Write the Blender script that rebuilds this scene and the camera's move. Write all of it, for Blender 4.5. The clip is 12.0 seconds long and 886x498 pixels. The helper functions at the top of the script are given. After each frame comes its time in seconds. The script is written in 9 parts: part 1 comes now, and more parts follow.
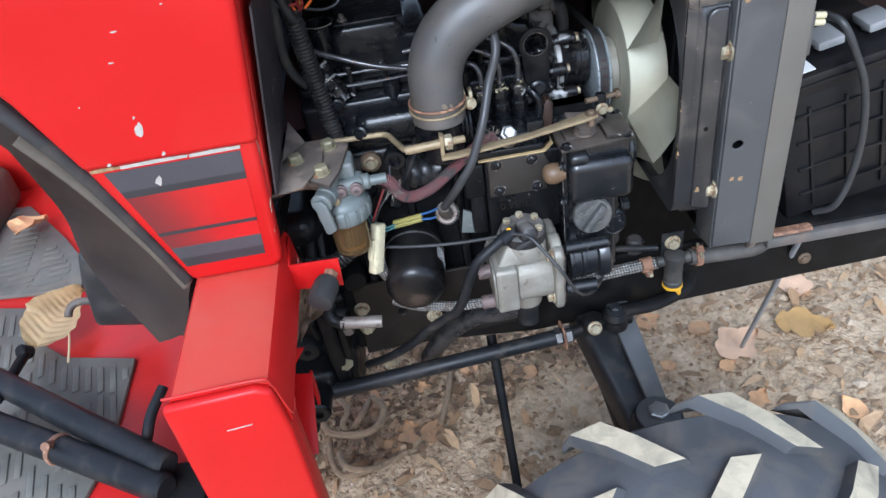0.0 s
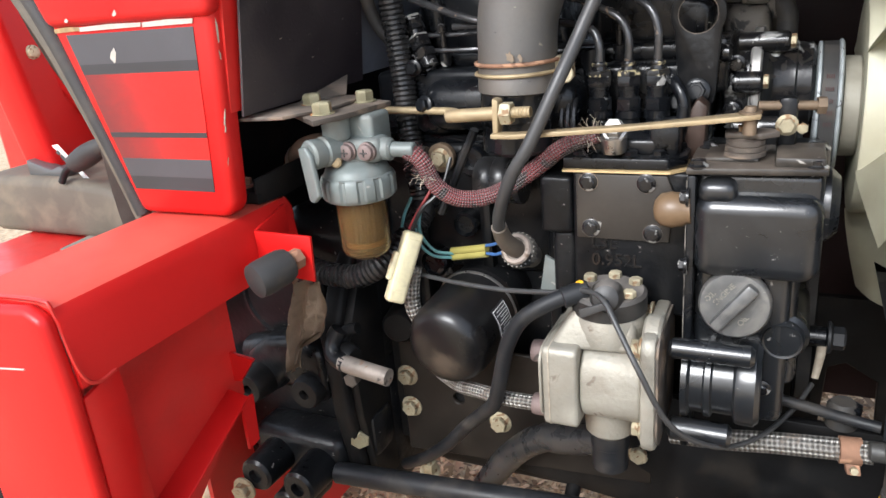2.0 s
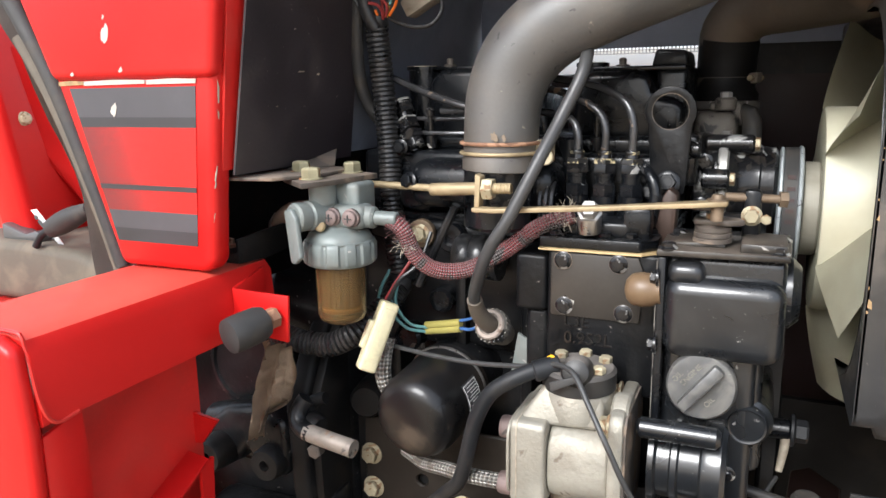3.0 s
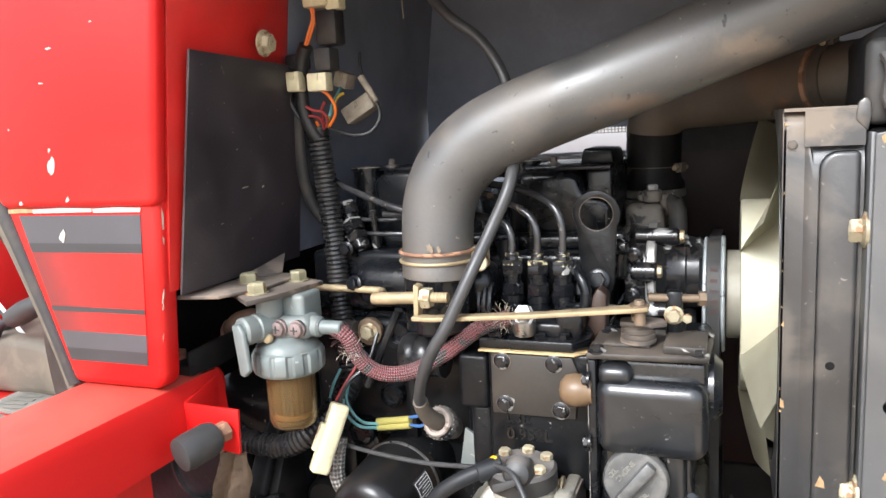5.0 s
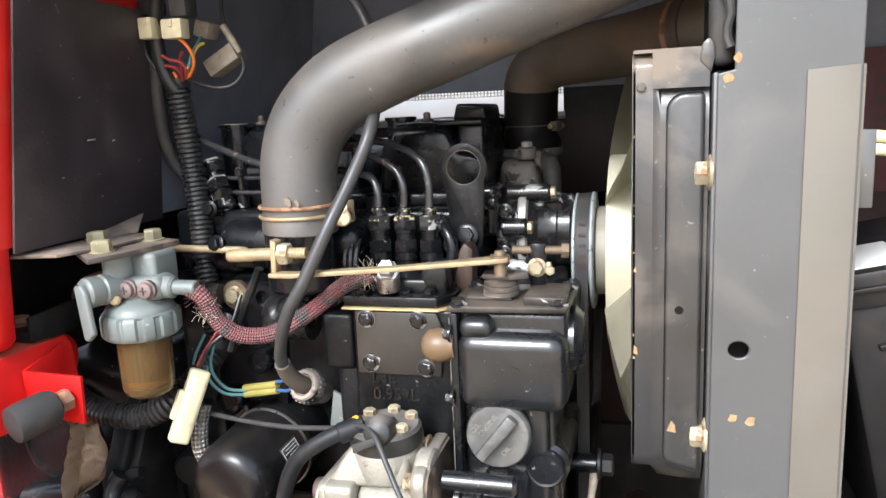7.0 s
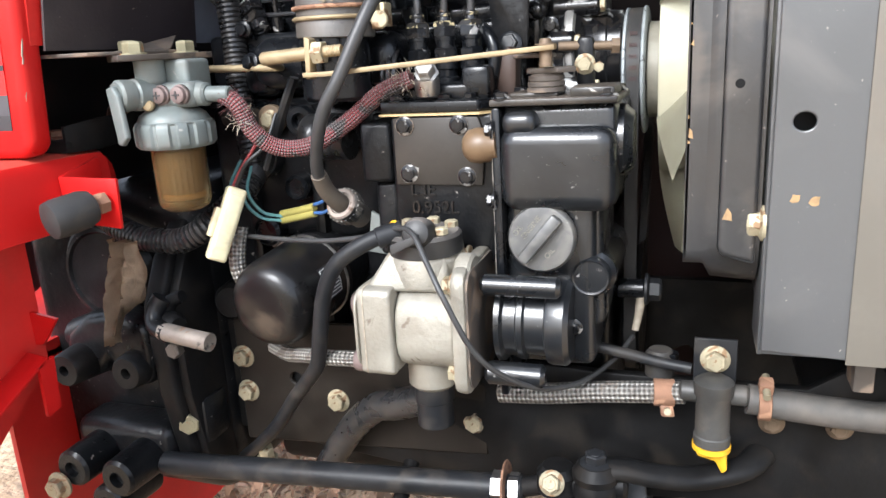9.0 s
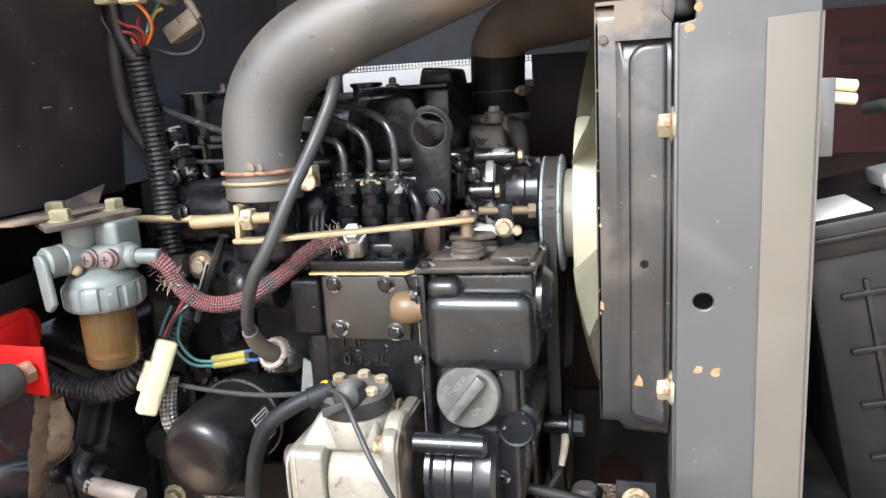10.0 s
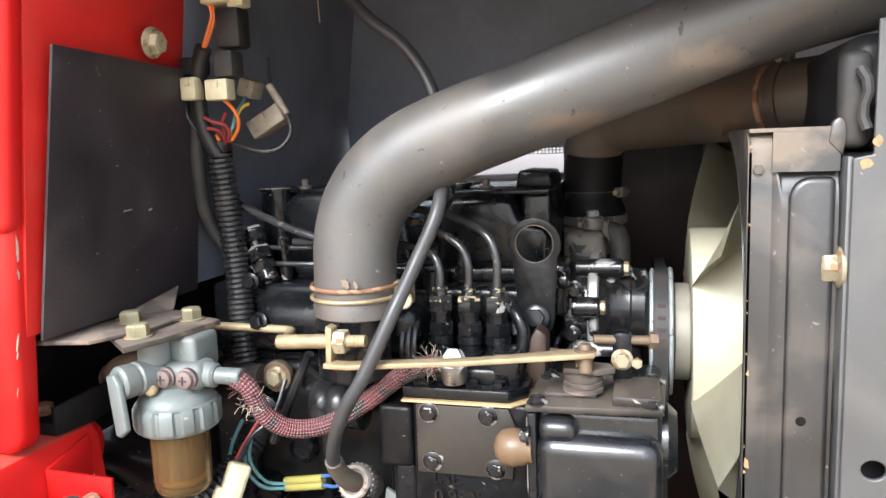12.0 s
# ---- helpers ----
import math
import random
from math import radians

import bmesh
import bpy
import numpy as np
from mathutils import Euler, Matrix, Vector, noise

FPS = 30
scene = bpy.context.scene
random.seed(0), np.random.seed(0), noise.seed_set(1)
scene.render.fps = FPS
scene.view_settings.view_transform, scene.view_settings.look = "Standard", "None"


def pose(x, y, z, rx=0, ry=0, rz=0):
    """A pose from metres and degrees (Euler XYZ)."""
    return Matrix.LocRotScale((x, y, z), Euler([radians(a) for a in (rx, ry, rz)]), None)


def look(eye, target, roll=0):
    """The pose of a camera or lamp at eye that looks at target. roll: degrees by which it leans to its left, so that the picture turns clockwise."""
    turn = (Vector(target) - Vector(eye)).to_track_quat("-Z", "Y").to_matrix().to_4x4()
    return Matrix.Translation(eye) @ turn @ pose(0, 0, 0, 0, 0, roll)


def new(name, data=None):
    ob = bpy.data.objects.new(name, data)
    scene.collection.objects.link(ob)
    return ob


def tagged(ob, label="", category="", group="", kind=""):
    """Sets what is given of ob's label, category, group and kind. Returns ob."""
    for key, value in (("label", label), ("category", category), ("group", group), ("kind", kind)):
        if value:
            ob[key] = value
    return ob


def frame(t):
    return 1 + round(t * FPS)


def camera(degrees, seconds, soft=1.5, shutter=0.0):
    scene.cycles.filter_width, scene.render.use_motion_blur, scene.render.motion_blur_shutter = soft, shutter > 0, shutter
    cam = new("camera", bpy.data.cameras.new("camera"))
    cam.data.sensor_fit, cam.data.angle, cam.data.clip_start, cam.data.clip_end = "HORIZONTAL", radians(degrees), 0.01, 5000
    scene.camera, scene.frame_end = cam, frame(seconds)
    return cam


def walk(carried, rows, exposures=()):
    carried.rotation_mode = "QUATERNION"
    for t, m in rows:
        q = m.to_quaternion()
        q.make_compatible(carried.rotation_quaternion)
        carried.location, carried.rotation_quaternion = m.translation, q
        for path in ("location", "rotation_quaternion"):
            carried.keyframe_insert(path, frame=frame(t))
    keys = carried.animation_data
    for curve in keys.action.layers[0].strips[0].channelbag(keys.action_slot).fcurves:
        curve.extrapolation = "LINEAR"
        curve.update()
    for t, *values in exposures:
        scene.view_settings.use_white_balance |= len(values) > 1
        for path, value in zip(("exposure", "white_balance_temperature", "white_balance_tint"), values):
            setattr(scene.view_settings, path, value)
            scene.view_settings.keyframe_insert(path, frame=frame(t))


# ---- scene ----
cam = camera(62.0, 12.0)
PATH = [
    (0, (0.166, -1.054, 1.229), (0.19, 0.52, -0.005), -9.5),
    (0.5, (0.219, -0.948, 1.233), (0.105, 0.677, 0.073), -11.5),
    (1, (0.372, -0.904, 1.217), (-0.095, 0.684, 0.094), -9.4),
    (1.5, (0.442, -0.851, 1.099), (-0.298, 0.709, 0.089), -9.5),
    (2, (0.398, -0.843, 0.908), (-0.44, 0.835, 0.216), -5.3),
    (2.5, (0.414, -0.858, 0.875), (-0.399, 0.912, 0.422), -1.6),
    (3, (0.4, -0.865, 0.883), (-0.385, 0.926, 0.465), -0.8),
    (3.2, (0.404, -0.868, 0.887), (-0.383, 0.925, 0.482), -0.9),
    (4.8, (0.424, -0.871, 0.942), (-0.328, 0.952, 0.612), -2.9),
    (5, (0.435, -0.868, 0.944), (-0.293, 0.967, 0.622), -3.1),
    (5.5, (0.459, -0.857, 0.953), (-0.189, 1.012, 0.655), -3.1),
    (6, (0.483, -0.845, 0.949), (-0.07, 1.055, 0.661), -2.9),
    (6.5, (0.481, -0.835, 0.937), (-0.035, 1.072, 0.627), -2.6),
    (7, (0.476, -0.837, 0.913), (-0.058, 1.054, 0.542), -2.6),
    (7.5, (0.473, -0.835, 0.869), (-0.106, 1.025, 0.414), -3.3),
    (7.7, (0.47, -0.833, 0.855), (-0.13, 1.012, 0.369), -3.5),
    (9.3, (0.472, -0.838, 0.804), (-0.165, 0.984, 0.28), -3.2),
    (9.5, (0.485, -0.837, 0.825), (-0.041, 1.025, 0.318), -2.8),
    (10, (0.483, -0.835, 0.895), (0.008, 1.062, 0.479), -3.4),
    (10.5, (0.426, -0.802, 0.939), (-0.065, 1.104, 0.581), -3.3),
    (11, (0.392, -0.772, 0.954), (-0.129, 1.135, 0.656), -3.0),
    (11.5, (0.389, -0.782, 0.959), (-0.141, 1.128, 0.689), -2.5),
    (12, (0.412, -0.791, 0.942), (-0.129, 1.115, 0.663), -2.1),
]
EXPOSURES = [(0.0, 0.4, 5150, 8), (1.0, 0.7, 5700, 9), (2.0, 0.9, 6000, 9), (3.0, 1.0, 6100, 9), (5.0, 1.37, 6000, 9), (6.5, 1.42, 6000, 9), (7.5, 1.22, 6000, 9), (9.5, 1.3, 5900, 9), (10.5, 1.42, 6000, 9), (12.0, 1.5, 6000, 9)]
walk(cam, [(t, look(eye, target, roll)) for t, eye, target, roll in PATH], EXPOSURES)

# ---- sky and sun: a bright overcast afternoon ----
SUN_HEIGHT, SUN_TURN = 38.0, 192.0
sky_world = bpy.data.worlds.new("overcast_sky")
scene.world = sky_world
sky_world.use_nodes = True
wt = sky_world.node_tree
wt.nodes.clear()
sky = wt.nodes.new("ShaderNodeTexSky")
sky.sky_type = "NISHITA"
sky.sun_disc = False
sky.sun_elevation = radians(SUN_HEIGHT)
sky.sun_rotation = radians(SUN_TURN)
sky.air_density, sky.dust_density, sky.ozone_density = 1.0, 4.0, 1.0
back = wt.nodes.new("ShaderNodeBackground")
back.inputs["Strength"].default_value = 0.15
soft_white = wt.nodes.new("ShaderNodeMix")
soft_white.data_type = "RGBA"
soft_white.inputs["Factor"].default_value = 0.6
soft_white.inputs["B"].default_value = (6.8, 7.0, 7.5, 1)
wt.links.new(sky.outputs["Color"], soft_white.inputs["A"])
wt.links.new(soft_white.outputs["Result"], back.inputs["Color"])
wo = wt.nodes.new("ShaderNodeOutputWorld")
wt.links.new(back.outputs["Background"], wo.inputs["Surface"])
sun_data = bpy.data.lights.new("sun", "SUN")
sun_data.energy = 2.2
sun_data.angle = radians(25)
sun_data.color = (1.0, 0.98, 0.95)
sun = new("sun", sun_data)
ea, sa = radians(SUN_HEIGHT), radians(SUN_TURN)
sun_way = Vector((math.sin(sa) * math.cos(ea), math.cos(sa) * math.cos(ea), math.sin(ea)))
sun.matrix_world = look(sun_way * 20, (0, 0, 0))


# ---- materials ----
def mat(name, col, rough=0.5, metal=0.0, var=0.25, scale=30.0, bump=0.15, fine=400.0, spots=(), coat=0.0, rvar=0.2,
        each=0.0, weave=None, spec=0.5, settled=None, stains=()):
    """A surface with stains at two scales and fine relief. spots: (colour, share, size, rough, metal) of chips, dust or rust;
    settled: (colour, amount) of dust that lies on faces turned up; stains: (centre, stretch, radius, colour, amount) of single marks."""
    m = bpy.data.materials.new(name)
    m.use_nodes = True
    nt = m.node_tree
    N, L = nt.nodes, nt.links
    b = N["Principled BSDF"]
    tc = N.new("ShaderNodeTexCoord")

    def noise_at(sc, detail=4.0, dist=0.0, seed=0.0):
        n = N.new("ShaderNodeTexNoise")
        n.noise_dimensions = "4D"
        n.inputs["Scale"].default_value = sc
        n.inputs["Detail"].default_value = detail
        n.inputs["Distortion"].default_value = dist
        n.inputs["W"].default_value = seed
        L.new(tc.outputs["Object"], n.inputs["Vector"])
        return n.outputs["Fac"]

    def ramp(sock, lo, hi, a=0.0, z=1.0):
        r = N.new("ShaderNodeMapRange")
        r.inputs["From Min"].default_value, r.inputs["From Max"].default_value = lo, hi
        r.inputs["To Min"].default_value, r.inputs["To Max"].default_value = a, z
        L.new(sock, r.inputs["Value"])
        return r.outputs["Result"]

    def mix(fac, a, z):
        x = N.new("ShaderNodeMix")
        x.data_type = "RGBA"
        L.new(fac, x.inputs["Factor"])
        for key, v in (("A", a), ("B", z)):
            if isinstance(v, tuple):
                x.inputs[key].default_value = (*v[:3], 1)
            else:
                L.new(v, x.inputs[key])
        return x.outputs["Result"]

    def mixf(fac, a, z):
        x = N.new("ShaderNodeMix")
        L.new(fac, x.inputs["Factor"])
        for key, v in (("A", a), ("B", z)):
            if isinstance(v, (int, float)):
                x.inputs[key].default_value = v
            else:
                L.new(v, x.inputs[key])
        return x.outputs["Result"]

    big = noise_at(scale, 5.0, 0.6)
    small = noise_at(fine, 3.0, 0.0, 3.0)
    dark = tuple(c * (1 - var) for c in col)
    light = tuple(min(1.0, c * (1 + var) + 0.01 * var) for c in col)
    colour = mix(ramp(big, 0.32, 0.68), dark, light)
    colour = mix(ramp(small, 0.3, 0.7, 0.0, 0.5), colour, col)
    if each:
        info = N.new("ShaderNodeObjectInfo")
        hs = N.new("ShaderNodeHueSaturation")
        L.new(ramp(info.outputs["Random"], 0, 1, 1 - each, 1 + each), hs.inputs["Value"])
        L.new(colour, hs.inputs["Color"])
        colour = hs.outputs["Color"]
    roughness = ramp(big, 0.3, 0.7, max(0.03, rough * (1 - rvar)), min(1.0, rough * (1 + rvar)))
    metallic = None
    height = small
    for i, (c, share, size, r, mt) in enumerate(spots):
        n = noise_at(size, 6.0, 0.8, 7.0 + 5 * i)
        edge = 0.62 - share * 0.4
        # dust and bloom fade softly; flakes and rust (with their own metal value) have edges
        mask = ramp(n, edge, edge + 0.05) if mt is not None else ramp(n, edge - 0.08, edge + 0.3, 0.0, 0.8)
        colour = mix(mask, colour, c)
        roughness = mixf(mask, roughness, r)
        if mt is not None:
            metallic = mixf(mask, metal if metallic is None else metallic, mt)
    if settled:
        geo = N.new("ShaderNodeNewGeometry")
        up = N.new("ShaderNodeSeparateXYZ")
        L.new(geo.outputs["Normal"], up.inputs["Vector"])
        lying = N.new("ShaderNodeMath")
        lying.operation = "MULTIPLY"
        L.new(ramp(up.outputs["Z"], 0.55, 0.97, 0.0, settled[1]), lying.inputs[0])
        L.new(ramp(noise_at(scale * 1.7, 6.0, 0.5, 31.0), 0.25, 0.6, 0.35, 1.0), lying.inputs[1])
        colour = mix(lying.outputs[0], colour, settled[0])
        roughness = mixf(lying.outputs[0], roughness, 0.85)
    for i, (centre, stretch, radius, c, amount) in enumerate(stains):
        mp = N.new("ShaderNodeMapping")
        mp.vector_type = "POINT"
        mp.inputs["Scale"].default_value = stretch
        mp.inputs["Location"].default_value = [-a * k for a, k in zip(centre, stretch)]
        L.new(tc.outputs["Object"], mp.inputs["Vector"])
        far = N.new("ShaderNodeVectorMath")
        far.operation = "LENGTH"
        L.new(mp.outputs["Vector"], far.inputs[0])
        ragged = N.new("ShaderNodeMath")
        ragged.operation = "MULTIPLY_ADD"
        L.new(noise_at(90.0, 7.0, 0.6, 50.0 + i), ragged.inputs[0])
        ragged.inputs[1].default_value = radius * 1.6
        L.new(far.outputs["Value"], ragged.inputs[2])
        mask = ramp(ragged.outputs[0], radius * 1.2, radius * 1.9, amount, 0.0)
        colour = mix(mask, colour, c)
        roughness = mixf(mask, roughness, 0.8)
    if weave:
        uv = N.new("ShaderNodeUVMap")
        sep = N.new("ShaderNodeSeparateXYZ")
        L.new(uv.outputs["UV"], sep.inputs["Vector"])

        def math_node(op, a, z):
            q = N.new("ShaderNodeMath")
            q.operation = op
            for k, v in enumerate((a, z)):
                if isinstance(v, (int, float)):
                    q.inputs[k].default_value = v
                else:
                    L.new(v, q.inputs[k])
            return q.outputs[0]
        turns, pitch, c2 = weave
        u = math_node("MULTIPLY", sep.outputs["X"], 6.28318 * turns)
        v = math_node("MULTIPLY", sep.outputs["Y"], 6.28318 / pitch)
        p = math_node("SINE", math_node("ADD", u, v), 0)
        q = math_node("SINE", math_node("SUBTRACT", u, v), 0)
        w = math_node("MULTIPLY", p, q)
        colour = mix(ramp(w, -0.7, 0.5), c2, colour)
        height = math_node("ADD", math_node("MULTIPLY", w, 1.2), small)
    L.new(colour, b.inputs["Base Color"])
    L.new(roughness, b.inputs["Roughness"])
    if metallic is None:
        b.inputs["Metallic"].default_value = metal
    else:
        L.new(metallic, b.inputs["Metallic"])
    b.inputs["Specular IOR Level"].default_value = spec
    if coat:
        b.inputs["Coat Weight"].default_value = coat
        b.inputs["Coat Roughness"].default_value = 0.12
    if bump:
        bp = N.new("ShaderNodeBump")
        bp.inputs["Strength"].default_value = bump
        bp.inputs["Distance"].default_value = 0.0008
        L.new(height, bp.inputs["Height"])
        L.new(bp.outputs["Normal"], b.inputs["Normal"])
    return m


RUST = ((0.22, 0.085, 0.03), 0.85, 0.0)
DUST = (0.16, 0.125, 0.09)
red = mat("red_enamel", (0.52, 0.0072, 0.0065), 0.38, 0, 0.07, 5, 0.05, 300, [((0.57, 0.03, 0.024), 0.06, 7, 0.55, None)], coat=0.08, spec=0.32)
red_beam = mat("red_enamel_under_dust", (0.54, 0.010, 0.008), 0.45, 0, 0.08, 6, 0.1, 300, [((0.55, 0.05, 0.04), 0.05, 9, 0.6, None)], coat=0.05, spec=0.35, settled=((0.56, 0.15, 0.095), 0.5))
red_dull = mat("red_enamel_dusty", (0.56, 0.016, 0.012), 0.42, 0, 0.18, 14, 0.1, 250,
               [((0.48, 0.05, 0.035), 0.10, 12, 0.6, None)], coat=0.1)
# slate kept pale: glare haze over the near-black bay put into its colour
bay_dark = mat("haze_slate_bulkhead", (0.185, 0.205, 0.255), 0.55, 0, 0.25, 8, 0.2, 150, [((0.05, 0.05, 0.055), 0.12, 6, 0.7, None)])
# maroon brought close to black for the bay's inner faces
red_dark = mat("near_black_maroon", (0.016, 0.0028, 0.0042), 0.55, 0, 0.3, 12, 0.1)
# bluish grey lifted to stand in for glare haze under the bonnet
hood_black = mat("haze_grey_underside", (0.225, 0.255, 0.325), 0.5, 0, 0.25, 10, 0.2, 150)
black = mat("black_engine_enamel", (0.0050, 0.0058, 0.0074), 0.27, 0, 0.3, 25, 0.14, 260,
            [((0.04, 0.035, 0.030), -0.05, 45, 0.6, None), ((0.24, 0.23, 0.22), -0.135, 210, 0.5, 0.3)], coat=0.13, spec=0.32)
black_case = mat("black_housing_enamel_dulled", (0.0085, 0.0096, 0.0112), 0.27, 0, 0.35, 14, 0.12, 260, [((0.038, 0.036, 0.033), 0.04, 20, 0.6, None), ((0.24, 0.23, 0.22), -0.135, 210, 0.5, 0.3)], coat=0.4, spec=0.5)
plate_dust = mat("black_plate_under_brown_dust", (0.030, 0.0255, 0.021), 0.42, 0, 0.35, 16, 0.15, 220, [((0.075, 0.060, 0.046), 0.08, 20, 0.8, None)], spec=0.35)
black_gloss = mat("black_canister_enamel", (0.0075, 0.0072, 0.0075), 0.30, 0, 0.2, 18, 0.08, 200, [((0.06, 0.040, 0.026), 0.12, 12, 0.6, None)], coat=0.12, spec=0.34,
                  stains=[((-0.003, -0.084, -0.020), (1.0, 0.4, 1.2), 0.016, (0.085, 0.062, 0.042), 0.6)])
tap_grey = mat("dull_grey_tap_casting", (0.052, 0.050, 0.046), 0.5, 0.1, 0.3, 30, 0.5, 260, [((0.16, 0.13, 0.10), 0.06, 40, 0.8, None)])
black_cast = mat("black_rough_casting", (0.0062, 0.0066, 0.0075), 0.34, 0, 0.3, 30, 0.75, 180, [((0.034, 0.031, 0.028), -0.05, 40, 0.8, None), ((0.22, 0.20, 0.18), -0.135, 170, 0.6, 0.0)], coat=0.1, spec=0.22)
black_satin = mat("black_satin_paint", (0.014, 0.0148, 0.0165), 0.42, 0, 0.3, 18, 0.15, 200, [((0.08, 0.068, 0.055), 0.08, 30, 0.8, None)], spec=0.27)
black_dusty = mat("black_paint_brown_dust", (0.0075, 0.0074, 0.0076), 0.48, 0, 0.35, 22, 0.25, 200, [((0.036, 0.029, 0.022), 0.05, 26, 0.85, None)], spec=0.16)
liner = mat("black_fibre_liner", (0.024, 0.018, 0.022), 0.5, 0, 0.4, 12, 0.3, 300, [((0.07, 0.058, 0.055), 0.03, 20, 0.7, None), ((0.25, 0.22, 0.20), -0.15, 160, 0.8, 0.0)], spec=0.85)
rubber = mat("grey_rubber_hose", (0.068, 0.066, 0.063), 0.45, 0, 0.28, 13, 0.2, 350, [((0.17, 0.135, 0.10), 0.13, 9, 0.7, None), ((0.022, 0.021, 0.02), -0.09, 110, 0.7, 0.0), ((0.30, 0.27, 0.22), -0.165, 150, 0.8, 0.0)], spec=0.95,
             stains=[((0.246, -0.028, 0.168), (0.7, 0.5, 1.5), 0.018, (0.20, 0.158, 0.115), 0.75), ((0.165, -0.016, 0.134), (0.35, 0.5, 1.5), 0.013, (0.17, 0.115, 0.075), 0.5)])
worn_pin = mat("worn_pin_steel", (0.27, 0.235, 0.20), 0.5, 0.4, 0.35, 50, 0.3, 260, [((0.26, 0.15, 0.09), 0.04, 45, 0.8, 0.1), ((0.05, 0.045, 0.04), 0.02, 55, 0.7, 0.0)])
rubber_brown = mat("heat_browned_rubber", (0.095, 0.078, 0.060), 0.5, 0, 0.4, 14, 0.2, 250, [((0.24, 0.15, 0.085), 0.12, 11, 0.8, None)],
                   stains=[((0.478, -0.165, 0.956), (1.2, 0.6, 1.0), 0.012, (0.42, 0.15, 0.05), 0.8)])
rubber_soft = mat("matte_black_rubber", (0.03, 0.029, 0.028), 0.62, 0, 0.25, 40, 0.2, 300, [((0.10, 0.08, 0.06), 0.12, 40, 0.9, None)])
cable_grey = mat("dark_grey_cable_sleeve", (0.044, 0.044, 0.044), 0.40, 0, 0.15, 60, 0.1)
conduit_black = mat("black_plastic_conduit", (0.022, 0.022, 0.023), 0.28, 0, 0.2, 60, 0.05, 300, [((0.07, 0.058, 0.047), 0.10, 50, 0.8, None)])
alloy = mat("raw_cast_aluminium", (0.32, 0.30, 0.25), 0.55, 0.4, 0.28, 22, 0.8, 320, [((0.24, 0.21, 0.165), 0.2, 26, 0.75, None), ((0.16, 0.13, 0.10), -0.06, 60, 0.8, 0.0)])
alloy_blue = mat("blue_grey_painted_casting", (0.165, 0.188, 0.180), 0.48, 0.15, 0.2, 40, 0.35, 240, [((0.20, 0.19, 0.17), 0.14, 50, 0.8, None), ((0.34, 0.33, 0.30), -0.11, 120, 0.6, 0.2)])
alloy_cap = mat("grey_plastic_oil_cap", (0.082, 0.082, 0.080), 0.36, 0.1, 0.3, 60, 0.35, 260, [((0.26, 0.24, 0.205), 0.16, 55, 0.8, None), ((0.36, 0.34, 0.30), -0.08, 120, 0.8, 0.0)])
flaked = mat("black_paint_flaking_off_alloy", (0.008, 0.008, 0.009), 0.22, 0, 0.3, 30, 0.25, 220,
             [((0.40, 0.39, 0.37), 0.045, 85, 0.5, 0.4), ((0.07, 0.055, 0.04), 0.03, 60, 0.8, None)], coat=0.3, spec=0.35)
zinc = mat("yellow_zinc_plate", (0.40, 0.35, 0.235), 0.52, 0.35, 0.25, 90, 0.2, 500, [((0.24, 0.15, 0.08), 0.18, 110, 0.8, 0.1)], each=0.25)
zinc_rod = mat("yellowed_zinc_rod", (0.34, 0.265, 0.155), 0.55, 0.35, 0.25, 60, 0.2, 400, [((0.26, 0.16, 0.08), 0.12, 50, 0.8, None)])
thread_m = mat("dull_rusted_thread", (0.16, 0.115, 0.075), 0.6, 0.4, 0.3, 90, 0.3)
union_pink = mat("dull_pink_grey_plating", (0.17, 0.125, 0.115), 0.6, 0.2, 0.3, 40, 0.3, 260, [((0.06, 0.05, 0.045), 0.12, 50, 0.8, 0.0)])
bolt_zinc = mat("dull_greenish_zinc", (0.27, 0.245, 0.155), 0.5, 0.35, 0.3, 60, 0.25, 400, [((0.34, 0.15, 0.06), 0.06, 45, 0.8, 0.0)], each=0.2)
hose_brown = mat("glossy_brown_plastic_hose", (0.20, 0.14, 0.105), 0.25, 0, 0.3, 25, 0.15, 260, [((0.22, 0.17, 0.13), 0.10, 30, 0.6, None)])
steel = mat("bare_steel", (0.42, 0.41, 0.40), 0.32, 0.95, 0.2, 80, 0.15)
steel_tube = mat("dark_plated_pipe", (0.075, 0.075, 0.078), 0.22, 0.6, 0.2, 80, 0.1, 300, [((0.14, 0.09, 0.05), -0.03, 90, 0.7, 0.1)])
rusty = mat("rusted_steel", (0.24, 0.13, 0.08), 0.75, 0.3, 0.35, 60, 0.4, 260, [((0.36, 0.20, 0.12), 0.3, 70, 0.9, 0.0)])
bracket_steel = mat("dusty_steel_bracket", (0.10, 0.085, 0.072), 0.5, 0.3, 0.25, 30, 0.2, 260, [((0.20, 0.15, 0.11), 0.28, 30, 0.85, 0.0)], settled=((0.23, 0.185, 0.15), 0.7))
post_grey = mat("grey_frame_paint", (0.066, 0.067, 0.068), 0.42, 0, 0.14, 9, 0.1, 250, [((0.14, 0.13, 0.12), 0.02, 16, 0.6, None), ((0.28, 0.26, 0.23), -0.17, 240, 0.8, 0.0)], spec=0.9)
khaki = mat("khaki_faded_paint", (0.135, 0.122, 0.100), 0.62, 0, 0.12, 14, 0.1, 260, [((0.16, 0.13, 0.1), 0.13, 20, 0.85, None)])
cream_paint = mat("cream_backdrop", (0.46, 0.43, 0.335), 0.45, 0, 0.08, 12, 0.05)
lip_grey = mat("silver_grey_edge_paint", (0.30, 0.30, 0.30), 0.5, 0, 0.12, 20, 0.08)
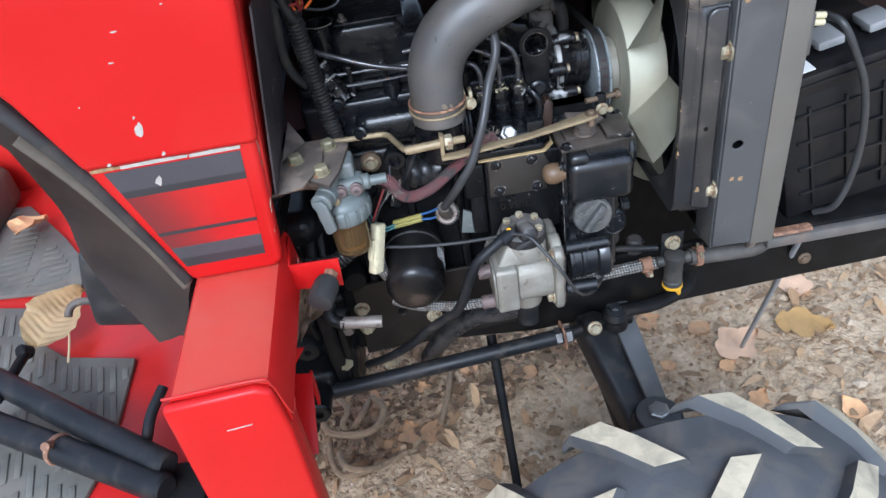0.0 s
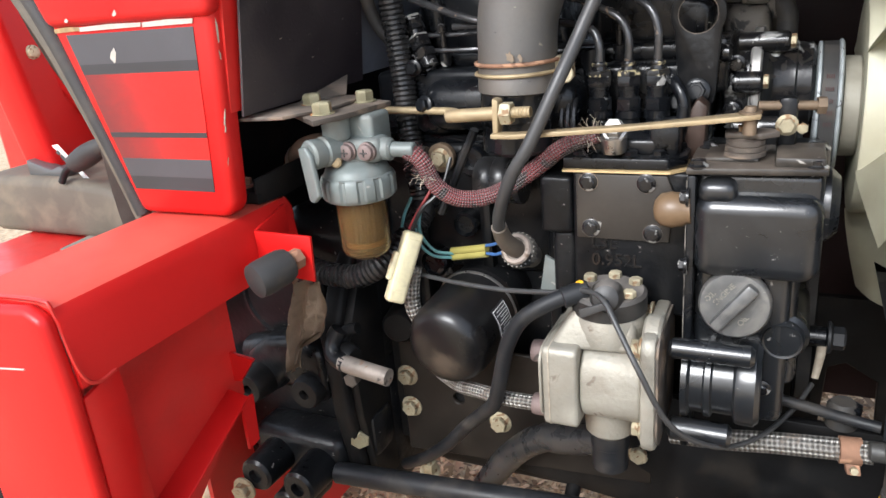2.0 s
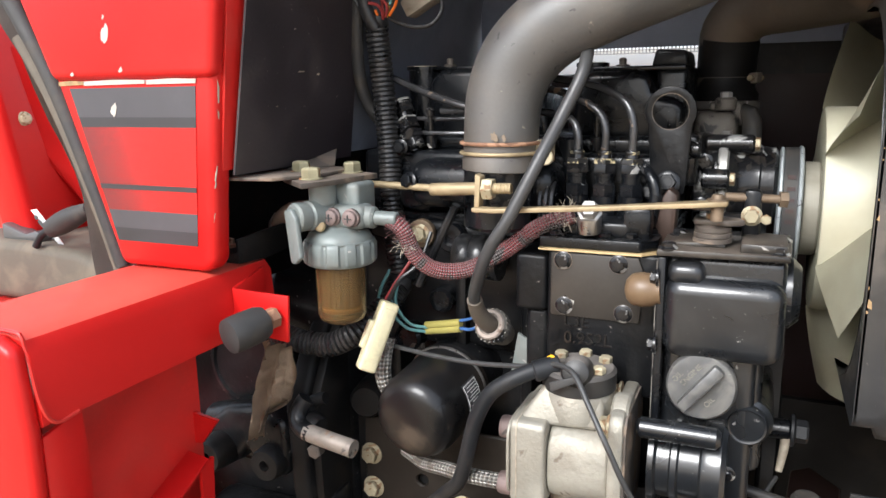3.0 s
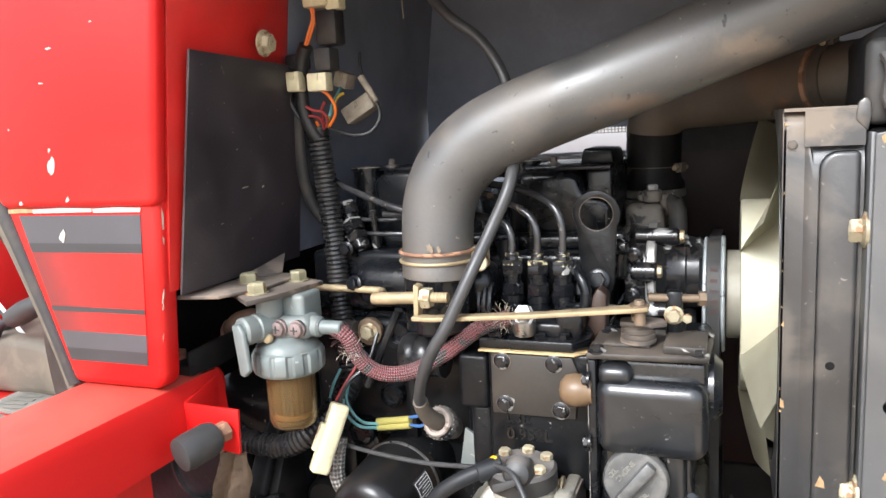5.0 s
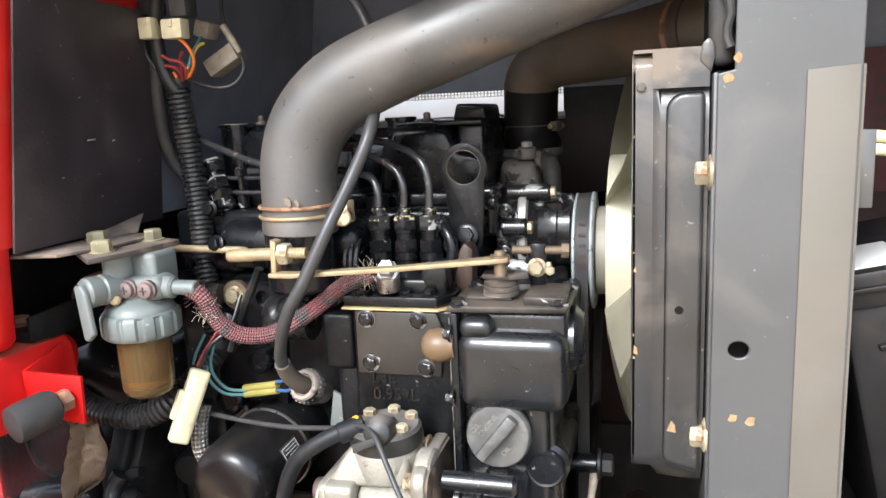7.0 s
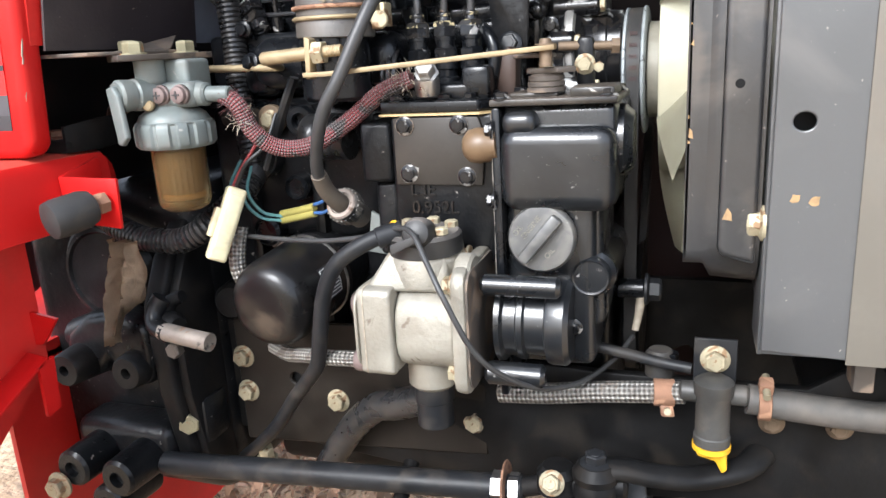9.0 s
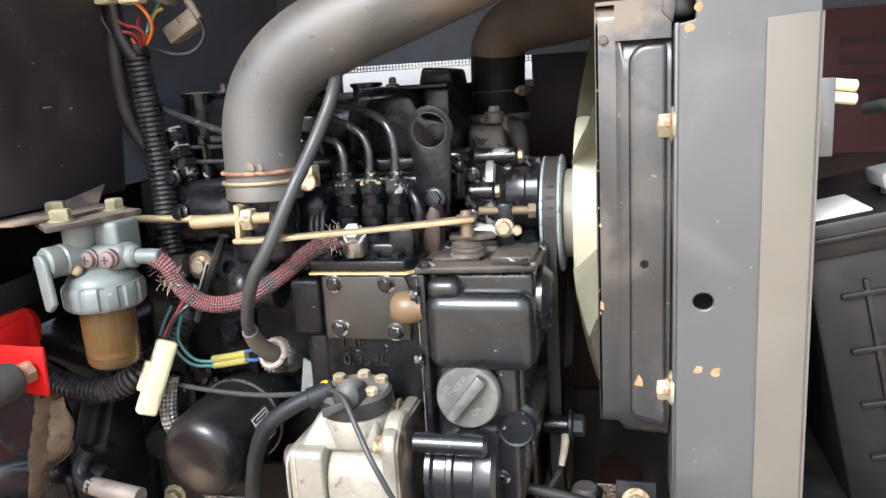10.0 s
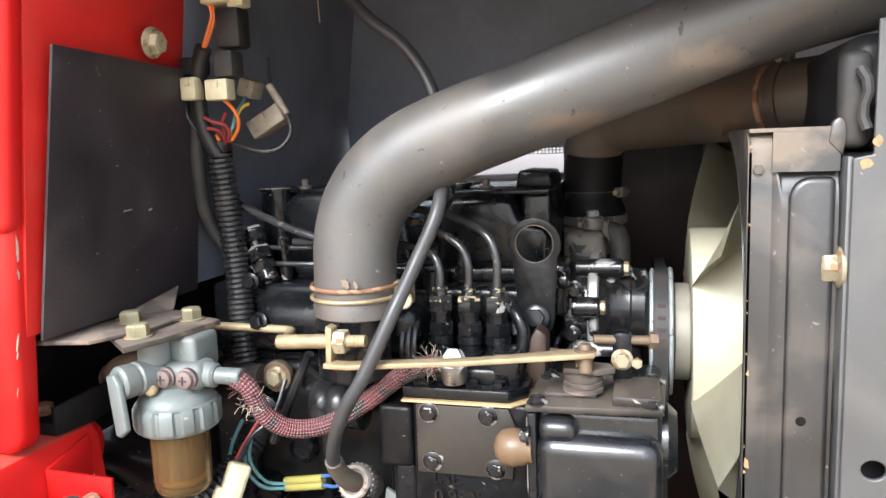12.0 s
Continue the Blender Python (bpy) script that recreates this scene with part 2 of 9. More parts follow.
fan_plastic = mat("cream_nylon", (0.51, 0.495, 0.375), 0.5, 0, 0.12, 18, 0.08, 250, [((0.40, 0.34, 0.22), 0.22, 14, 0.7, None)])
cream = mat("cream_connector_plastic", (0.62, 0.56, 0.36), 0.45, 0, 0.12, 90, 0.05, 300, [((0.42, 0.36, 0.24), 0.15, 90, 0.7, None)])
tan_plastic = mat("tan_plastic_cap", (0.145, 0.092, 0.05), 0.42, 0, 0.15, 70, 0.08)
grubby = mat("grubby_beige_plastic", (0.36, 0.31, 0.24), 0.6, 0, 0.25, 80, 0.15, 300, [((0.14, 0.11, 0.08), 0.25, 80, 0.9, None)])
braid = mat("steel_braid", (0.40, 0.385, 0.35), 0.45, 0.6, 0.25, 60, 1.0, 300, [((0.20, 0.17, 0.14), 0.16, 50, 0.8, 0.2)], weave=(6.0, 0.0078, (0.12, 0.11, 0.10)))
braid_red = mat("red_and_grey_cloth_braid", (0.25, 0.028, 0.034), 0.6, 0, 0.5, 30, 1.0, 300, [((0.06, 0.052, 0.050), 0.30, 34, 0.8, None), ((0.03, 0.027, 0.026), 0.12, 40, 0.7, 0.0)], weave=(9.0, 0.0046, (0.17, 0.15, 0.145)))
rust_dot = mat("tan_rust_bloom", (0.33, 0.215, 0.105), 0.85, 0, 0.35, 150, 0.3)
gasket_m = mat("cream_paper_gasket", (0.55, 0.40, 0.20), 0.7, 0, 0.2, 60)
wire_orange = mat("orange_wire", (0.70, 0.16, 0.02), 0.4, 0, 0.05, 60, 0)
wire_yellow = mat("yellow_wire", (0.65, 0.42, 0.04), 0.4, 0, 0.05, 60, 0)
wire_red = mat("dark_red_wire", (0.25, 0.03, 0.03), 0.45, 0, 0.1, 60, 0)
wire_teal = mat("teal_wire", (0.12, 0.28, 0.28), 0.4, 0, 0.1, 60, 0)
wire_blue = mat("blue_wire", (0.05, 0.12, 0.30), 0.4, 0, 0.1, 60, 0)
wire_black = mat("black_wire", (0.015, 0.015, 0.016), 0.4, 0, 0.15, 60, 0)
yellow_sleeve = mat("yellow_crimp_sleeve", (0.32, 0.28, 0.08), 0.35, 0, 0.1, 90, 0.05)
yellow_tap = mat("yellow_plastic_handle", (0.75, 0.42, 0.02), 0.42, 0, 0.08, 60, 0.05)
stripe_grey = mat("charcoal_decal", (0.034, 0.033, 0.036), 0.4, 0, 0.1, 30, 0.02)
stripe_light = mat("slate_decal", (0.062, 0.060, 0.066), 0.4, 0, 0.1, 30, 0.02)


def halftone_mat():
    """Red decal whose dark dots thin out from the rear edge to the front."""
    m = bpy.data.materials.new("red_halftone_decal")
    m.use_nodes = True
    N, K = m.node_tree.nodes, m.node_tree.links
    b = N["Principled BSDF"]
    tc = N.new("ShaderNodeTexCoord")
    sep = N.new("ShaderNodeSeparateXYZ")
    K.new(tc.outputs["Object"], sep.inputs["Vector"])

    def op(kind, a, z=0.0):
        q = N.new("ShaderNodeMath")
        q.operation = kind
        for i, v in enumerate((a, z)):
            if isinstance(v, (int, float)):
                q.inputs[i].default_value = v
            else:
                K.new(v, q.inputs[i])
        return q.outputs[0]
    dots = op("MULTIPLY", op("SINE", op("MULTIPLY", sep.outputs["X"], 4200)), op("SINE", op("MULTIPLY", sep.outputs["Z"], 4200)))
    # the fade leans with the sloping rear edge
    along = op("ADD", sep.outputs["X"], op("MULTIPLY", sep.outputs["Z"], 0.33))
    fade = op("MULTIPLY", op("SUBTRACT", along, 0.012), 15.0)
    mask = op("GREATER_THAN", op("SUBTRACT", op("MULTIPLY", dots, 0.6), op("ADD", fade, 0.12)), 0.0)
    mx = N.new("ShaderNodeMix")
    mx.data_type = "RGBA"
    K.new(mask, mx.inputs["Factor"])
    mx.inputs["A"].default_value = (0.52, 0.0072, 0.0065, 1)
    mx.inputs["B"].default_value = (0.16, 0.018, 0.02, 1)
    K.new(mx.outputs["Result"], b.inputs["Base Color"])
    b.inputs["Roughness"].default_value = 0.32
    b.inputs["Coat Weight"].default_value = 0.3
    return m


halftone = halftone_mat()
chip_white = mat("bare_primer_chip", (0.44, 0.41, 0.36), 0.7, 0, 0.15, 200, 0.2)
paper = mat("white_label_paper", (0.72, 0.72, 0.70), 0.6, 0, 0.05, 50, 0.02)
ink = mat("dark_print", (0.05, 0.05, 0.05), 0.6, 0, 0.05, 50, 0)
sticker_red = mat("red_print_label", (0.085, 0.008, 0.014), 0.5, 0, 0.1, 50, 0)
corroded = mat("white_corroded_alloy", (0.32, 0.265, 0.225), 0.8, 0.1, 0.3, 70, 0.6, 400, [((0.16, 0.11, 0.08), 0.12, 80, 0.85, 0.0)])
brass = mat("brass_fitting", (0.55, 0.33, 0.10), 0.4, 0.8, 0.2, 80, 0.1)
cloth = mat("dirty_brown_rag", (0.36, 0.27, 0.19), 0.95, 0, 0.3, 40, 0.6, 500)
battery_m = mat("black_battery_case", (0.010, 0.010, 0.011), 0.36, 0, 0.2, 20, 0.1, 250, [((0.05, 0.038, 0.028), 0.10, 16, 0.8, None)], spec=0.28)
tray_edge = mat("dusty_grey_brown_paint", (0.115, 0.108, 0.098), 0.6, 0, 0.25, 20, 0.2, 200, [((0.26, 0.17, 0.12), 0.10, 14, 0.85, None)])
mat_rubber = mat("grey_rubber_floor_mat", (0.150, 0.142, 0.118), 0.8, 0, 0.4, 14, 0.3, 200, [((0.24, 0.20, 0.155), 0.22, 12, 0.9, None)])
trim_dark = mat("dark_brown_grey_vinyl", (0.082, 0.064, 0.056), 0.55, 0, 0.35, 7, 0.25, 350, [((0.17, 0.125, 0.085), 0.20, 6, 0.85, None), ((0.045, 0.036, 0.033), 0.08, 12, 0.6, None)])
console_m = mat("dusty_grey_console", (0.105, 0.088, 0.066), 0.7, 0, 0.25, 12, 0.2, 200, [((0.25, 0.20, 0.14), 0.22, 15, 0.9, None)])
tyre_m = mat("weathered_tyre_rubber", (0.078, 0.080, 0.083), 0.7, 0, 0.25, 14, 0.4, 160, [((0.22, 0.18, 0.13), 0.16, 16, 0.95, None)])
lug_m = mat("dust_worn_tyre_lug", (0.56, 0.485, 0.335), 0.9, 0, 0.25, 30, 0.4, 160, [((0.15, 0.13, 0.11), 0.15, 40, 0.9, None)])
leaf_m = mat("dry_tan_leaf", (0.54, 0.31, 0.15), 0.7, 0, 0.25, 40, 0.3, 300, each=0.4)
leaf_light = mat("salmon_tan_dry_leaf", (0.66, 0.43, 0.27), 0.7, 0, 0.2, 30, 0.3, 300)
leaf_ochre = mat("ochre_brown_dry_leaf", (0.42, 0.25, 0.085), 0.7, 0, 0.25, 30, 0.3, 300)
leaf_pale = mat("pale_yellow_dry_leaf", (0.72, 0.56, 0.31), 0.65, 0, 0.15, 40, 0.4, 300, [((0.48, 0.33, 0.15), 0.14, 18, 0.7, None)])
twig_m = mat("dry_vine_stem", (0.215, 0.15, 0.09), 0.9, 0, 0.3, 60, 0.5)
radiator_m = mat("dark_radiator_fins", (0.03, 0.03, 0.032), 0.6, 0.3, 0.2, 40, 0.2)
shroud_m = mat("scuffed_grey_black_sheet", (0.027, 0.027, 0.028), 0.34, 0, 0.45, 9, 0.25, 220, [((0.015, 0.014, 0.013), 0.14, 12, 0.6, None), ((0.13, 0.105, 0.08), 0.10, 22, 0.8, None), ((0.18, 0.16, 0.14), -0.14, 190, 0.8, 0.0)], coat=0.35, spec=0.75,
               stains=[((-0.012, -0.198, 0.318), (0.7, 0.6, 1.0), 0.022, (0.20, 0.155, 0.11), 0.7), ((-0.020, -0.195, 0.17), (2.5, 0.6, 0.5), 0.016, (0.10, 0.08, 0.06), 0.5), ((0.006, -0.20, 0.06), (1.0, 0.6, 0.5), 0.014, (0.012, 0.011, 0.010), 0.7)])
hose_dusty = mat("dusty_tan_grey_hose", (0.072, 0.067, 0.061), 0.6, 0, 0.2, 40, 0.25, 260, [((0.20, 0.17, 0.14), 0.10, 22, 0.85, None)])
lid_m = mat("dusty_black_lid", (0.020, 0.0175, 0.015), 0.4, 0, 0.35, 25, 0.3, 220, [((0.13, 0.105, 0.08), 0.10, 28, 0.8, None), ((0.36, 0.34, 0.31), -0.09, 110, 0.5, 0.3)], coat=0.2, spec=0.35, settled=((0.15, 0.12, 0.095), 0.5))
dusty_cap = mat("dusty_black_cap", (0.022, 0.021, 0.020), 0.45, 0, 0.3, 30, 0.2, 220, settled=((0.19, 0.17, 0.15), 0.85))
brown_film = mat("rust_brown_film", (0.040, 0.022, 0.015), 0.55, 0.1, 0.35, 30, 0.2, 220)
mount_m = mat("brown_filmed_plate", (0.017, 0.0135, 0.0105), 0.5, 0, 0.25, 14, 0.15, 220, [((0.05, 0.04, 0.03), 0.06, 20, 0.85, None)], spec=0.22)
pale_cast = mat("dusty_bare_casting", (0.16, 0.145, 0.125), 0.6, 0.2, 0.35, 30, 0.35, 220, [((0.012, 0.012, 0.012), 0.12, 45, 0.3, 0.0), ((0.42, 0.40, 0.37), -0.01, 90, 0.5, 0.3)])
pump_black = mat("black_paint_with_large_flakes", (0.007, 0.007, 0.008), 0.27, 0, 0.3, 25, 0.2, 220, [((0.46, 0.46, 0.45), 0.05, 34, 0.5, 0.35), ((0.07, 0.055, 0.04), 0.02, 60, 0.8, None)], coat=0.3, spec=0.35)
chip_brass = mat("black_paint_yellow_chips", (0.012, 0.011, 0.010), 0.3, 0, 0.3, 40, 0.2, 260, [((0.50, 0.42, 0.24), 0.14, 120, 0.6, 0.2)])
bright = mat("bright_plated_steel", (0.46, 0.45, 0.43), 0.42, 0.8, 0.08, 90, 0.05)
pale_flake = mat("silver_alloy_with_black_remains", (0.40, 0.39, 0.37), 0.45, 0.4, 0.2, 40, 0.2, 260, [((0.010, 0.010, 0.011), 0.17, 45, 0.25, 0.0)])
hub_m = mat("dull_beige_hub", (0.26, 0.245, 0.20), 0.55, 0.1, 0.2, 30, 0.1, 200, [((0.14, 0.12, 0.09), 0.2, 25, 0.8, None)])
rim_pale = mat("blue_white_worn_rim", (0.34, 0.37, 0.38), 0.55, 0.2, 0.2, 60, 0.3, 300, [((0.05, 0.05, 0.05), 0.10, 120, 0.5, 0.0)])
cap_print = mat("rubbed_pale_lettering", (0.21, 0.195, 0.16), 0.6, 0.1, 0.3, 120, 0.2, 300, [((0.06, 0.06, 0.06), 0.14, 150, 0.7, 0.0)])
scuff_tan = mat("tan_dust_scuff", (0.20, 0.155, 0.11), 0.85, 0, 0.3, 90, 0.2)
seat_m = mat("pale_grey_vinyl", (0.32, 0.31, 0.30), 0.6, 0, 0.1, 12, 0.15)
print_red = mat("faint_red_print", (0.060, 0.021, 0.020), 0.6, 0, 0.1, 60, 0)


# ---- building tools ----
ROOTS = {}


def thing(name, at, label, category, group="", kind=""):
    e = new(name)
    e.empty_display_size = 0.02
    e.location = at
    ROOTS[e.name] = Vector(at)
    return tagged(e, label, category, group, kind)


def root_of(ob):
    while ob.parent:
        ob = ob.parent
    return ob


def mesh_of(name, bm, material, sharp=38):
    me = bpy.data.meshes.new(name)
    bm.normal_update()
    bm.to_mesh(me)
    bm.free()
    me.materials.append(material)
    for p in me.polygons:
        p.use_smooth = True
    me.set_sharp_from_angle(angle=radians(sharp))
    return me


def part(name, bm, material, parent=None, label="", sharp=38):
    """One mesh, given in the place's own coordinates, under a thing or a part."""
    if parent is not None:
        bm.transform(Matrix.Translation(-ROOTS[root_of(parent).name]))
    ob = new(name, mesh_of(name, bm, material, sharp))
    if parent is not None:
        ob.parent = parent
    if label:
        ob["label"] = label
    return ob


def solo(name, bm, material, label, category, group="", kind="", sharp=38):
    """A thing that is one mesh, or the mesh base of a thing with parts."""
    ob = part(name, bm, material, None, "", sharp)
    ROOTS[ob.name] = Vector((0, 0, 0))
    return tagged(ob, label, category, group, kind)


def B():
    return bmesh.new()


def axes(way):
    w = Vector(way).normalized()
    u = w.orthogonal().normalized()
    if abs(w.z) < 0.9:
        u = Vector((0, 0, 1)).cross(w).normalized()
    return u, w.cross(u).normalized(), w


def frame_at(p, way):
    u, v, w = axes(way)
    return Matrix(((u.x, v.x, w.x, p[0]), (u.y, v.y, w.y, p[1]), (u.z, v.z, w.z, p[2]), (0, 0, 0, 1)))


def lathe(bm, p, way, profile, seg=24, six=False):
    """A turned shape: profile of (radius, height) along way from p, capped at both ends."""
    u, v, w = axes(way)
    o = Vector(p)
    n = 6 if six else seg
    rings = []
    for r, h in profile:
        rings.append([bm.verts.new(o + w * h + (u * math.cos(2 * math.pi * i / n) + v * math.sin(2 * math.pi * i / n)) * r) for i in range(n)])
    for a, z in zip(rings, rings[1:]):
        for i in range(n):
            j = (i + 1) % n
            bm.faces.new((a[i], a[j], z[j], z[i]))
    bm.faces.new(rings[0][::-1])
    bm.faces.new(rings[-1])
    return bm


def rod(bm, a, b, r, seg=16, soft=0.0):
    a, b = Vector(a), Vector(b)
    h = (b - a).length
    s = min(soft, r * 0.9, h * 0.45)
    prof = [(r - s, 0), (r, s), (r, h - s), (r - s, h)] if s else [(r, 0), (r, h)]
    return lathe(bm, a, b - a, prof, seg)


def box(bm, lo, hi, soft=0.002, seg=2, m=None):
    """A box from corner to corner with rounded edges."""
    t = bmesh.new()
    bmesh.ops.create_cube(t, size=1.0)
    lo, hi = Vector(lo), Vector(hi)
    c, s = (lo + hi) / 2, hi - lo
    bmesh.ops.transform(t, matrix=Matrix.Translation(c) @ Matrix.Diagonal((abs(s.x), abs(s.y), abs(s.z), 1)), verts=t.verts)
    if soft:
        bmesh.ops.bevel(t, geom=t.edges[:], offset=min(soft, 0.45 * min(abs(s.x), abs(s.y), abs(s.z))), segments=seg, affect="EDGES", profile=0.5)
    if m is not None:
        t.transform(m)
    return join(bm, t)


def join(bm, t):
    me = bpy.data.meshes.new("tmp")
    t.to_mesh(me)
    t.free()
    bm.from_mesh(me)
    bpy.data.meshes.remove(me)
    return bm


def slab(bm, pts, way, depth, soft=0.0, seg=2, holes=()):
    """A flat plate: outline pts (3D, in one plane), pushed by depth along way."""
    t = bmesh.new()
    w = Vector(way).normalized() * depth
    vs = [t.verts.new(Vector(p)) for p in pts]
    if holes:
        es = [t.edges.new((vs[i], vs[(i + 1) % len(vs)])) for i in range(len(vs))]
        for loop in holes:
            hv = [t.verts.new(Vector(p)) for p in loop]
            es += [t.edges.new((hv[i], hv[(i + 1) % len(hv)])) for i in range(len(hv))]
        bmesh.ops.triangle_fill(t, use_beauty=True, use_dissolve=True, edges=es)
        faces = t.faces[:]
    else:
        faces = [t.faces.new(vs)]
    ext = bmesh.ops.extrude_face_region(t, geom=faces)
    bmesh.ops.translate(t, vec=w, verts=[v for v in ext["geom"] if isinstance(v, bmesh.types.BMVert)])
    bmesh.ops.recalc_face_normals(t, faces=t.faces[:])
    if soft:
        sharp = [e for e in t.edges if len(e.link_faces) == 2 and e.calc_face_angle(0) > 0.6]
        bmesh.ops.bevel(t, geom=sharp, offset=soft, segments=seg, affect="EDGES", profile=0.5)
    return join(bm, t)


def ring_pts(c, way, r, n=20):
    u, v, w = axes(way)
    return [Vector(c) + (u * math.cos(2 * math.pi * i / n) + v * math.sin(2 * math.pi * i / n)) * r for i in range(n)]


def spline(pts, step):
    """Points at even steps along a smooth curve through pts."""
    P = [Vector(p) for p in pts]
    if len(P) == 2:
        dense = [P[0].lerp(P[1], i / 40) for i in range(41)]
    else:
        Q = [P[0] * 2 - P[1], *P, P[-1] * 2 - P[-2]]
        dense = []
        for i in range(1, len(Q) - 2):
            a, b, c, d = Q[i - 1:i + 3]
            for k in range(24):
                t = k / 24
                dense.append(0.5 * (2 * b + (c - a) * t + (2 * a - 5 * b + 4 * c - d) * t * t + (3 * b - a - 3 * c + d) * t ** 3))
        dense.append(P[-1])
    out, gone = [dense[0]], 0.0
    lengths = [(q - p).length for p, q in zip(dense, dense[1:])]
    total = sum(lengths)
    n = max(2, int(total / step))
    want, i, acc = [total * k / n for k in range(1, n)], 0, 0.0
    for w in want:
        while acc + lengths[i] < w:
            acc += lengths[i]
            i += 1
        out.append(dense[i].lerp(dense[i + 1], (w - acc) / max(lengths[i], 1e-9)))
    out.append(dense[-1])
    return out, total


def tube(bm, pts, r, seg=12, step=0.006, wobble=None, flat=1.0, taper=None):
    """A hose along a smooth curve; wobble(s) changes the radius with the length s."""
    line, total = spline(pts, step)
    uvl = bm.loops.layers.uv.verify()
    n = len(line)
    tang = [(line[min(i + 1, n - 1)] - line[max(i - 1, 0)]).normalized() for i in range(n)]
    u = axes(tang[0])[0]
    rings = []
    for i, (p, w) in enumerate(zip(line, tang)):
        u = (u - w * u.dot(w)).normalized()
        v = w.cross(u)
        s = total * i / (n - 1)
        rr = r * (wobble(s) if wobble else 1.0) * (taper(i / (n - 1)) if taper else 1.0)
        rings.append([bm.verts.new(p + (u * math.cos(2 * math.pi * k / seg) + v * math.sin(2 * math.pi * k / seg) * flat) * rr) for k in range(seg)])
    for i, (a, z) in enumerate(zip(rings, rings[1:])):
        for k in range(seg):
            j = (k + 1) % seg
            f = bm.faces.new((a[k], a[j], z[j], z[k]))
            for loop, (uu, vv) in zip(f.loops, ((k, i), (k + 1, i), (k + 1, i + 1), (k, i + 1))):
                loop[uvl].uv = (uu / seg, total * vv / (n - 1))
    bm.faces.new(rings[0][::-1])
    bm.faces.new(rings[-1])
    return bm


BOLTS = {}


def bolt(parent, p, way, size=0.006, material=None, flange=True, high=0.8, name="bolt", label=""):
    """A hexagon head on its flange, as a piece of its own. size: half the width over the corners."""
    material = material or zinc
    key = (round(size, 4), flange, high, material.name)
    if key not in BOLTS:
        bm = B()
        h = size * high
        base = 0.0
        if flange:
            lathe(bm, (0, 0, 0), (0, 0, 1), [(size * 1.38, -0.001), (size * 1.38, size * 0.12), (size * 1.05, size * 0.3)], 20)
            base = size * 0.25
        lathe(bm, (0, 0, base), (0, 0, 1), [(size, 0), (size, h * 0.85), (size * 0.86, h)], six=True)
        lathe(bm, (0, 0, base + h * 0.98), (0, 0, 1), [(size * 0.6, 0), (size * 0.55, size * 0.06)], 14)
        BOLTS[key] = mesh_of("bolt", bm, material, 30)
    ob = new(name, BOLTS[key])
    ob.parent = parent
    turn = Matrix.Rotation(random.uniform(0, 1.0), 4, "Z")
    ob.matrix_local = Matrix.Translation(-ROOTS[root_of(parent).name]) @ frame_at(p, way) @ turn
    if label:
        ob["label"] = label
    return ob


def bars(parent, p, right, up, out, rows, material, w=0.02, h=0.003, gap=0.006, name="print_line"):
    """Unreadable writing as plain bars."""
    right, up, out = Vector(right).normalized(), Vector(up).normalized(), Vector(out).normalized()
    for i in range(rows):
        bm = B()
        x = -w / 2
        k = 0
        while x < w / 2 - 0.002:
            ww = min((0.35 + 0.3 * ((i * 7 + k * 5) % 3)) * w * 0.4, w / 2 - x)
            c = Vector(p) + right * x - up * (i * gap)
            slab(bm, [c, c + right * ww, c + right * ww - up * h, c - up * h], out, 0.0006)
            x += ww + w * 0.06
            k += 1
        part(name, bm, material, parent)


def letters(parent, word, size, p, right, up, out, material, deep=0.0004, name="lettering"):
    """Raised words, centred on p."""
    cu = bpy.data.curves.new("letters", "FONT")
    cu.body, cu.size, cu.extrude, cu.align_x, cu.align_y = word, size, deep, "CENTER", "CENTER"
    tmp = new("tmp_text", cu)
    me = bpy.data.meshes.new_from_object(tmp.evaluated_get(bpy.context.evaluated_depsgraph_get()))
    bpy.data.objects.remove(tmp)
    bpy.data.curves.remove(cu)
    r, u, w = Vector(right).normalized(), Vector(up).normalized(), Vector(out).normalized()
    bm = B()
    bm.from_mesh(me)
    bpy.data.meshes.remove(me)
    bm.transform(Matrix(((r.x, u.x, w.x, p[0]), (r.y, u.y, w.y, p[1]), (r.z, u.z, w.z, p[2]), (0, 0, 0, 1))))
    return part(name, bm, material, parent)


NEAR = Vector((0, -1, 0))
UP = Vector((0, 0, 1))
FWD = Vector((1, 0, 0))


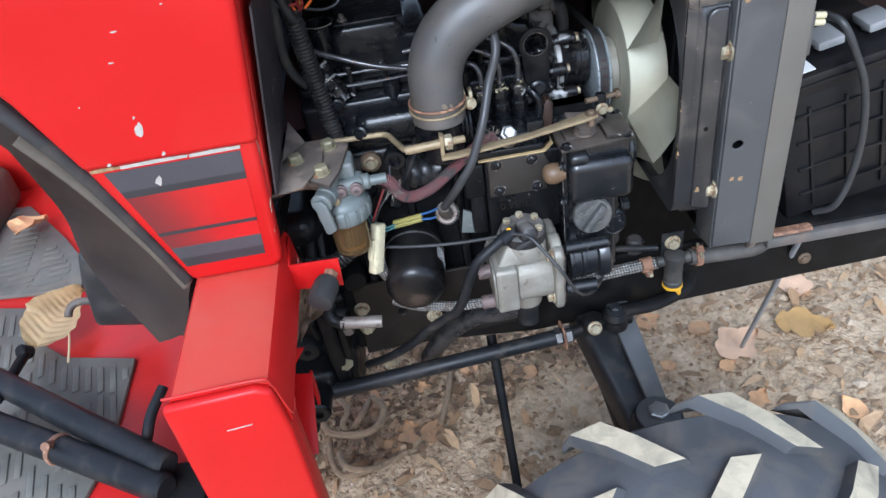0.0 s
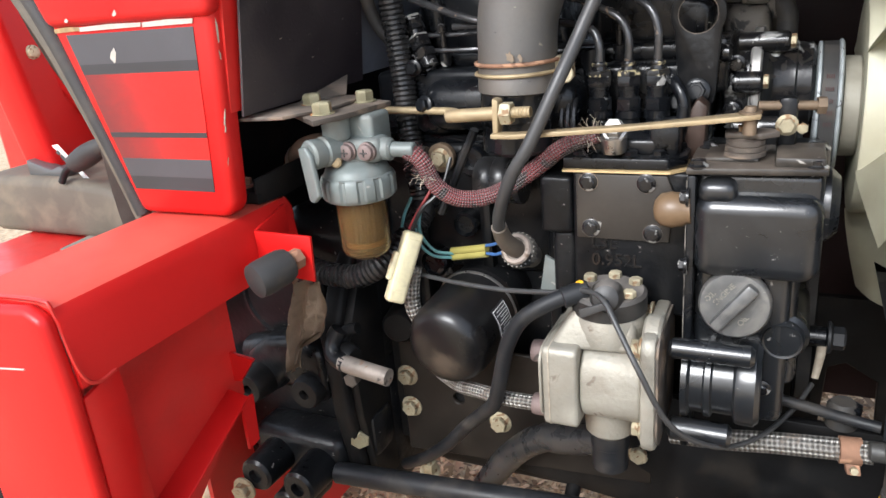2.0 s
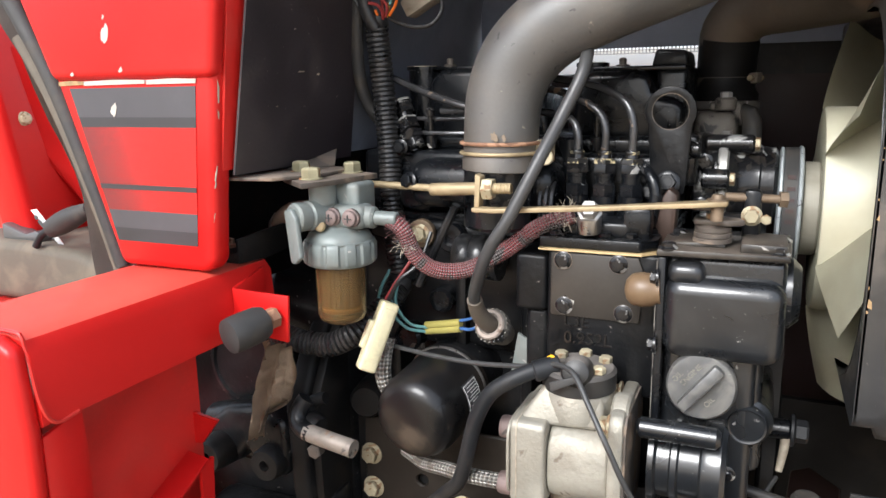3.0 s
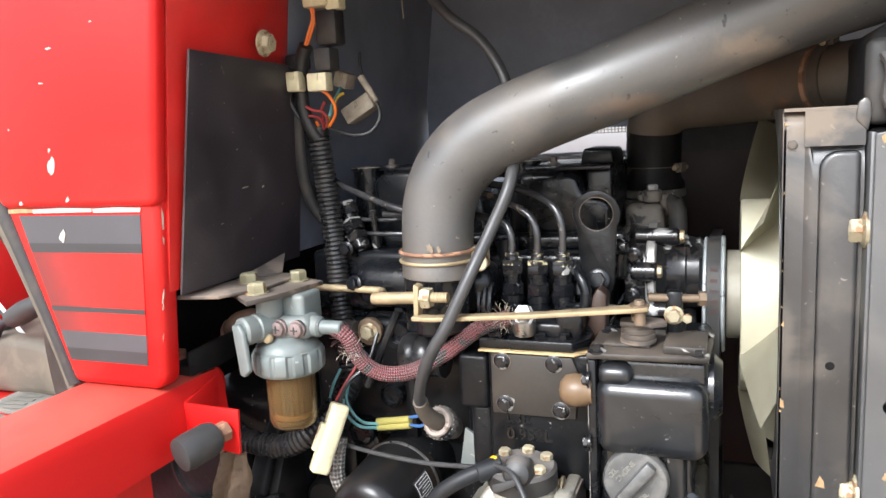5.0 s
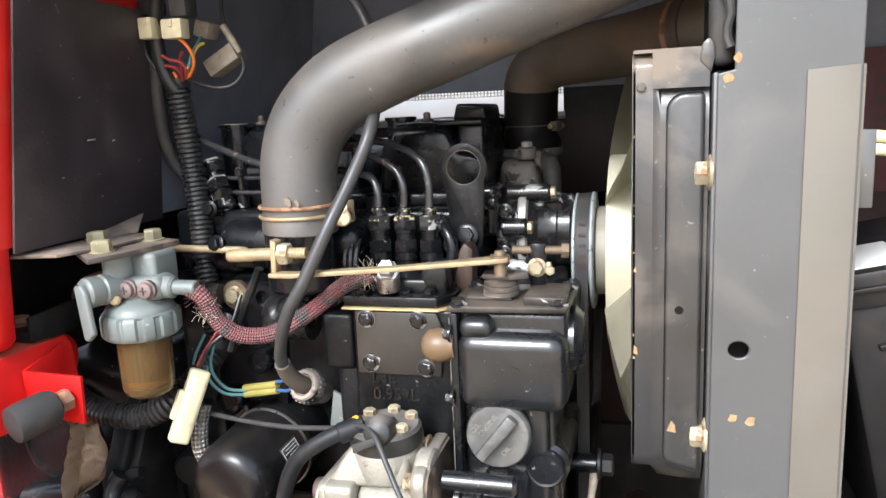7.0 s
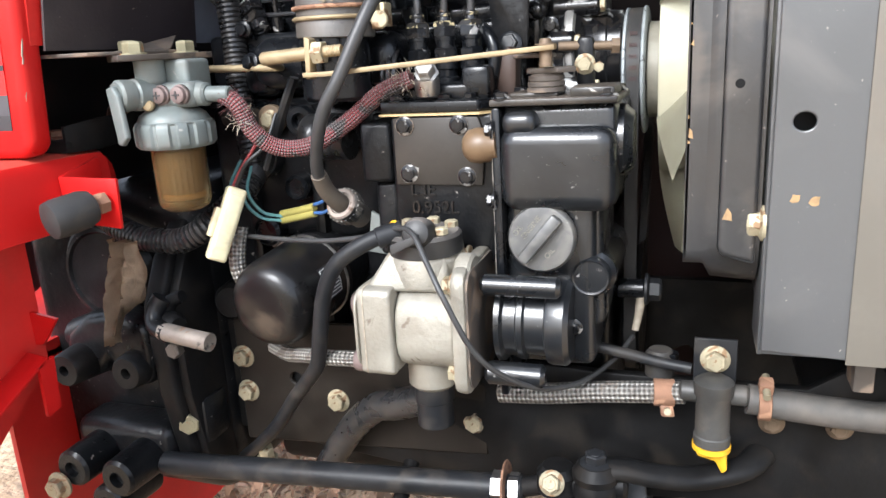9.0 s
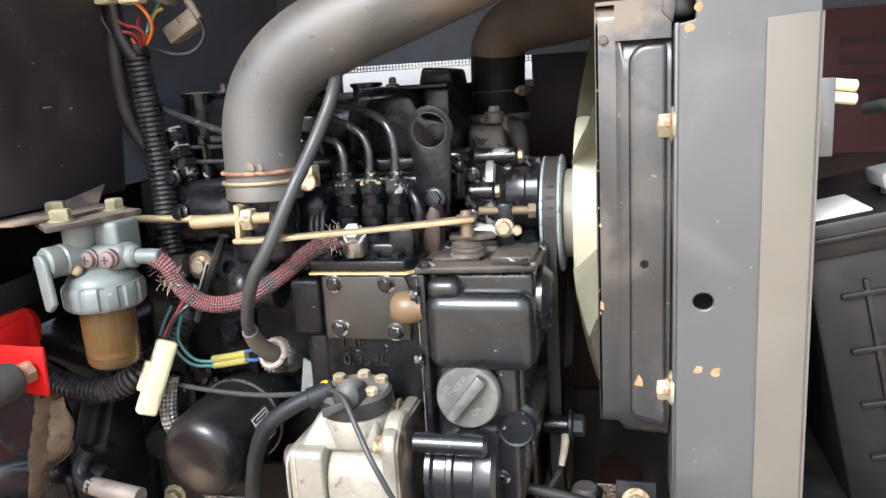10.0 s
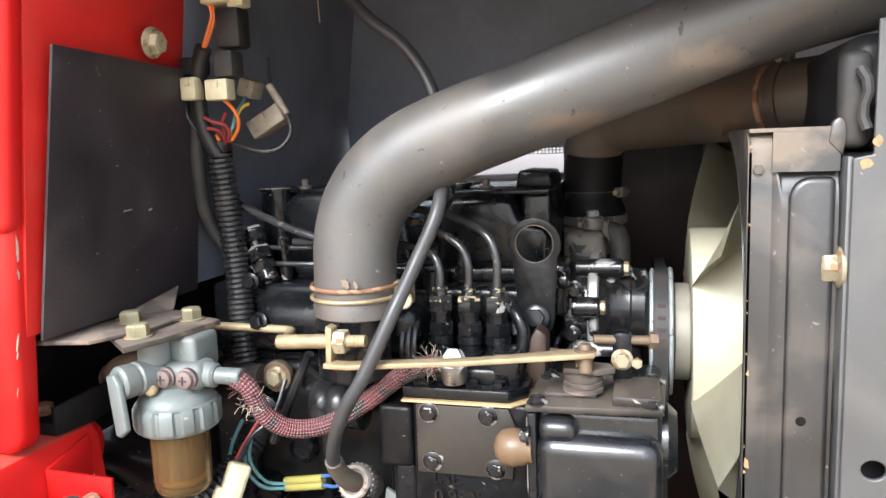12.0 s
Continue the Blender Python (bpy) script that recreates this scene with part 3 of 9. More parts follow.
# ---- ground ----
def soil_material():
    m = bpy.data.materials.new("bare_soil_with_grit")
    m.use_nodes = True
    nt = m.node_tree
    N, L = nt.nodes, nt.links
    b = N["Principled BSDF"]
    tc = N.new("ShaderNodeTexCoord")

    def nz(s, d=5.0, w=0.0):
        n = N.new("ShaderNodeTexNoise")
        n.noise_dimensions = "4D"
        n.inputs["Scale"].default_value, n.inputs["Detail"].default_value, n.inputs["W"].default_value = s, d, w
        L.new(tc.outputs["Object"], n.inputs["Vector"])
        return n.outputs["Fac"]

    def cr(sock, stops):
        r = N.new("ShaderNodeValToRGB")
        while len(r.color_ramp.elements) < len(stops):
            r.color_ramp.elements.new(0.5)
        for e, (p, c) in zip(r.color_ramp.elements, stops):
            e.position, e.color = p, (*c, 1)
        L.new(sock, r.inputs["Fac"])
        return r.outputs["Color"]
    base = cr(nz(3.0), [(0.3, (0.300, 0.205, 0.115)), (0.55, (0.510, 0.370, 0.220)), (0.75, (0.640, 0.480, 0.300))])
    grit = cr(nz(48.0, 8.0, 2.0), [(0.3, (0.120, 0.080, 0.045)), (0.5, (0.500, 0.365, 0.220)), (0.72, (0.700, 0.545, 0.370))])
    v = N.new("ShaderNodeTexVoronoi")
    v.inputs["Scale"].default_value = 45.0
    L.new(tc.outputs["Object"], v.inputs["Vector"])
    stones = cr(v.outputs["Color"], [(0.0, (0.250, 0.185, 0.125)), (0.5, (0.470, 0.370, 0.260)), (1.0, (0.680, 0.570, 0.430))])
    mx = N.new("ShaderNodeMix")
    mx.data_type = "RGBA"
    mx.inputs["Factor"].default_value = 0.55
    L.new(base, mx.inputs["A"])
    L.new(grit, mx.inputs["B"])
    mx2 = N.new("ShaderNodeMix")
    mx2.data_type = "RGBA"
    mx2.inputs["Factor"].default_value = 0.3
    L.new(mx.outputs["Result"], mx2.inputs["A"])
    L.new(stones, mx2.inputs["B"])
    L.new(mx2.outputs["Result"], b.inputs["Base Color"])
    b.inputs["Roughness"].default_value = 0.95
    bp = N.new("ShaderNodeBump")
    bp.inputs["Distance"].default_value = 0.022
    bp.inputs["Strength"].default_value = 0.8
    L.new(nz(60.0, 8.0, 5.0), bp.inputs["Height"])
    L.new(bp.outputs["Normal"], b.inputs["Normal"])
    return m


def build_ground():
    bm = B()
    marks = sorted({-150.0, -40.0, -12.0, -5.0, 5.0, 12.0, 40.0, 150.0} | {-2.0 + 0.04 * i for i in range(0, 101)})
    rows = [[bm.verts.new((x, y, 0.0)) for x in marks] for y in marks]
    for row in rows:
        for v in row:
            if abs(v.co.x) < 2.1 and abs(v.co.y) < 2.1:
                v.co.z = 0.022 * noise.noise(v.co * 2.3) + 0.009 * noise.noise(v.co * 11.0)
    for a, z in zip(rows, rows[1:]):
        for i in range(len(marks) - 1):
            bm.faces.new((a[i], a[i + 1], z[i + 1], z[i]))
    return solo("ground", bm, soil_material(), "bare brown soil with grit, stones and dry leaves", "ground", kind="structure")


ground = build_ground()


def ground_z(x, y):
    p = Vector((x, y, 0.0))
    return 0.022 * noise.noise(p * 2.3) + 0.009 * noise.noise(p * 11.0)


# ---- tractor bodywork round the engine bay ----
def build_cowl():
    cowl = thing("cowl", (-0.05, -0.40, 0.742), "red enamelled dashboard cowl with charcoal stripes and chipped paint", "tractor cowl")
    lower = [(-0.098, 0.742), (-0.006, 0.742), (0.003, 0.750), (0.016, 0.897), (-0.150, 0.897)]
    upper = [(-0.152, 0.895), (0.018, 0.895), (0.030, 0.906), (0.068, 1.27), (-0.36, 1.27), (-0.19, 0.985)]
    bm = B()
    whole = lower[:4] + [(0.064, 1.27), (-0.36, 1.27), (-0.19, 0.985), (-0.152, 0.896)]
    slab(bm, [(x, -0.413, z) for x, z in whole], (0, 1, 0), 0.022, 0.007, 3)
    slab(bm, [(-0.150, -0.419, 0.8955), (0.0182, -0.419, 0.8955), (0.0690, -0.419, 1.268), (-0.357, -0.419, 1.268), (-0.188, -0.419, 0.985)], (0, 1, 0), 0.018, 0.0075, 5)
    panel = part("side_panel", bm, red, cowl)
    bm = B()
    slab(bm, [(min(x, -0.07), 0.114, z) for x, z in upper if x < 0.02], (0, 1, 0), 0.024, 0.006, 2)
    part("far_side_panel", bm, red, cowl)
    bm = B()
    slab(bm, [(0.010, -0.4035, 0.824), (0.010, -0.238, 0.824), (0.066, -0.238, 1.27), (0.066, -0.4035, 1.27)], (-1, 0, 0.1), 0.006, 0.001)
    part("bulkhead", bm, red_dull, cowl)
    bm = B()
    slab(bm, [(0.010, -0.238, 0.824), (0.010, 0.20, 0.824), (0.066, 0.20, 1.27), (0.066, -0.238, 1.27)], (-1, 0, 0.1), 0.006, 0.001)
    part("inner_bulkhead", bm, bay_dark, cowl)
    bm = B()
    slab(bm, [(-0.33, -0.39, 1.262), (0.064, -0.39, 1.262), (0.064, 0.113, 1.262), (-0.33, 0.113, 1.262)], (0, 0, -1), 0.01)
    part("top_panel", bm, red, cowl)
    bm = B()
    slab(bm, [(0.0145, -0.395, 0.820), (0.0145, -0.215, 0.820), (0.0440, -0.228, 1.010), (0.0440, -0.390, 1.015)], (-1, 0, 0.1), 0.002)
    part("heat_liner", bm, liner, cowl, "black fibre heat liner, dusty and scuffed")
    for y, z, ln, hi in ((-0.3135, 0.9005, 0.010, 0.0016), (-0.2865, 0.8985, 0.004, 0.0022), (-0.345, 0.872, 0.003, 0.0012), (-0.327, 0.935, 0.0025, 0.0012), (-0.30, 0.852, 0.003, 0.001)):
        x = 0.0145 + (z - 0.82) * 0.1513 + 0.0001
        bm = B()
        slab(bm, [(x, y - ln / 2, z), (x, y + ln / 2, z + 0.0006), (x + hi * 0.15, y + ln * 0.4, z + hi), (x + hi * 0.15, y - ln * 0.4, z + hi * 0.8)], FWD, 0.0004)
        part("scuff", bm, grubby, cowl, "pale scuff in the liner")
    # black sheet added behind the hollow so the shaded recess stays dark
    bm = B()
    slab(bm, [(-0.06, -0.39, 0.70), (-0.06, 0.20, 0.70), (-0.06, 0.20, 0.95), (-0.06, -0.39, 0.95)], (-1, 0, 0), 0.004)
    part("inner_bulkhead", bm, black_dusty, cowl)
    # decal bands and the peeled strip under the shoulder
    def band(z0, z1, material, name, label="", x1=-0.001, lift=0.0003):
        q = B()
        ends = [(-0.137 + (0.897 - z) * 0.30, x1 - (0.897 - z) * 0.085) for z in (z0, z1)]
        y = -0.413 - lift
        slab(q, [(ends[0][0], y, z0), (ends[0][1], y, z0), (ends[1][1], y, z1), (ends[1][0], y, z1)], NEAR, 0.0004)
        return part(name, q, material, cowl, label)
    band(0.790, 0.858, halftone, "halftone_decal", "red decal with a fading dark dot screen")
    band(0.866, 0.8895, stripe_light, "stripe", "slate grey decal stripe")
    band(0.858, 0.866, stripe_grey, "stripe", "charcoal decal stripe")
    band(0.8075, 0.8115, stripe_grey, "stripe", "thin charcoal decal stripe", lift=0.0009)
    band(0.775, 0.790, stripe_light, "stripe", "slate grey decal stripe")
    band(0.764, 0.775, stripe_grey, "stripe", "charcoal decal stripe")
    for x0, x1, m in ((-0.146, -0.118, rust_dot), (-0.117, -0.052, chip_white), (-0.050, -0.001, chip_white)):
        q = B()
        pts = [(x0, 0.8915), (x1, 0.8918 + random.uniform(-0.0006, 0.0006)), (x1 + 0.001, 0.8950), ((x0 + x1) / 2, 0.8958), (x0, 0.8948)]
        slab(q, [(x, -0.4136, z) for x, z in pts], NEAR, 0.0007)
        part("peeled_strip", q, m, cowl, "bare cream strip where the trim peeled off")
    # chips in the paint
    for x, z, y, s, tall in ((-0.087, 0.872, -0.4138, 0.0048, 1.3), (-0.0834, 0.930, -0.4192, 0.0048, 1.8), (-0.083, 0.9435, -0.4192, 0.0016, 1.3),
                             (-0.070, 0.903, -0.4192, 0.0026, 1.1), (-0.123, 0.9005, -0.4192, 0.0028, 0.7), (-0.0821, 0.997, -0.4192, 0.0040, 0.20),
                             (-0.0689, 1.023, -0.4192, 0.0040, 0.22), (-0.0226, 1.039, -0.4192, 0.0015, 0.6), (-0.125, 0.962, -0.4192, 0.0012, 1.0)):
        q = B()
        pts = []
        for i in range(13):
            a = 2 * math.pi * i / 13
            r = s * random.uniform(0.5, 1.1)
            pts.append((x + r * math.cos(a) * 0.8 + 0.25 * r * tall * math.sin(a), y, z + r * tall * math.sin(a)))
        slab(q, pts[::-1], NEAR, 0.0003)
        part("paint_chip", q, chip_white, cowl)
    for z, ln in ((0.838, 0.004), (0.857, 0.015), (0.868, 0.026), (0.912, 0.008), (0.924, 0.007), (0.79, 0.004), (0.781, 0.003)):
        q = B()
        x = 0.0150 + (z - 0.895) * 0.1
        slab(q, [(x - 0.0016, -0.4082, z), (x - 0.001, -0.4062, z + 0.001), (x - 0.0006 + ln * 0.08, -0.4068, z + ln * 0.8), (x - 0.0010 + ln * 0.09, -0.4080, z + ln)], FWD, 0.0018)
        part("paint_chip", q, grubby, cowl)
    for x, z, ln, wide in ((0.0095, 0.823, 0.012, 0.0007), (0.0080, 0.814, 0.005, 0.0006), (0.0030, 0.783, 0.017, 0.0008), (0.0005, 0.767, 0.006, 0.0006), (-0.0010, 0.757, 0.008, 0.0007)):
        q = B()
        lean = 0.13 * ln
        slab(q, [(x - lean - wide, -0.4100, z - ln * 0.5), (x - lean + wide * 0.3, -0.4100, z - ln * 0.55), (x + wide, -0.4100, z + ln * 0.1), (x + lean, -0.4100, z + ln * 0.5), (x - wide * 0.6, -0.4100, z + ln * 0.1)], NEAR, 0.0008)
        part("scratch", q, grubby, cowl)
    bolt(cowl, (0.0475, -0.294, 1.027), (1, 0, -0.1), 0.0085, zinc, True, 0.7)
    return cowl


build_cowl()


def build_dash_side():
    d = thing("steering_column_cover", (-0.19, -0.36, 0.62), "dark brown-grey vinyl steering column cover behind the cowl", "column cover")
    front = [(-0.33, -0.398, 1.22), (-0.20, -0.398, 0.985), (-0.158, -0.398, 0.905), (-0.118, -0.396, 0.80), (-0.108, -0.39, 0.735), (-0.128, -0.372, 0.69), (-0.158, -0.352, 0.606)]
    rear = [(-0.40, -0.40, 1.22), (-0.252, -0.396, 0.975), (-0.225, -0.386, 0.928), (-0.222, -0.370, 0.871), (-0.237, -0.332, 0.797), (-0.250, -0.310, 0.715), (-0.208, -0.330, 0.588)]
    bm = B()
    a, _ = spline(front, 0.03)
    n = 24
    def even(pts):
        q, _ = spline(pts, 0.004)
        return [q[int(i * (len(q) - 1) / n)] for i in range(n + 1)]
    rows = []
    for p, q in zip(even(front), even(rear)):
        row = []
        for k in range(7):
            s = k / 6
            v = p.lerp(q, s)
            v.y += 0.010 * math.sin(math.pi * s) + 0.003 * math.sin(9 * s + 30 * v.z)
            row.append(bm.verts.new(v))
        rows.append(row)
    for p, q in zip(rows, rows[1:]):
        for k in range(6):
            bm.faces.new((p[k], p[k + 1], q[k + 1], q[k]))
    bmesh.ops.solidify(bm, geom=bm.faces[:], thickness=0.004)
    bmesh.ops.recalc_face_normals(bm, faces=bm.faces[:])
    part("skin", bm, trim_dark, d, sharp=70)
    bm = B()
    tube(bm, [(-0.106, -0.404, 0.738), (-0.124, -0.406, 0.80), (-0.160, -0.409, 0.90), (-0.202, -0.412, 0.98), (-0.265, -0.412, 1.10), (-0.33, -0.41, 1.22)], 0.009, 12, 0.01,
         flat=0.6, taper=lambda s: 0.7 + 0.5 * s)
    part("rubber_edge_seal", bm, rubber_soft, d, "worn dark rubber edge seal")
    bm = B()
    tube(bm, [(-0.110, -0.400, 0.730), (-0.128, -0.402, 0.79), (-0.165, -0.402, 0.875), (-0.20, -0.402, 0.935)], 0.0075, 10, 0.01, flat=0.5)
    part("piping", bm, console_m, d, "brown sun-faded piping")
    bm = B()
    slab(bm, [(-0.291, -0.255, 0.698), (-0.242, -0.255, 0.669), (-0.248, -0.255, 0.556), (-0.319, -0.255, 0.571), (-0.305, -0.255, 0.654)], (0, 1, 0), 0.05, 0.01, 3)
    part("lower_boot", bm, rubber_soft, d)
    return d


build_dash_side()


def build_hood():
    hood = thing("hood", (0.5, -0.14, 1.05), "red bonnet over the engine, dark inside, its side panel removed", "bonnet")

    def rise(x):
        return 0.16 * max(0.0, 0.398 - x) + 0.114 * min(0.0, 0.398 - x)

    def shell(name, line, material, x0, x1, thick, label=""):
        bm = B()
        a = [Vector((0, y, z)) for y, z in line]
        out = []
        for i, p in enumerate(a):
            w = ((a[min(i + 1, len(a) - 1)] - a[max(i - 1, 0)])).normalized()
            out.append(p + Vector((0, -w.z, w.y)) * thick)
        rows = []
        for x in (x0, 0.398, x1):
            ring = []
            for p in a + out[::-1]:
                k = 1.0 if p.y < -0.2 or p.z > 1.05 else 0.0
                ring.append(bm.verts.new((x, p.y, p.z + k * rise(x))))
            rows.append(ring)
        n = len(rows[0])
        for ra, rb in zip(rows, rows[1:]):
            for i in range(n):
                j = (i + 1) % n
                bm.faces.new((ra[i], ra[j], rb[j], rb[i]))
        bm.faces.new(rows[0][::-1])
        bm.faces.new(rows[-1])
        bmesh.ops.recalc_face_normals(bm, faces=bm.faces[:])
        return part(name, bm, material, hood, label)
    arc = [(-0.408, 1.070), (-0.408, 1.12), (-0.396, 1.165), (-0.36, 1.195), (-0.30, 1.21), (0.02, 1.21), (0.08, 1.195), (0.116, 1.165), (0.128, 1.12), (0.128, 0.938)]
    shell("outer_skin", arc, red, 0.03, 1.12, 0.003)
    shell("inner_skin", [(y * 0.985 - 0.002, z - 0.004) for y, z in arc], hood_black, 0.03, 1.12, -0.003, "dull black underside")
    bm = B()
    slab(bm, [(0.07, -0.413, 1.060 + rise(0.07)), (0.398, -0.413, 1.060), (1.12, -0.413, 1.060 + rise(1.12)), (1.12, -0.413, 1.074 + rise(1.12)), (0.398, -0.413, 1.074), (0.07, -0.413, 1.074 + rise(0.07))], (0, 1, 0), 0.012, 0.003)
    part("edge_trim", bm, lip_grey, hood, "silver-grey painted lower edge")
    bm = B()
    slab(bm, [(1.12, -0.41, 0.62), (1.12, 0.13, 0.62), (1.12, 0.13, 1.08), (1.12, 0.05, 1.13), (1.12, -0.33, 1.13), (1.12, -0.41, 1.08)], FWD, 0.02, 0.006)
    part("nose", bm, red, hood)
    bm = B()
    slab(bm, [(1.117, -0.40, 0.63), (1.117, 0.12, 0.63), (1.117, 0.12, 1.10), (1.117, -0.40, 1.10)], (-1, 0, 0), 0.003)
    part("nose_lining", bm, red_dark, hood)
    bm = B()
    tube(bm, [(0.105, -0.12, 1.12), (0.106, -0.12, 1.09), (0.108, -0.121, 1.062)], 0.0008, 6)
    part("clip_wire", bm, grubby, hood)
    return hood


build_hood()


def build_far_side():
    side = thing("far_side_panel", (0.4, 0.13, 0.45), "maroon-backed far side panel with a ventilation slot and perforated strip", "side panel")
    bm = B()
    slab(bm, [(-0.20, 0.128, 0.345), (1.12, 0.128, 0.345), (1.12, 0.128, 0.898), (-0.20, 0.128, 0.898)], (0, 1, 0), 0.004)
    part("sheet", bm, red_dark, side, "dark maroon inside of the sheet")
    bm = B()
    slab(bm, [(0.03, 0.128, 0.898), (0.115, 0.128, 0.898), (0.115, 0.128, 0.944), (0.03, 0.128, 0.944)], (0, 1, 0), 0.004)
    slab(bm, [(0.372, 0.128, 0.898), (1.12, 0.128, 0.898), (1.12, 0.128, 0.944), (0.372, 0.128, 0.944)], (0, 1, 0), 0.004)
    part("slot_end", bm, black_satin, side)
    bm = B()
    tube(bm, [(0.112, 0.122, 0.897), (0.24, 0.121, 0.899), (0.374, 0.122, 0.900)], 0.005, 10)
    part("slot_edge", bm, lip_grey, side, "pale grey rolled slot edge")
    # perforated strip above the slot
    bm = B()
    x, p = 0.115, 0.0045
    i = 0
    while x < 0.372:
        for z in (0.9275, 0.9315, 0.9355):
            slab(bm, [(x, 0.128, z), (x + 0.0018, 0.128, z), (x + 0.0018, 0.128, z + 0.0042), (x, 0.128, z + 0.0042)], (0, 1, 0), 0.0008)
        x += p
    for z in (0.9265, 0.9305, 0.9345, 0.9385):
        slab(bm, [(0.115, 0.1275, z), (0.372, 0.1275, z), (0.372, 0.1275, z + 0.0014), (0.115, 0.1275, z + 0.0014)], (0, 1, 0), 0.0008)
    part("perforated_strip", bm, steel, side, "bright perforated metal strip")
    # cream board added outside, standing in for daylight through the slot
    bm = B()
    slab(bm, [(0.0, 0.15, 0.885), (0.60, 0.15, 0.885), (0.60, 0.40, 0.945), (0.0, 0.40, 0.945)], (0, 0.1, -1), 0.012, 0.003)
    part("outer_ledge", bm, cream_paint, side, "cream board added outside to brighten the slot")
    return side


build_far_side()


# ---- step beam, floor and controls beside the cowl ----
def build_beam():
    beam = thing("step_beam", (-0.05, -0.46, 0.30), "red painted pressed-steel step beam with weld seam and scratches", "step beam")
    bm = B()
    prof = [(-0.100, 0.690), (-0.100, 0.732), (-0.094, 0.740), (-0.018, 0.741), (-0.006, 0.738), (0.000, 0.730), (0.004, 0.684), (0.001, 0.683), (-0.003, 0.728), (-0.02, 0.736), (-0.096, 0.736), (-0.096, 0.690)]
    slab(bm, [(x, -0.578, z) for x, z in prof], (0, 1, 0), 0.240, 0.0)
    part("channel", bm, red_beam, beam)
    bm = B()
    tube(bm, [(-0.06, -0.338, 0.705), (-0.04, -0.334, 0.712), (-0.02, -0.333, 0.712)], 0.024, 14)
    part("rolled_end", bm, red_beam, beam)
    bm = B()
    slab(bm, [(-0.104, -0.577, 0.736), (-0.016, -0.577, 0.742), (-0.002, -0.577, 0.735), (0.003, -0.577, 0.68), (-0.002, -0.577, 0.30), (-0.112, -0.577, 0.30)], (0, -1, 0), 0.012, 0.005, 3)
    part("end_plate", bm, red, beam)
    bm = B()
    slab(bm, [(0.002, -0.578, 0.676), (0.002, -0.548, 0.684), (0.000, -0.545, 0.66), (-0.003, -0.545, 0.30), (-0.003, -0.578, 0.30)], (-1, 0, 0), 0.004, 0.001)
    part("leg_flange", bm, red, beam)
    bm = B()
    slab(bm, [(-0.030, -0.555, 0.690), (-0.030, -0.408, 0.690), (-0.030, -0.408, 0.575), (-0.030, -0.50, 0.50), (-0.030, -0.555, 0.46)], (-1, 0, 0), 0.004)
    part("web_plate", bm, red_dull, beam)
    bm = B()
    slab(bm, [(-0.030, -0.52, 0.545), (-0.004, -0.515, 0.545), (-0.004, -0.430, 0.587), (-0.030, -0.425, 0.587)], (0, -0.4, 0.9), 0.003, 0.0008)
    slab(bm, [(-0.004, -0.440, 0.585), (-0.004, -0.425, 0.588), (-0.004, -0.428, 0.545), (-0.004, -0.441, 0.543)], (-1, 0, 0), 0.003)
    slab(bm, [(-0.030, -0.414, 0.620), (-0.008, -0.410, 0.614), (-0.024, -0.412, 0.592), (-0.030, -0.414, 0.592)], (0, -1, 0), 0.003)
    part("lower_flange", bm, red, beam)
    bm = B()
    tube(bm, [(-0.104, -0.577, 0.739), (-0.016, -0.5775, 0.7435), (-0.004, -0.5775, 0.735), (0.003, -0.5775, 0.700), (0.0045, -0.570, 0.684), (0.004, -0.552, 0.684)], 0.0014, 6, 0.004)
    part("weld_seam", bm, red_dull, beam, "dark uneven weld seam")
    for p, q in (((0.0052, -0.36, 0.70), (0.0052, -0.352, 0.704)), ((0.0052, -0.372, 0.689), (0.0052, -0.366, 0.693)), ((-0.03, -0.5895, 0.699), (-0.055, -0.5895, 0.696)), ((-0.004, -0.585, 0.678), (-0.004, -0.580, 0.670))):
        bm = B()
        rod(bm, p, q, 0.0006, 6)
        part("paint_chip", bm, chip_white, beam)
    return beam


build_beam()


def build_bar():
    bar = thing("hinge_bar", (-0.035, -0.35, 0.741), "black steel bar bolted to the dusty red step beam", "bar")
    bm = B()
    box(bm, (-0.078, -0.372, 0.7405), (-0.006, -0.338, 0.7505), 0.002)
    slab(bm, [(-0.010, -0.371, 0.7405), (-0.010, -0.371, 0.7620), (-0.004, -0.340, 0.7660), (0.004, -0.260, 0.7700), (0.004, -0.260, 0.7500), (-0.004, -0.340, 0.7405)], FWD, 0.003, 0.0008)
    part("angle", bm, black_dusty, bar)
    bolt(bar, (-0.035, -0.353, 0.7505), UP, 0.0075, rusty, True, 0.7)
    return bar


build_bar()


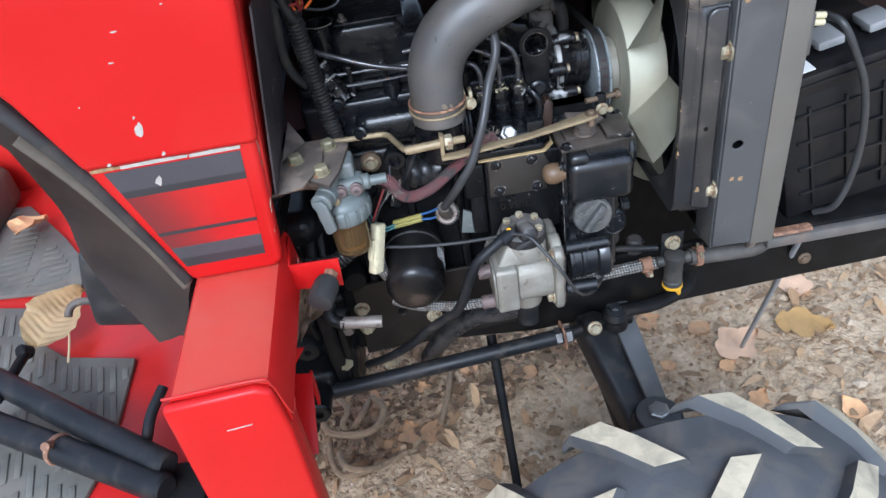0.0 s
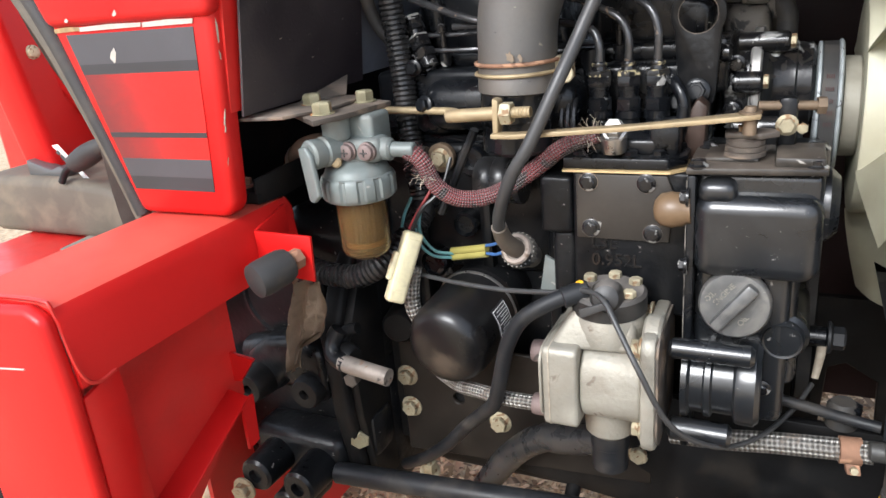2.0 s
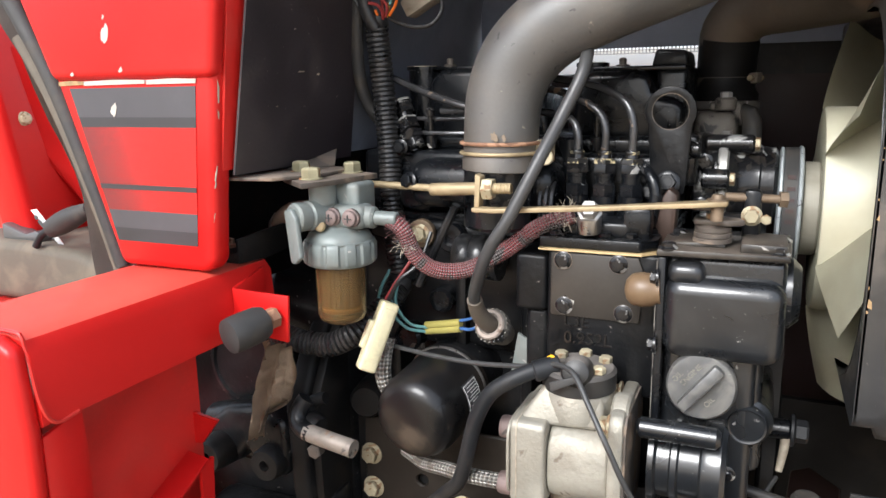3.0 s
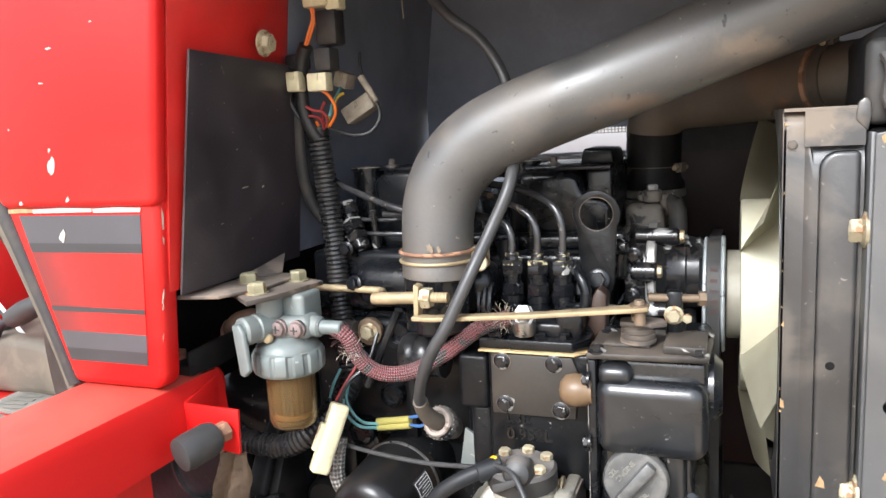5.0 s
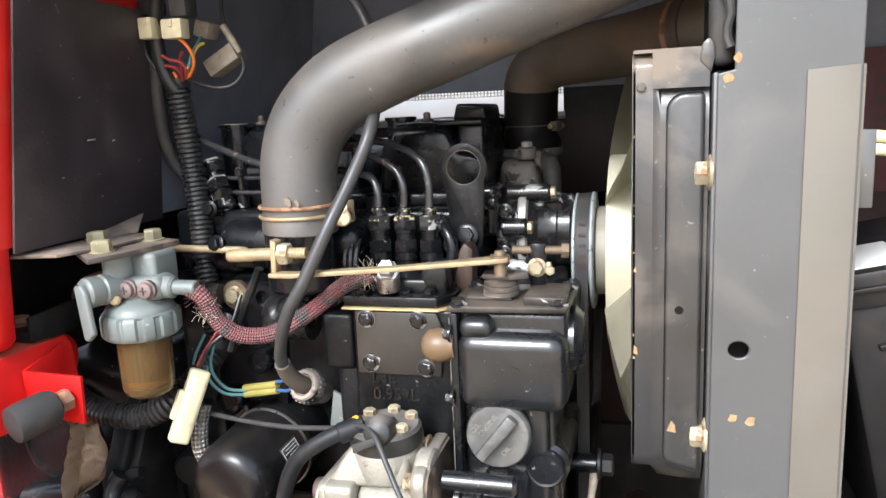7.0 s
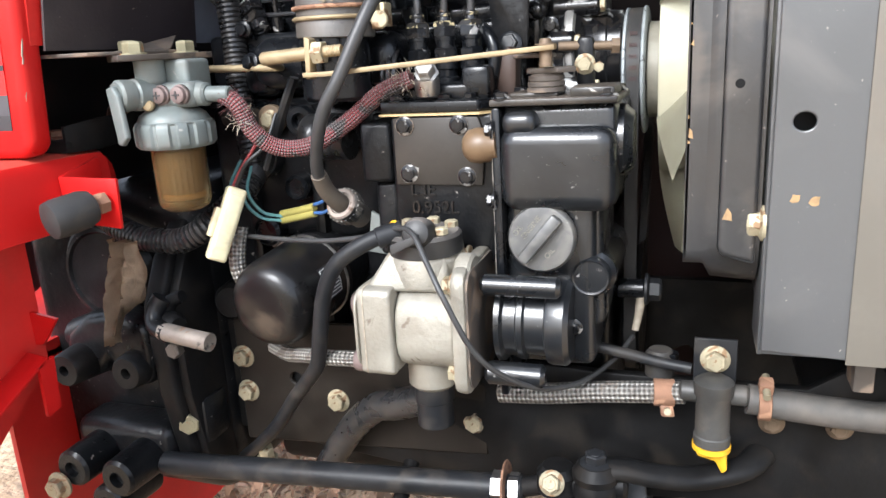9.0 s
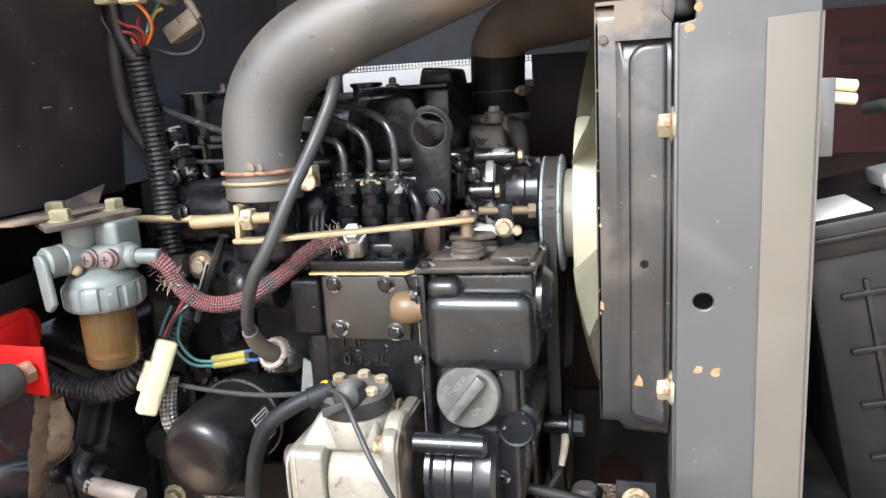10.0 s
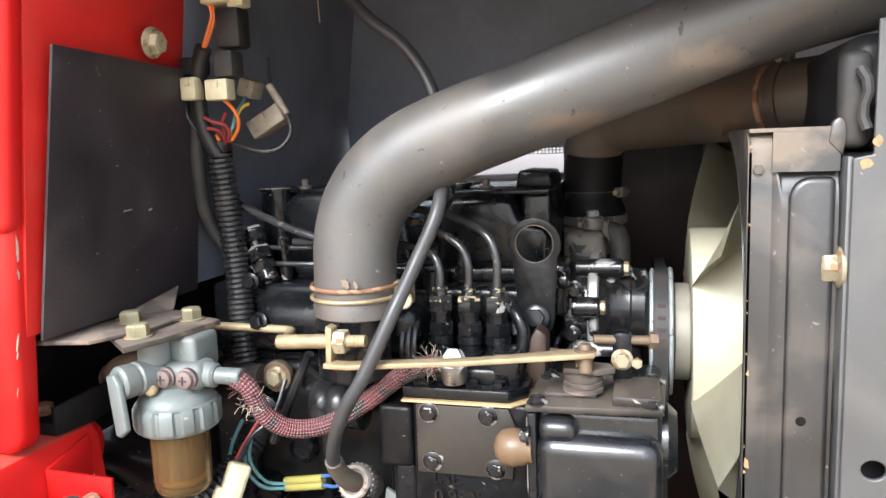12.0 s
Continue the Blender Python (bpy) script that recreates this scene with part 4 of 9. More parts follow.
def build_tab():
    tab = thing("stop_tab", (0.03, -0.393, 0.69), "red bent steel tab carrying a rubber bump stop", "bracket")
    bm = B()
    slab(bm, [(0.002, -0.391, 0.690), (0.056, -0.392, 0.6855), (0.058, -0.392, 0.7245), (0.002, -0.391, 0.7255)], NEAR, 0.003, 0.0006)
    slab(bm, [(0.000, -0.392, 0.690), (0.000, -0.392, 0.7255), (0.000, -0.350, 0.735), (0.000, -0.350, 0.700)], FWD, 0.003, 0.0006)
    part("plate", bm, red, tab)
    a, b2 = Vector((0.046, -0.397, 0.707)), Vector((0.030, -0.442, 0.700))
    w = b2 - a
    bm = B()
    lathe(bm, a + w * 0.18, w, [(0.009, 0), (0.0125, 0.002), (0.0145, 0.008), (0.0148, 0.028), (0.0138, 0.034), (0.009, 0.036)], 24)
    part("rubber_stop", bm, rubber_soft, tab, "dusty grey-black rubber bump stop")
    bolt(tab, a - w * 0.02, w, 0.0085, rusty, False, 1.0, "nut", "rusty hexagon nut")
    return tab


build_tab()


def build_floor():
    floor = thing("foot_platform", (-0.42, -0.15, 0.30), "red steel foot platform, scuffed and dusty", "floor")
    bm = B()
    slab(bm, [(-0.90, -0.62, 0.522), (-0.12, -0.62, 0.522), (-0.12, -0.36, 0.522), (-0.17, -0.30, 0.522), (-0.17, 0.30, 0.522), (-0.90, 0.30, 0.522)], (0, 0, -1), 0.012, 0.003)
    part("deck", bm, red_dull, floor)
    bm = B()
    slab(bm, [(-0.17, -0.345, 0.20), (-0.17, 0.30, 0.20), (-0.17, 0.30, 0.53), (-0.17, -0.345, 0.53)], (-1, 0, 0), 0.006)
    part("front_skirt", bm, red_dull, floor)
    bm = B()
    slab(bm, [(-0.9, 0.06, 0.522), (-0.9, 0.32, 0.522), (-0.9, 0.30, 1.02), (-0.9, -0.02, 1.02)], FWD, 0.09, 0.02, 3)
    part("fender_wall", bm, red, floor, "glossy red fender wall")
    bm = B()
    slab(bm, [(-0.815, 0.03, 0.98), (-0.815, 0.075, 0.78), (-0.80, 0.16, 0.66), (-0.70, 0.24, 0.53), (-0.66, 0.26, 0.53), (-0.72, 0.26, 0.98)], (0, 1, 0.2), 0.04, 0.014, 3)
    part("fender_rib", bm, red, floor)
    bm = B()
    slab(bm, [(-1.3, 0.27, 0.45), (-0.30, 0.27, 0.45), (-0.36, 0.27, 0.66), (-0.60, 0.27, 0.86), (-1.3, 0.27, 0.95)], (0, 1, 0), 0.05, 0.02, 3)
    part("far_fender", bm, red_dull, floor)
    bolt(floor, (-0.808, 0.054, 0.846), (1, -0.4, 0), 0.009, zinc)
    return floor


build_floor()


def build_mat(name, pts, rib_way, label):
    t = thing(name, (pts[0][0], pts[0][1], 0.522), label, "floor mat", "mats on the foot platform")
    bm = B()
    slab(bm, [(x, y, 0.5225) for x, y in pts], UP, 0.008, 0.002)
    part("base", bm, mat_rubber, t)
    c = Vector((sum(p[0] for p in pts) / len(pts), sum(p[1] for p in pts) / len(pts), 0.5315))
    w = Vector((*rib_way, 0)).normalized()
    n = Vector((-w.y, w.x, 0))
    half_n = max(abs((Vector((*p, 0.5315)) - c).dot(n)) for p in pts)
    half_w = max(abs((Vector((*p, 0.5315)) - c).dot(w)) for p in pts)
    d = -half_n * 0.86
    while d < half_n * 0.86:
        bm = B()
        o = c + n * d
        cuts = []
        for (ax, ay), (bx, by) in zip(pts, pts[1:] + pts[:1]):
            sa = (Vector((ax, ay, c.z)) - o).dot(n)
            sb = (Vector((bx, by, c.z)) - o).dot(n)
            if sa * sb < 0:
                q = Vector((ax, ay, c.z)).lerp(Vector((bx, by, c.z)), sa / (sa - sb))
                cuts.append((q - o).dot(w))
        if len(cuts) < 2 or max(cuts) - min(cuts) < 0.05:
            d += 0.0165
            continue
        pa, pb = o + w * (min(cuts) + 0.024), o + w * (max(cuts) - 0.024)
        span, at = (pb - pa).length, 0.0
        while at + 0.015 < span:
            p0, p1 = pa + w * at, pa + w * min(span, at + 0.048)
            slab(bm, [p0 - n * 0.0042, p1 - n * 0.0042, p1 + n * 0.0042, p0 + n * 0.0042], UP, 0.0008, 0.0006, 2)
            at += 0.048 + (0.006 if span < 0.16 else 0.022)
        part("rib", bm, mat_rubber, t)
        d += 0.0165
    return t


build_mat("floor_mat", [(-0.66, -0.08), (-0.468, -0.128), (-0.441, -0.204), (-0.377, -0.257), (-0.272, -0.284), (-0.269, -0.449), (-0.284, -0.507), (-0.31, -0.6), (-0.62, -0.6)], (0.25, -1), "ribbed grey rubber floor mat, dusty and worn")
build_mat("floor_mat", [(-0.399, -0.101), (-0.41, -0.03), (-0.471, 0.06), (-0.574, 0.19), (-0.75, 0.20), (-0.72, -0.06)], (1, 0.12), "ribbed grey rubber floor mat beside the red strip")


def build_console():
    c = thing("gear_console", (-0.70, 0.1, 0.522), "dusty grey gear console with a cast bracket", "console")
    bm = B()
    slab(bm, [(-0.60, 0.0, 0.525), (-0.60, 0.0, 0.59), (-0.615, 0.0, 0.612), (-0.66, 0.0, 0.626), (-0.78, 0.0, 0.634), (-0.98, 0.0, 0.634), (-0.98, 0.0, 0.525)], (0, 1, 0), 0.24, 0.018, 3)
    part("housing", bm, console_m, c)
    bm = B()
    slab(bm, [(-0.86, 0.02, 0.630), (-0.765, 0.02, 0.628), (-0.755, 0.02, 0.642), (-0.775, 0.02, 0.652), (-0.80, 0.02, 0.645), (-0.86, 0.02, 0.662)], (0, 1, 0), 0.03, 0.004)
    part("cast_bracket", bm, post_grey, c, "pale grey cast bracket")
    bm = B()
    slab(bm, [(-0.79, 0.03, 0.686), (-0.774, 0.03, 0.689), (-0.71, 0.03, 0.622), (-0.727, 0.03, 0.626)], (0.5, -1, 0.5), 0.003)
    part("label_strip", bm, paper, c, "white label strip with black marks")
    bars(c, (-0.755, 0.026, 0.661), (1, 0, -0.95), (0.7, 0, 0.7), (0.5, -1, 0.5), 1, ink, 0.055, 0.007, 0.012)
    return c


build_console()


def build_lever():
    v = thing("gear_lever", (-0.75, 0.0, 0.634), "gear lever with a black rubber grip", "lever")
    bm = B()
    tube(bm, [(-0.75, 0.0, 0.63), (-0.73, 0.0, 0.652), (-0.70, 0.0, 0.665)], 0.0065, 10)
    part("stem", bm, black_satin, v)
    bm = B()
    tube(bm, [(-0.705, 0.0, 0.664), (-0.66, 0.0, 0.683), (-0.612, 0.0, 0.702)], 0.0175, 14, taper=lambda s: 0.6 + 0.5 * math.sin(math.pi * min(1, 0.25 + s * 0.72)))
    part("grip", bm, rubber_soft, v, "ribbed black rubber grip")
    return v


build_lever()


def build_seat():
    bm = B()
    box(bm, (-1.25, 0.02, 0.965), (-0.985, 0.42, 1.10), 0.03, 4)
    seat = solo("seat", bm, seat_m, "pale grey vinyl seat with a dark underside behind the fender", "seat")
    bm = B()
    box(bm, (-1.24, 0.03, 0.915), (-0.99, 0.41, 0.966), 0.008, 2)
    part("base", bm, black_satin, seat, "dark seat base")
    return seat


build_seat()


def build_linkage():
    g = thing("pedal_linkage", (-0.28, -0.45, 0.522), "pair of black tubular pedal linkage arms with rusty collars", "linkage")
    for a, b2, r in (((-0.43, -0.335, 0.590), (-0.165, -0.522, 0.578), 0.016), ((-0.43, -0.395, 0.580), (-0.165, -0.548, 0.572), 0.017)):
        bm = B()
        rod(bm, a, b2, r, 20, 0.003)
        part("arm", bm, black_satin, g)
    for s in (0.03, 0.47):
        p = Vector((-0.43, -0.395, 0.580)).lerp(Vector((-0.165, -0.548, 0.572)), s)
        bm = B()
        lathe(bm, p, (0.265, -0.153, -0.008), [(0.0185, -0.003), (0.0195, 0), (0.0185, 0.004)], 20)
        rod(bm, p + Vector((0, -0.005, 0.016)), p + Vector((0.004, -0.02, 0.030)), 0.005, 8)
        part("collar", bm, rusty, g, "rusty collar with split pin")
    bm = B()
    rod(bm, (-0.396, -0.297, 0.585), (-0.402, -0.385, 0.59), 0.007, 12, 0.002)
    rod(bm, (-0.394, -0.290, 0.578), (-0.40, -0.30, 0.594), 0.009, 12, 0.002)
    part("pivot", bm, black_dusty, g)
    bm = B()
    tube(bm, [(-0.20, -0.478, 0.575), (-0.195, -0.45, 0.588), (-0.182, -0.42, 0.60)], 0.0065, 10)
    part("release_lever", bm, black_satin, g, "short black release lever")
    bm = B()
    box(bm, (-0.20, -0.57, 0.50), (-0.125, -0.50, 0.56), 0.01)
    part("socket", bm, black_dusty, g)
    return g


build_linkage()


def leaf_mesh(size, curl, points=9, lobed=False, seed=0):
    rnd = random.Random(seed)
    bm = B()
    n = points + 5
    cols = (-1.0, -0.55, 0.0, 0.55, 1.0)
    rows = []
    k1, k2 = rnd.uniform(0, 6), rnd.uniform(0, 6)
    for i in range(n + 1):
        s = i / n
        w = math.sin(math.pi * min(1.0, s ** 0.8)) * 0.40 * size * (1 + 0.10 * math.sin(7 * s + k1))
        if lobed:
            w *= 0.68 + 0.42 * abs(math.sin(s * 8 + k2))
        row = []
        for c in cols:
            tooth = 0.0 if abs(c) < 0.9 else rnd.uniform(-0.05, 0.05) * size
            z = curl * size * (0.16 * math.sin(3.2 * s + k1) + 0.30 * abs(c) ** 1.5 * (0.6 + 0.4 * math.sin(4 * s + k2)) + 0.03 * math.sin(11 * s + 2 * c))
            row.append(bm.verts.new((size * (s - 0.5) + tooth * 0.5 - 0.05 * size * abs(c), c * w + tooth * c * 0.4, z)))
        rows.append(row)
    for a, z in zip(rows, rows[1:]):
        for k in range(4):
            bm.faces.new((a[k], a[k + 1], z[k + 1], z[k]))
    bmesh.ops.remove_doubles(bm, verts=bm.verts[:], dist=size * 0.004)
    ext = bmesh.ops.extrude_face_region(bm, geom=bm.faces[:])
    bmesh.ops.translate(bm, vec=(0, 0, -0.0006), verts=[v for v in ext["geom"] if isinstance(v, bmesh.types.BMVert)])
    bmesh.ops.recalc_face_normals(bm, faces=bm.faces[:])
    return bm


def place_leaf(x, y, z, size, turn, material, label, curl=0.2, lobed=False, seed=0, tip=(0, 0)):
    bm = leaf_mesh(size, curl, 10, lobed, seed)
    bm.transform(pose(x, y, z, tip[0], tip[1], turn))
    return solo("leaf", bm, material, label, "leaf", "fallen leaves")


def build_veined_leaf():
    """A dried leaf, corrugated along its side veins, one margin folded up."""
    size, bm, rows = 0.112, B(), []
    for i in range(49):
        t = i / 48
        half = 0.36 * size * math.sin(math.pi * min(1.0, t ** 0.75)) + 0.0006
        row = []
        for k in range(-10, 11):
            q = k / 10
            ridge = 0.0017 * math.sin((t * size - abs(q) * half * 0.55) * 2 * math.pi / 0.0092) * min(1.0, 3 * abs(q)) * (1.15 - abs(q))
            z = ridge + 0.012 * abs(q) ** 1.5 + 0.010 * math.sin(2.6 * t + 0.6) + (0.020 * max(0.0, q - 0.35) ** 1.2 if t > 0.45 else 0.0)
            edge = 0.0012 * math.sin(37 * t + 5 * q) if abs(k) == 10 else 0.0
            row.append(bm.verts.new((size * (t - 0.5) - 0.05 * size * abs(q), q * half + edge, z)))
        rows.append(row)
    for p, q in zip(rows, rows[1:]):
        for k in range(20):
            bm.faces.new((p[k], p[k + 1], q[k + 1], q[k]))
    bmesh.ops.solidify(bm, geom=bm.faces[:], thickness=0.0006)
    bmesh.ops.recalc_face_normals(bm, faces=bm.faces[:])
    bm.transform(pose(-0.392, -0.195, 0.551, 14, -10, 62))
    return solo("leaf", bm, leaf_pale, "pale yellow dried leaf lying on the foot platform mat", "leaf", "fallen leaves", sharp=70)


pl = build_veined_leaf()
bm = B()
tube(bm, [(-0.368, -0.235, 0.556), (-0.362, -0.262, 0.552), (-0.360, -0.285, 0.545)], 0.0016, 6)
part("stem", bm, leaf_pale, pl)
place_leaf(-0.526, 0.086, 0.548, 0.075, 70, leaf_m, "curled brown leaf scrap on the floor mat", 0.8, True, 8)


def build_pedal_pin():
    bm = B()
    tube(bm, [(-0.235, -0.262, 0.605), (-0.30, -0.238, 0.603), (-0.335, -0.227, 0.601), (-0.349, -0.232, 0.597), (-0.352, -0.242, 0.590)], 0.0055, 12)
    return solo("foot_pedal", bm, bracket_steel, "bent dusty steel foot pedal over the mat", "pedal")


build_pedal_pin()


# ---- engine ----
def build_engine():
    en = thing("engine", (0.22, -0.14, 0.40), "small black-painted three-cylinder diesel engine, glossy with dust and chips", "engine")
    bm = B()
    box(bm, (0.035, -0.218, 0.44), (0.405, -0.02, 0.765), 0.008, 3)
    box(bm, (0.035, -0.238, 0.640), (0.405, -0.03, 0.765), 0.010, 3)
    part("block", bm, black_cast, en)
    bm = B()
    box(bm, (0.045, -0.205, 0.375), (0.385, -0.03, 0.439), 0.012, 3)
    part("oil_pan", bm, black_dusty, en)
    for x in (0.07, 0.14, 0.205):
        bm = B()
        box(bm, (x, -0.247, 0.55), (x + 0.012, -0.212, 0.755), 0.004)
        part("block_rib", bm, black_cast, en)
    bm = B()
    box(bm, (0.035, -0.225, 0.765), (0.334, -0.02, 0.828), 0.006, 3)
    box(bm, (0.035, -0.235, 0.763), (0.338, -0.03, 0.771), 0.002)
    for x in (0.06, 0.15, 0.24):
        rod(bm, (x, -0.215, 0.80), (x, -0.215, 0.842), 0.011, 12, 0.002)
    part("cylinder_head", bm, black, en)
    bm = B()
    box(bm, (0.035, -0.20, 0.826), (0.334, -0.035, 0.842), 0.006, 3)
    part("rocker_base", bm, black, en)
    def cover(name, line, y0, y1, soft, label=""):
        bm = B()
        slab(bm, [(x, y0, z) for x, z in line], (0, 1, 0), y1 - y0, soft, 4)
        return part(name, bm, black, en, label)

    cover("rocker_cover", [(0.088, 0.838), (0.088, 0.893), (0.100, 0.904), (0.170, 0.904), (0.178, 0.885), (0.205, 0.885), (0.212, 0.838)], -0.182, -0.045, 0.007, "glossy black rocker cover with rounded domes")
    cover("rocker_cover", [(0.232, 0.838), (0.236, 0.880), (0.246, 0.899), (0.296, 0.900), (0.303, 0.893), (0.306, 0.882), (0.311, 0.877), (0.327, 0.875), (0.333, 0.866), (0.333, 0.838)], -0.186, -0.045, 0.008, "glossy black domed cover with a stepped shoulder")
    bm = B()
    box(bm, (0.093, -0.176, 0.9035), (0.178, -0.045, 0.9068), 0.0012, 2)
    part("cover_lip", bm, black, en)
    bm = B()
    box(bm, (0.250, -0.178, 0.8990), (0.331, -0.045, 0.9030), 0.0012, 2)
    part("cover_lip", bm, black, en)
    bm = B()
    box(bm, (0.3065, -0.174, 0.840), (0.3325, -0.050, 0.9000), 0.0045, 4)
    part("cover_end", bm, black, en)
    for x, y, r in ((0.0745, -0.160, 0.0170), (0.2415, -0.138, 0.0135)):
        bm = B()
        lathe(bm, (x, y, 0.836), UP, [(r, 0), (r, 0.068), (r + 0.0022, 0.0685), (r + 0.0022, 0.0715), (r - 0.001, 0.0720), (r - 0.0018, 0.050)], 32)
        neck = part("filler_neck", bm, black, en)
        # tan line drawn on the near arc of the rim for its lit lip
        bm = B()
        tube(bm, [(x + (r + 0.0018) * math.cos(k), y + (r + 0.0018) * math.sin(k), 0.9078) for k in [radians(200 + 6 * i) for i in range(23)]], 0.0004, 5, 0.003)
        part("worn_edge", bm, grubby, neck, "tan line along the lit lip")
    bm = B()
    slab(bm, [(0.2985, -0.155, 0.902), (0.3315, -0.155, 0.902), (0.3290, -0.155, 0.9165), (0.3020, -0.155, 0.9180)], (0, 1, 0), 0.07, 0.003, 3)
    part("breather", bm, black_cast, en)
    for x, y, z in ((0.104, -0.165, 0.9065), (0.272, -0.150, 0.9025)):
        bm = B()
        lathe(bm, (x, y, z), UP, [(0.0062, -0.001), (0.0062, 0.0025), (0.0035, 0.003), (0.0035, 0.0075), (0.002, 0.009)], 12)
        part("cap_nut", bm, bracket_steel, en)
    # inlet manifold under the big pipe
    bm = B()
    box(bm, (0.098, -0.262, 0.778), (0.24, -0.215, 0.823), 0.018, 6)
    box(bm, (0.082, -0.250, 0.772), (0.12, -0.212, 0.806), 0.014, 5)
    rod(bm, (0.196, -0.285, 0.770), (0.196, -0.285, 0.828), 0.028, 24, 0.003)
    part("inlet_manifold", bm, black, en)
    for k in range(3):
        bm = B()
        ringline = [(0.226 + 0.005 * k, -0.240 + 0.024 * math.cos(a), 0.785 + 0.024 * math.sin(a)) for a in [2 * math.pi * i / 14 for i in range(15)]]
        tube(bm, ringline, 0.0022, 6, 0.006)
        part("bellows_ring", bm, conduit_black, en)
    bolt(en, (0.1028, -0.262, 0.8032), (-0.3, -1, 0.2), 0.0062, black)
    bolt(en, (0.082, -0.236, 0.832), NEAR, 0.0055, black)
    bm = B()
    lathe(bm, (0.1540, -0.2620, 0.7377), FWD, [(0.017, -0.004), (0.020, 0), (0.020, 0.010), (0.0185, 0.012), (0.020, 0.014), (0.020, 0.024), (0.0185, 0.026), (0.020, 0.028), (0.020, 0.038)], 30)
    part("breather_drum", bm, conduit_black, en, "dark grey ribbed drum")
    bm = B()
    slab(bm, [(0.322, -0.262, 0.757), (0.337, -0.262, 0.757), (0.339, -0.262, 0.800), (0.331, -0.262, 0.806), (0.322, -0.262, 0.790)], (0, 1, 0), 0.02, 0.003)
    part("rust_browned_bracket", bm, brown_film, en, "rust-browned bracket")
    # heater plug bus and its terminals
    for z, y in ((0.858, -0.205), (0.845, -0.212)):
        bm = B()
        tube(bm, [(0.055, y, z), (0.12, y - 0.002, z - 0.001), (0.20, y, z)], 0.0022, 8)
        part("heater_rail", bm, steel_tube, en)
    for x in (0.07, 0.102, 0.145, 0.19, 0.262):
        bm = B()
        lathe(bm, (x, -0.208, 0.83), (0, -0.1, 1), [(0.0055, 0), (0.0055, 0.012), (0.0025, 0.013), (0.0025, 0.03), (0.0045, 0.031), (0.0045, 0.036), (0.002, 0.038)], 10)
        part("heater_plug", bm, flaked, en)
    for p, q in (((0.0665, -0.205, 0.8804), (0.0871, -0.215, 0.8254)), ((0.0784, -0.212, 0.8534), (0.0924, -0.222, 0.8303))):
        p, q = Vector(p), Vector(q)
        w = p - q
        L = w.length
        bm = B()
        lathe(bm, q, w, [(0.009, 0), (0.009, L * 0.5), (0.0075, L * 0.52), (0.0075, L * 0.7)], 16)
        lathe(bm, q + w * 0.68, w, [(0.0105, 0), (0.0105, 0.012), (0.009, 0.0135)], six=True)
        lathe(bm, q + w * 0.3, w, [(0.0112, 0), (0.0112, 0.007), (0.0105, 0.008)], six=True)
        part("pipe_union", bm, flaked, en)
        bm = B()
        lathe(bm, q + w * 0.68, w, [(0.0107, 0.0108), (0.0107, 0.0121), (0.0092, 0.0134)], six=True)
        part("chipped_edge", bm, pale_flake, en, "bare flaked nut edge")
    bm = B()
    tube(bm, [(0.048, -0.19, 0.893), (0.06, -0.21, 0.897), (0.085, -0.222, 0.889), (0.135, -0.235, 0.873), (0.19, -0.24, 0.86)], 0.0034, 12)
    part("vent_pipe", bm, steel_tube, en)
    # side bosses, dip tube and drain parts
    for p, r in (((0.0929, -0.245, 0.719), 0.019), ((0.1287, -0.245, 0.6905), 0.012), ((0.093, -0.245, 0.6488), 0.014)):
        bm = B()
        lathe(bm, p, NEAR, [(r, -0.01), (r, 0.008), (r * 0.8, 0.011), (r * 0.72, 0.006)], 20)
        part("core_plug", bm, black, en)
    p = (0.1063, -0.245, 0.752)
    bm = B()
    lathe(bm, p, NEAR, [(0.0135, -0.004), (0.0138, 0.0), (0.0132, 0.002), (0.0105, 0.0025)], 26)
    part("washer", bm, thread_m, en, "broad yellowed washer")
    bolt(en, (p[0], p[1] - 0.002, p[2]), NEAR, 0.0068, zinc, True)
    bm = B()
    tube(bm, [(p[0] - 0.05, p[1] + 0.01, p[2] + 0.002), (p[0] - 0.028, p[1] - 0.004, p[2] + 0.003), (p[0] - 0.012, p[1] - 0.006, p[2] + 0.002)], 0.0095, 14)
    part("hose_stub", bm, rubber_soft, en)
    for q, r in (((0.137, -0.245, 0.7502), 0.014), ((0.172, -0.25, 0.7732), 0.011)):
        bm = B()
        lathe(bm, q, NEAR, [(r, -0.012), (r, 0.003), (r * 0.9, 0.005), (r * 0.55, 0.005), (r * 0.5, -0.002)], 22)
        part("threaded_boss", bm, black, en)
    bolt(en, (0.0994, -0.246, 0.6383), NEAR, 0.006, bracket_steel, True)
    bolt(en, (0.068, -0.236, 0.785), NEAR, 0.006, black, True)
    bm = B()
    tube(bm, [(0.165, -0.30, 0.79), (0.15, -0.30, 0.76), (0.125, -0.29, 0.715)], 0.0058, 8, flat=0.6)
    part("stay_strap", bm, black_satin, en)
    return en


build_engine()


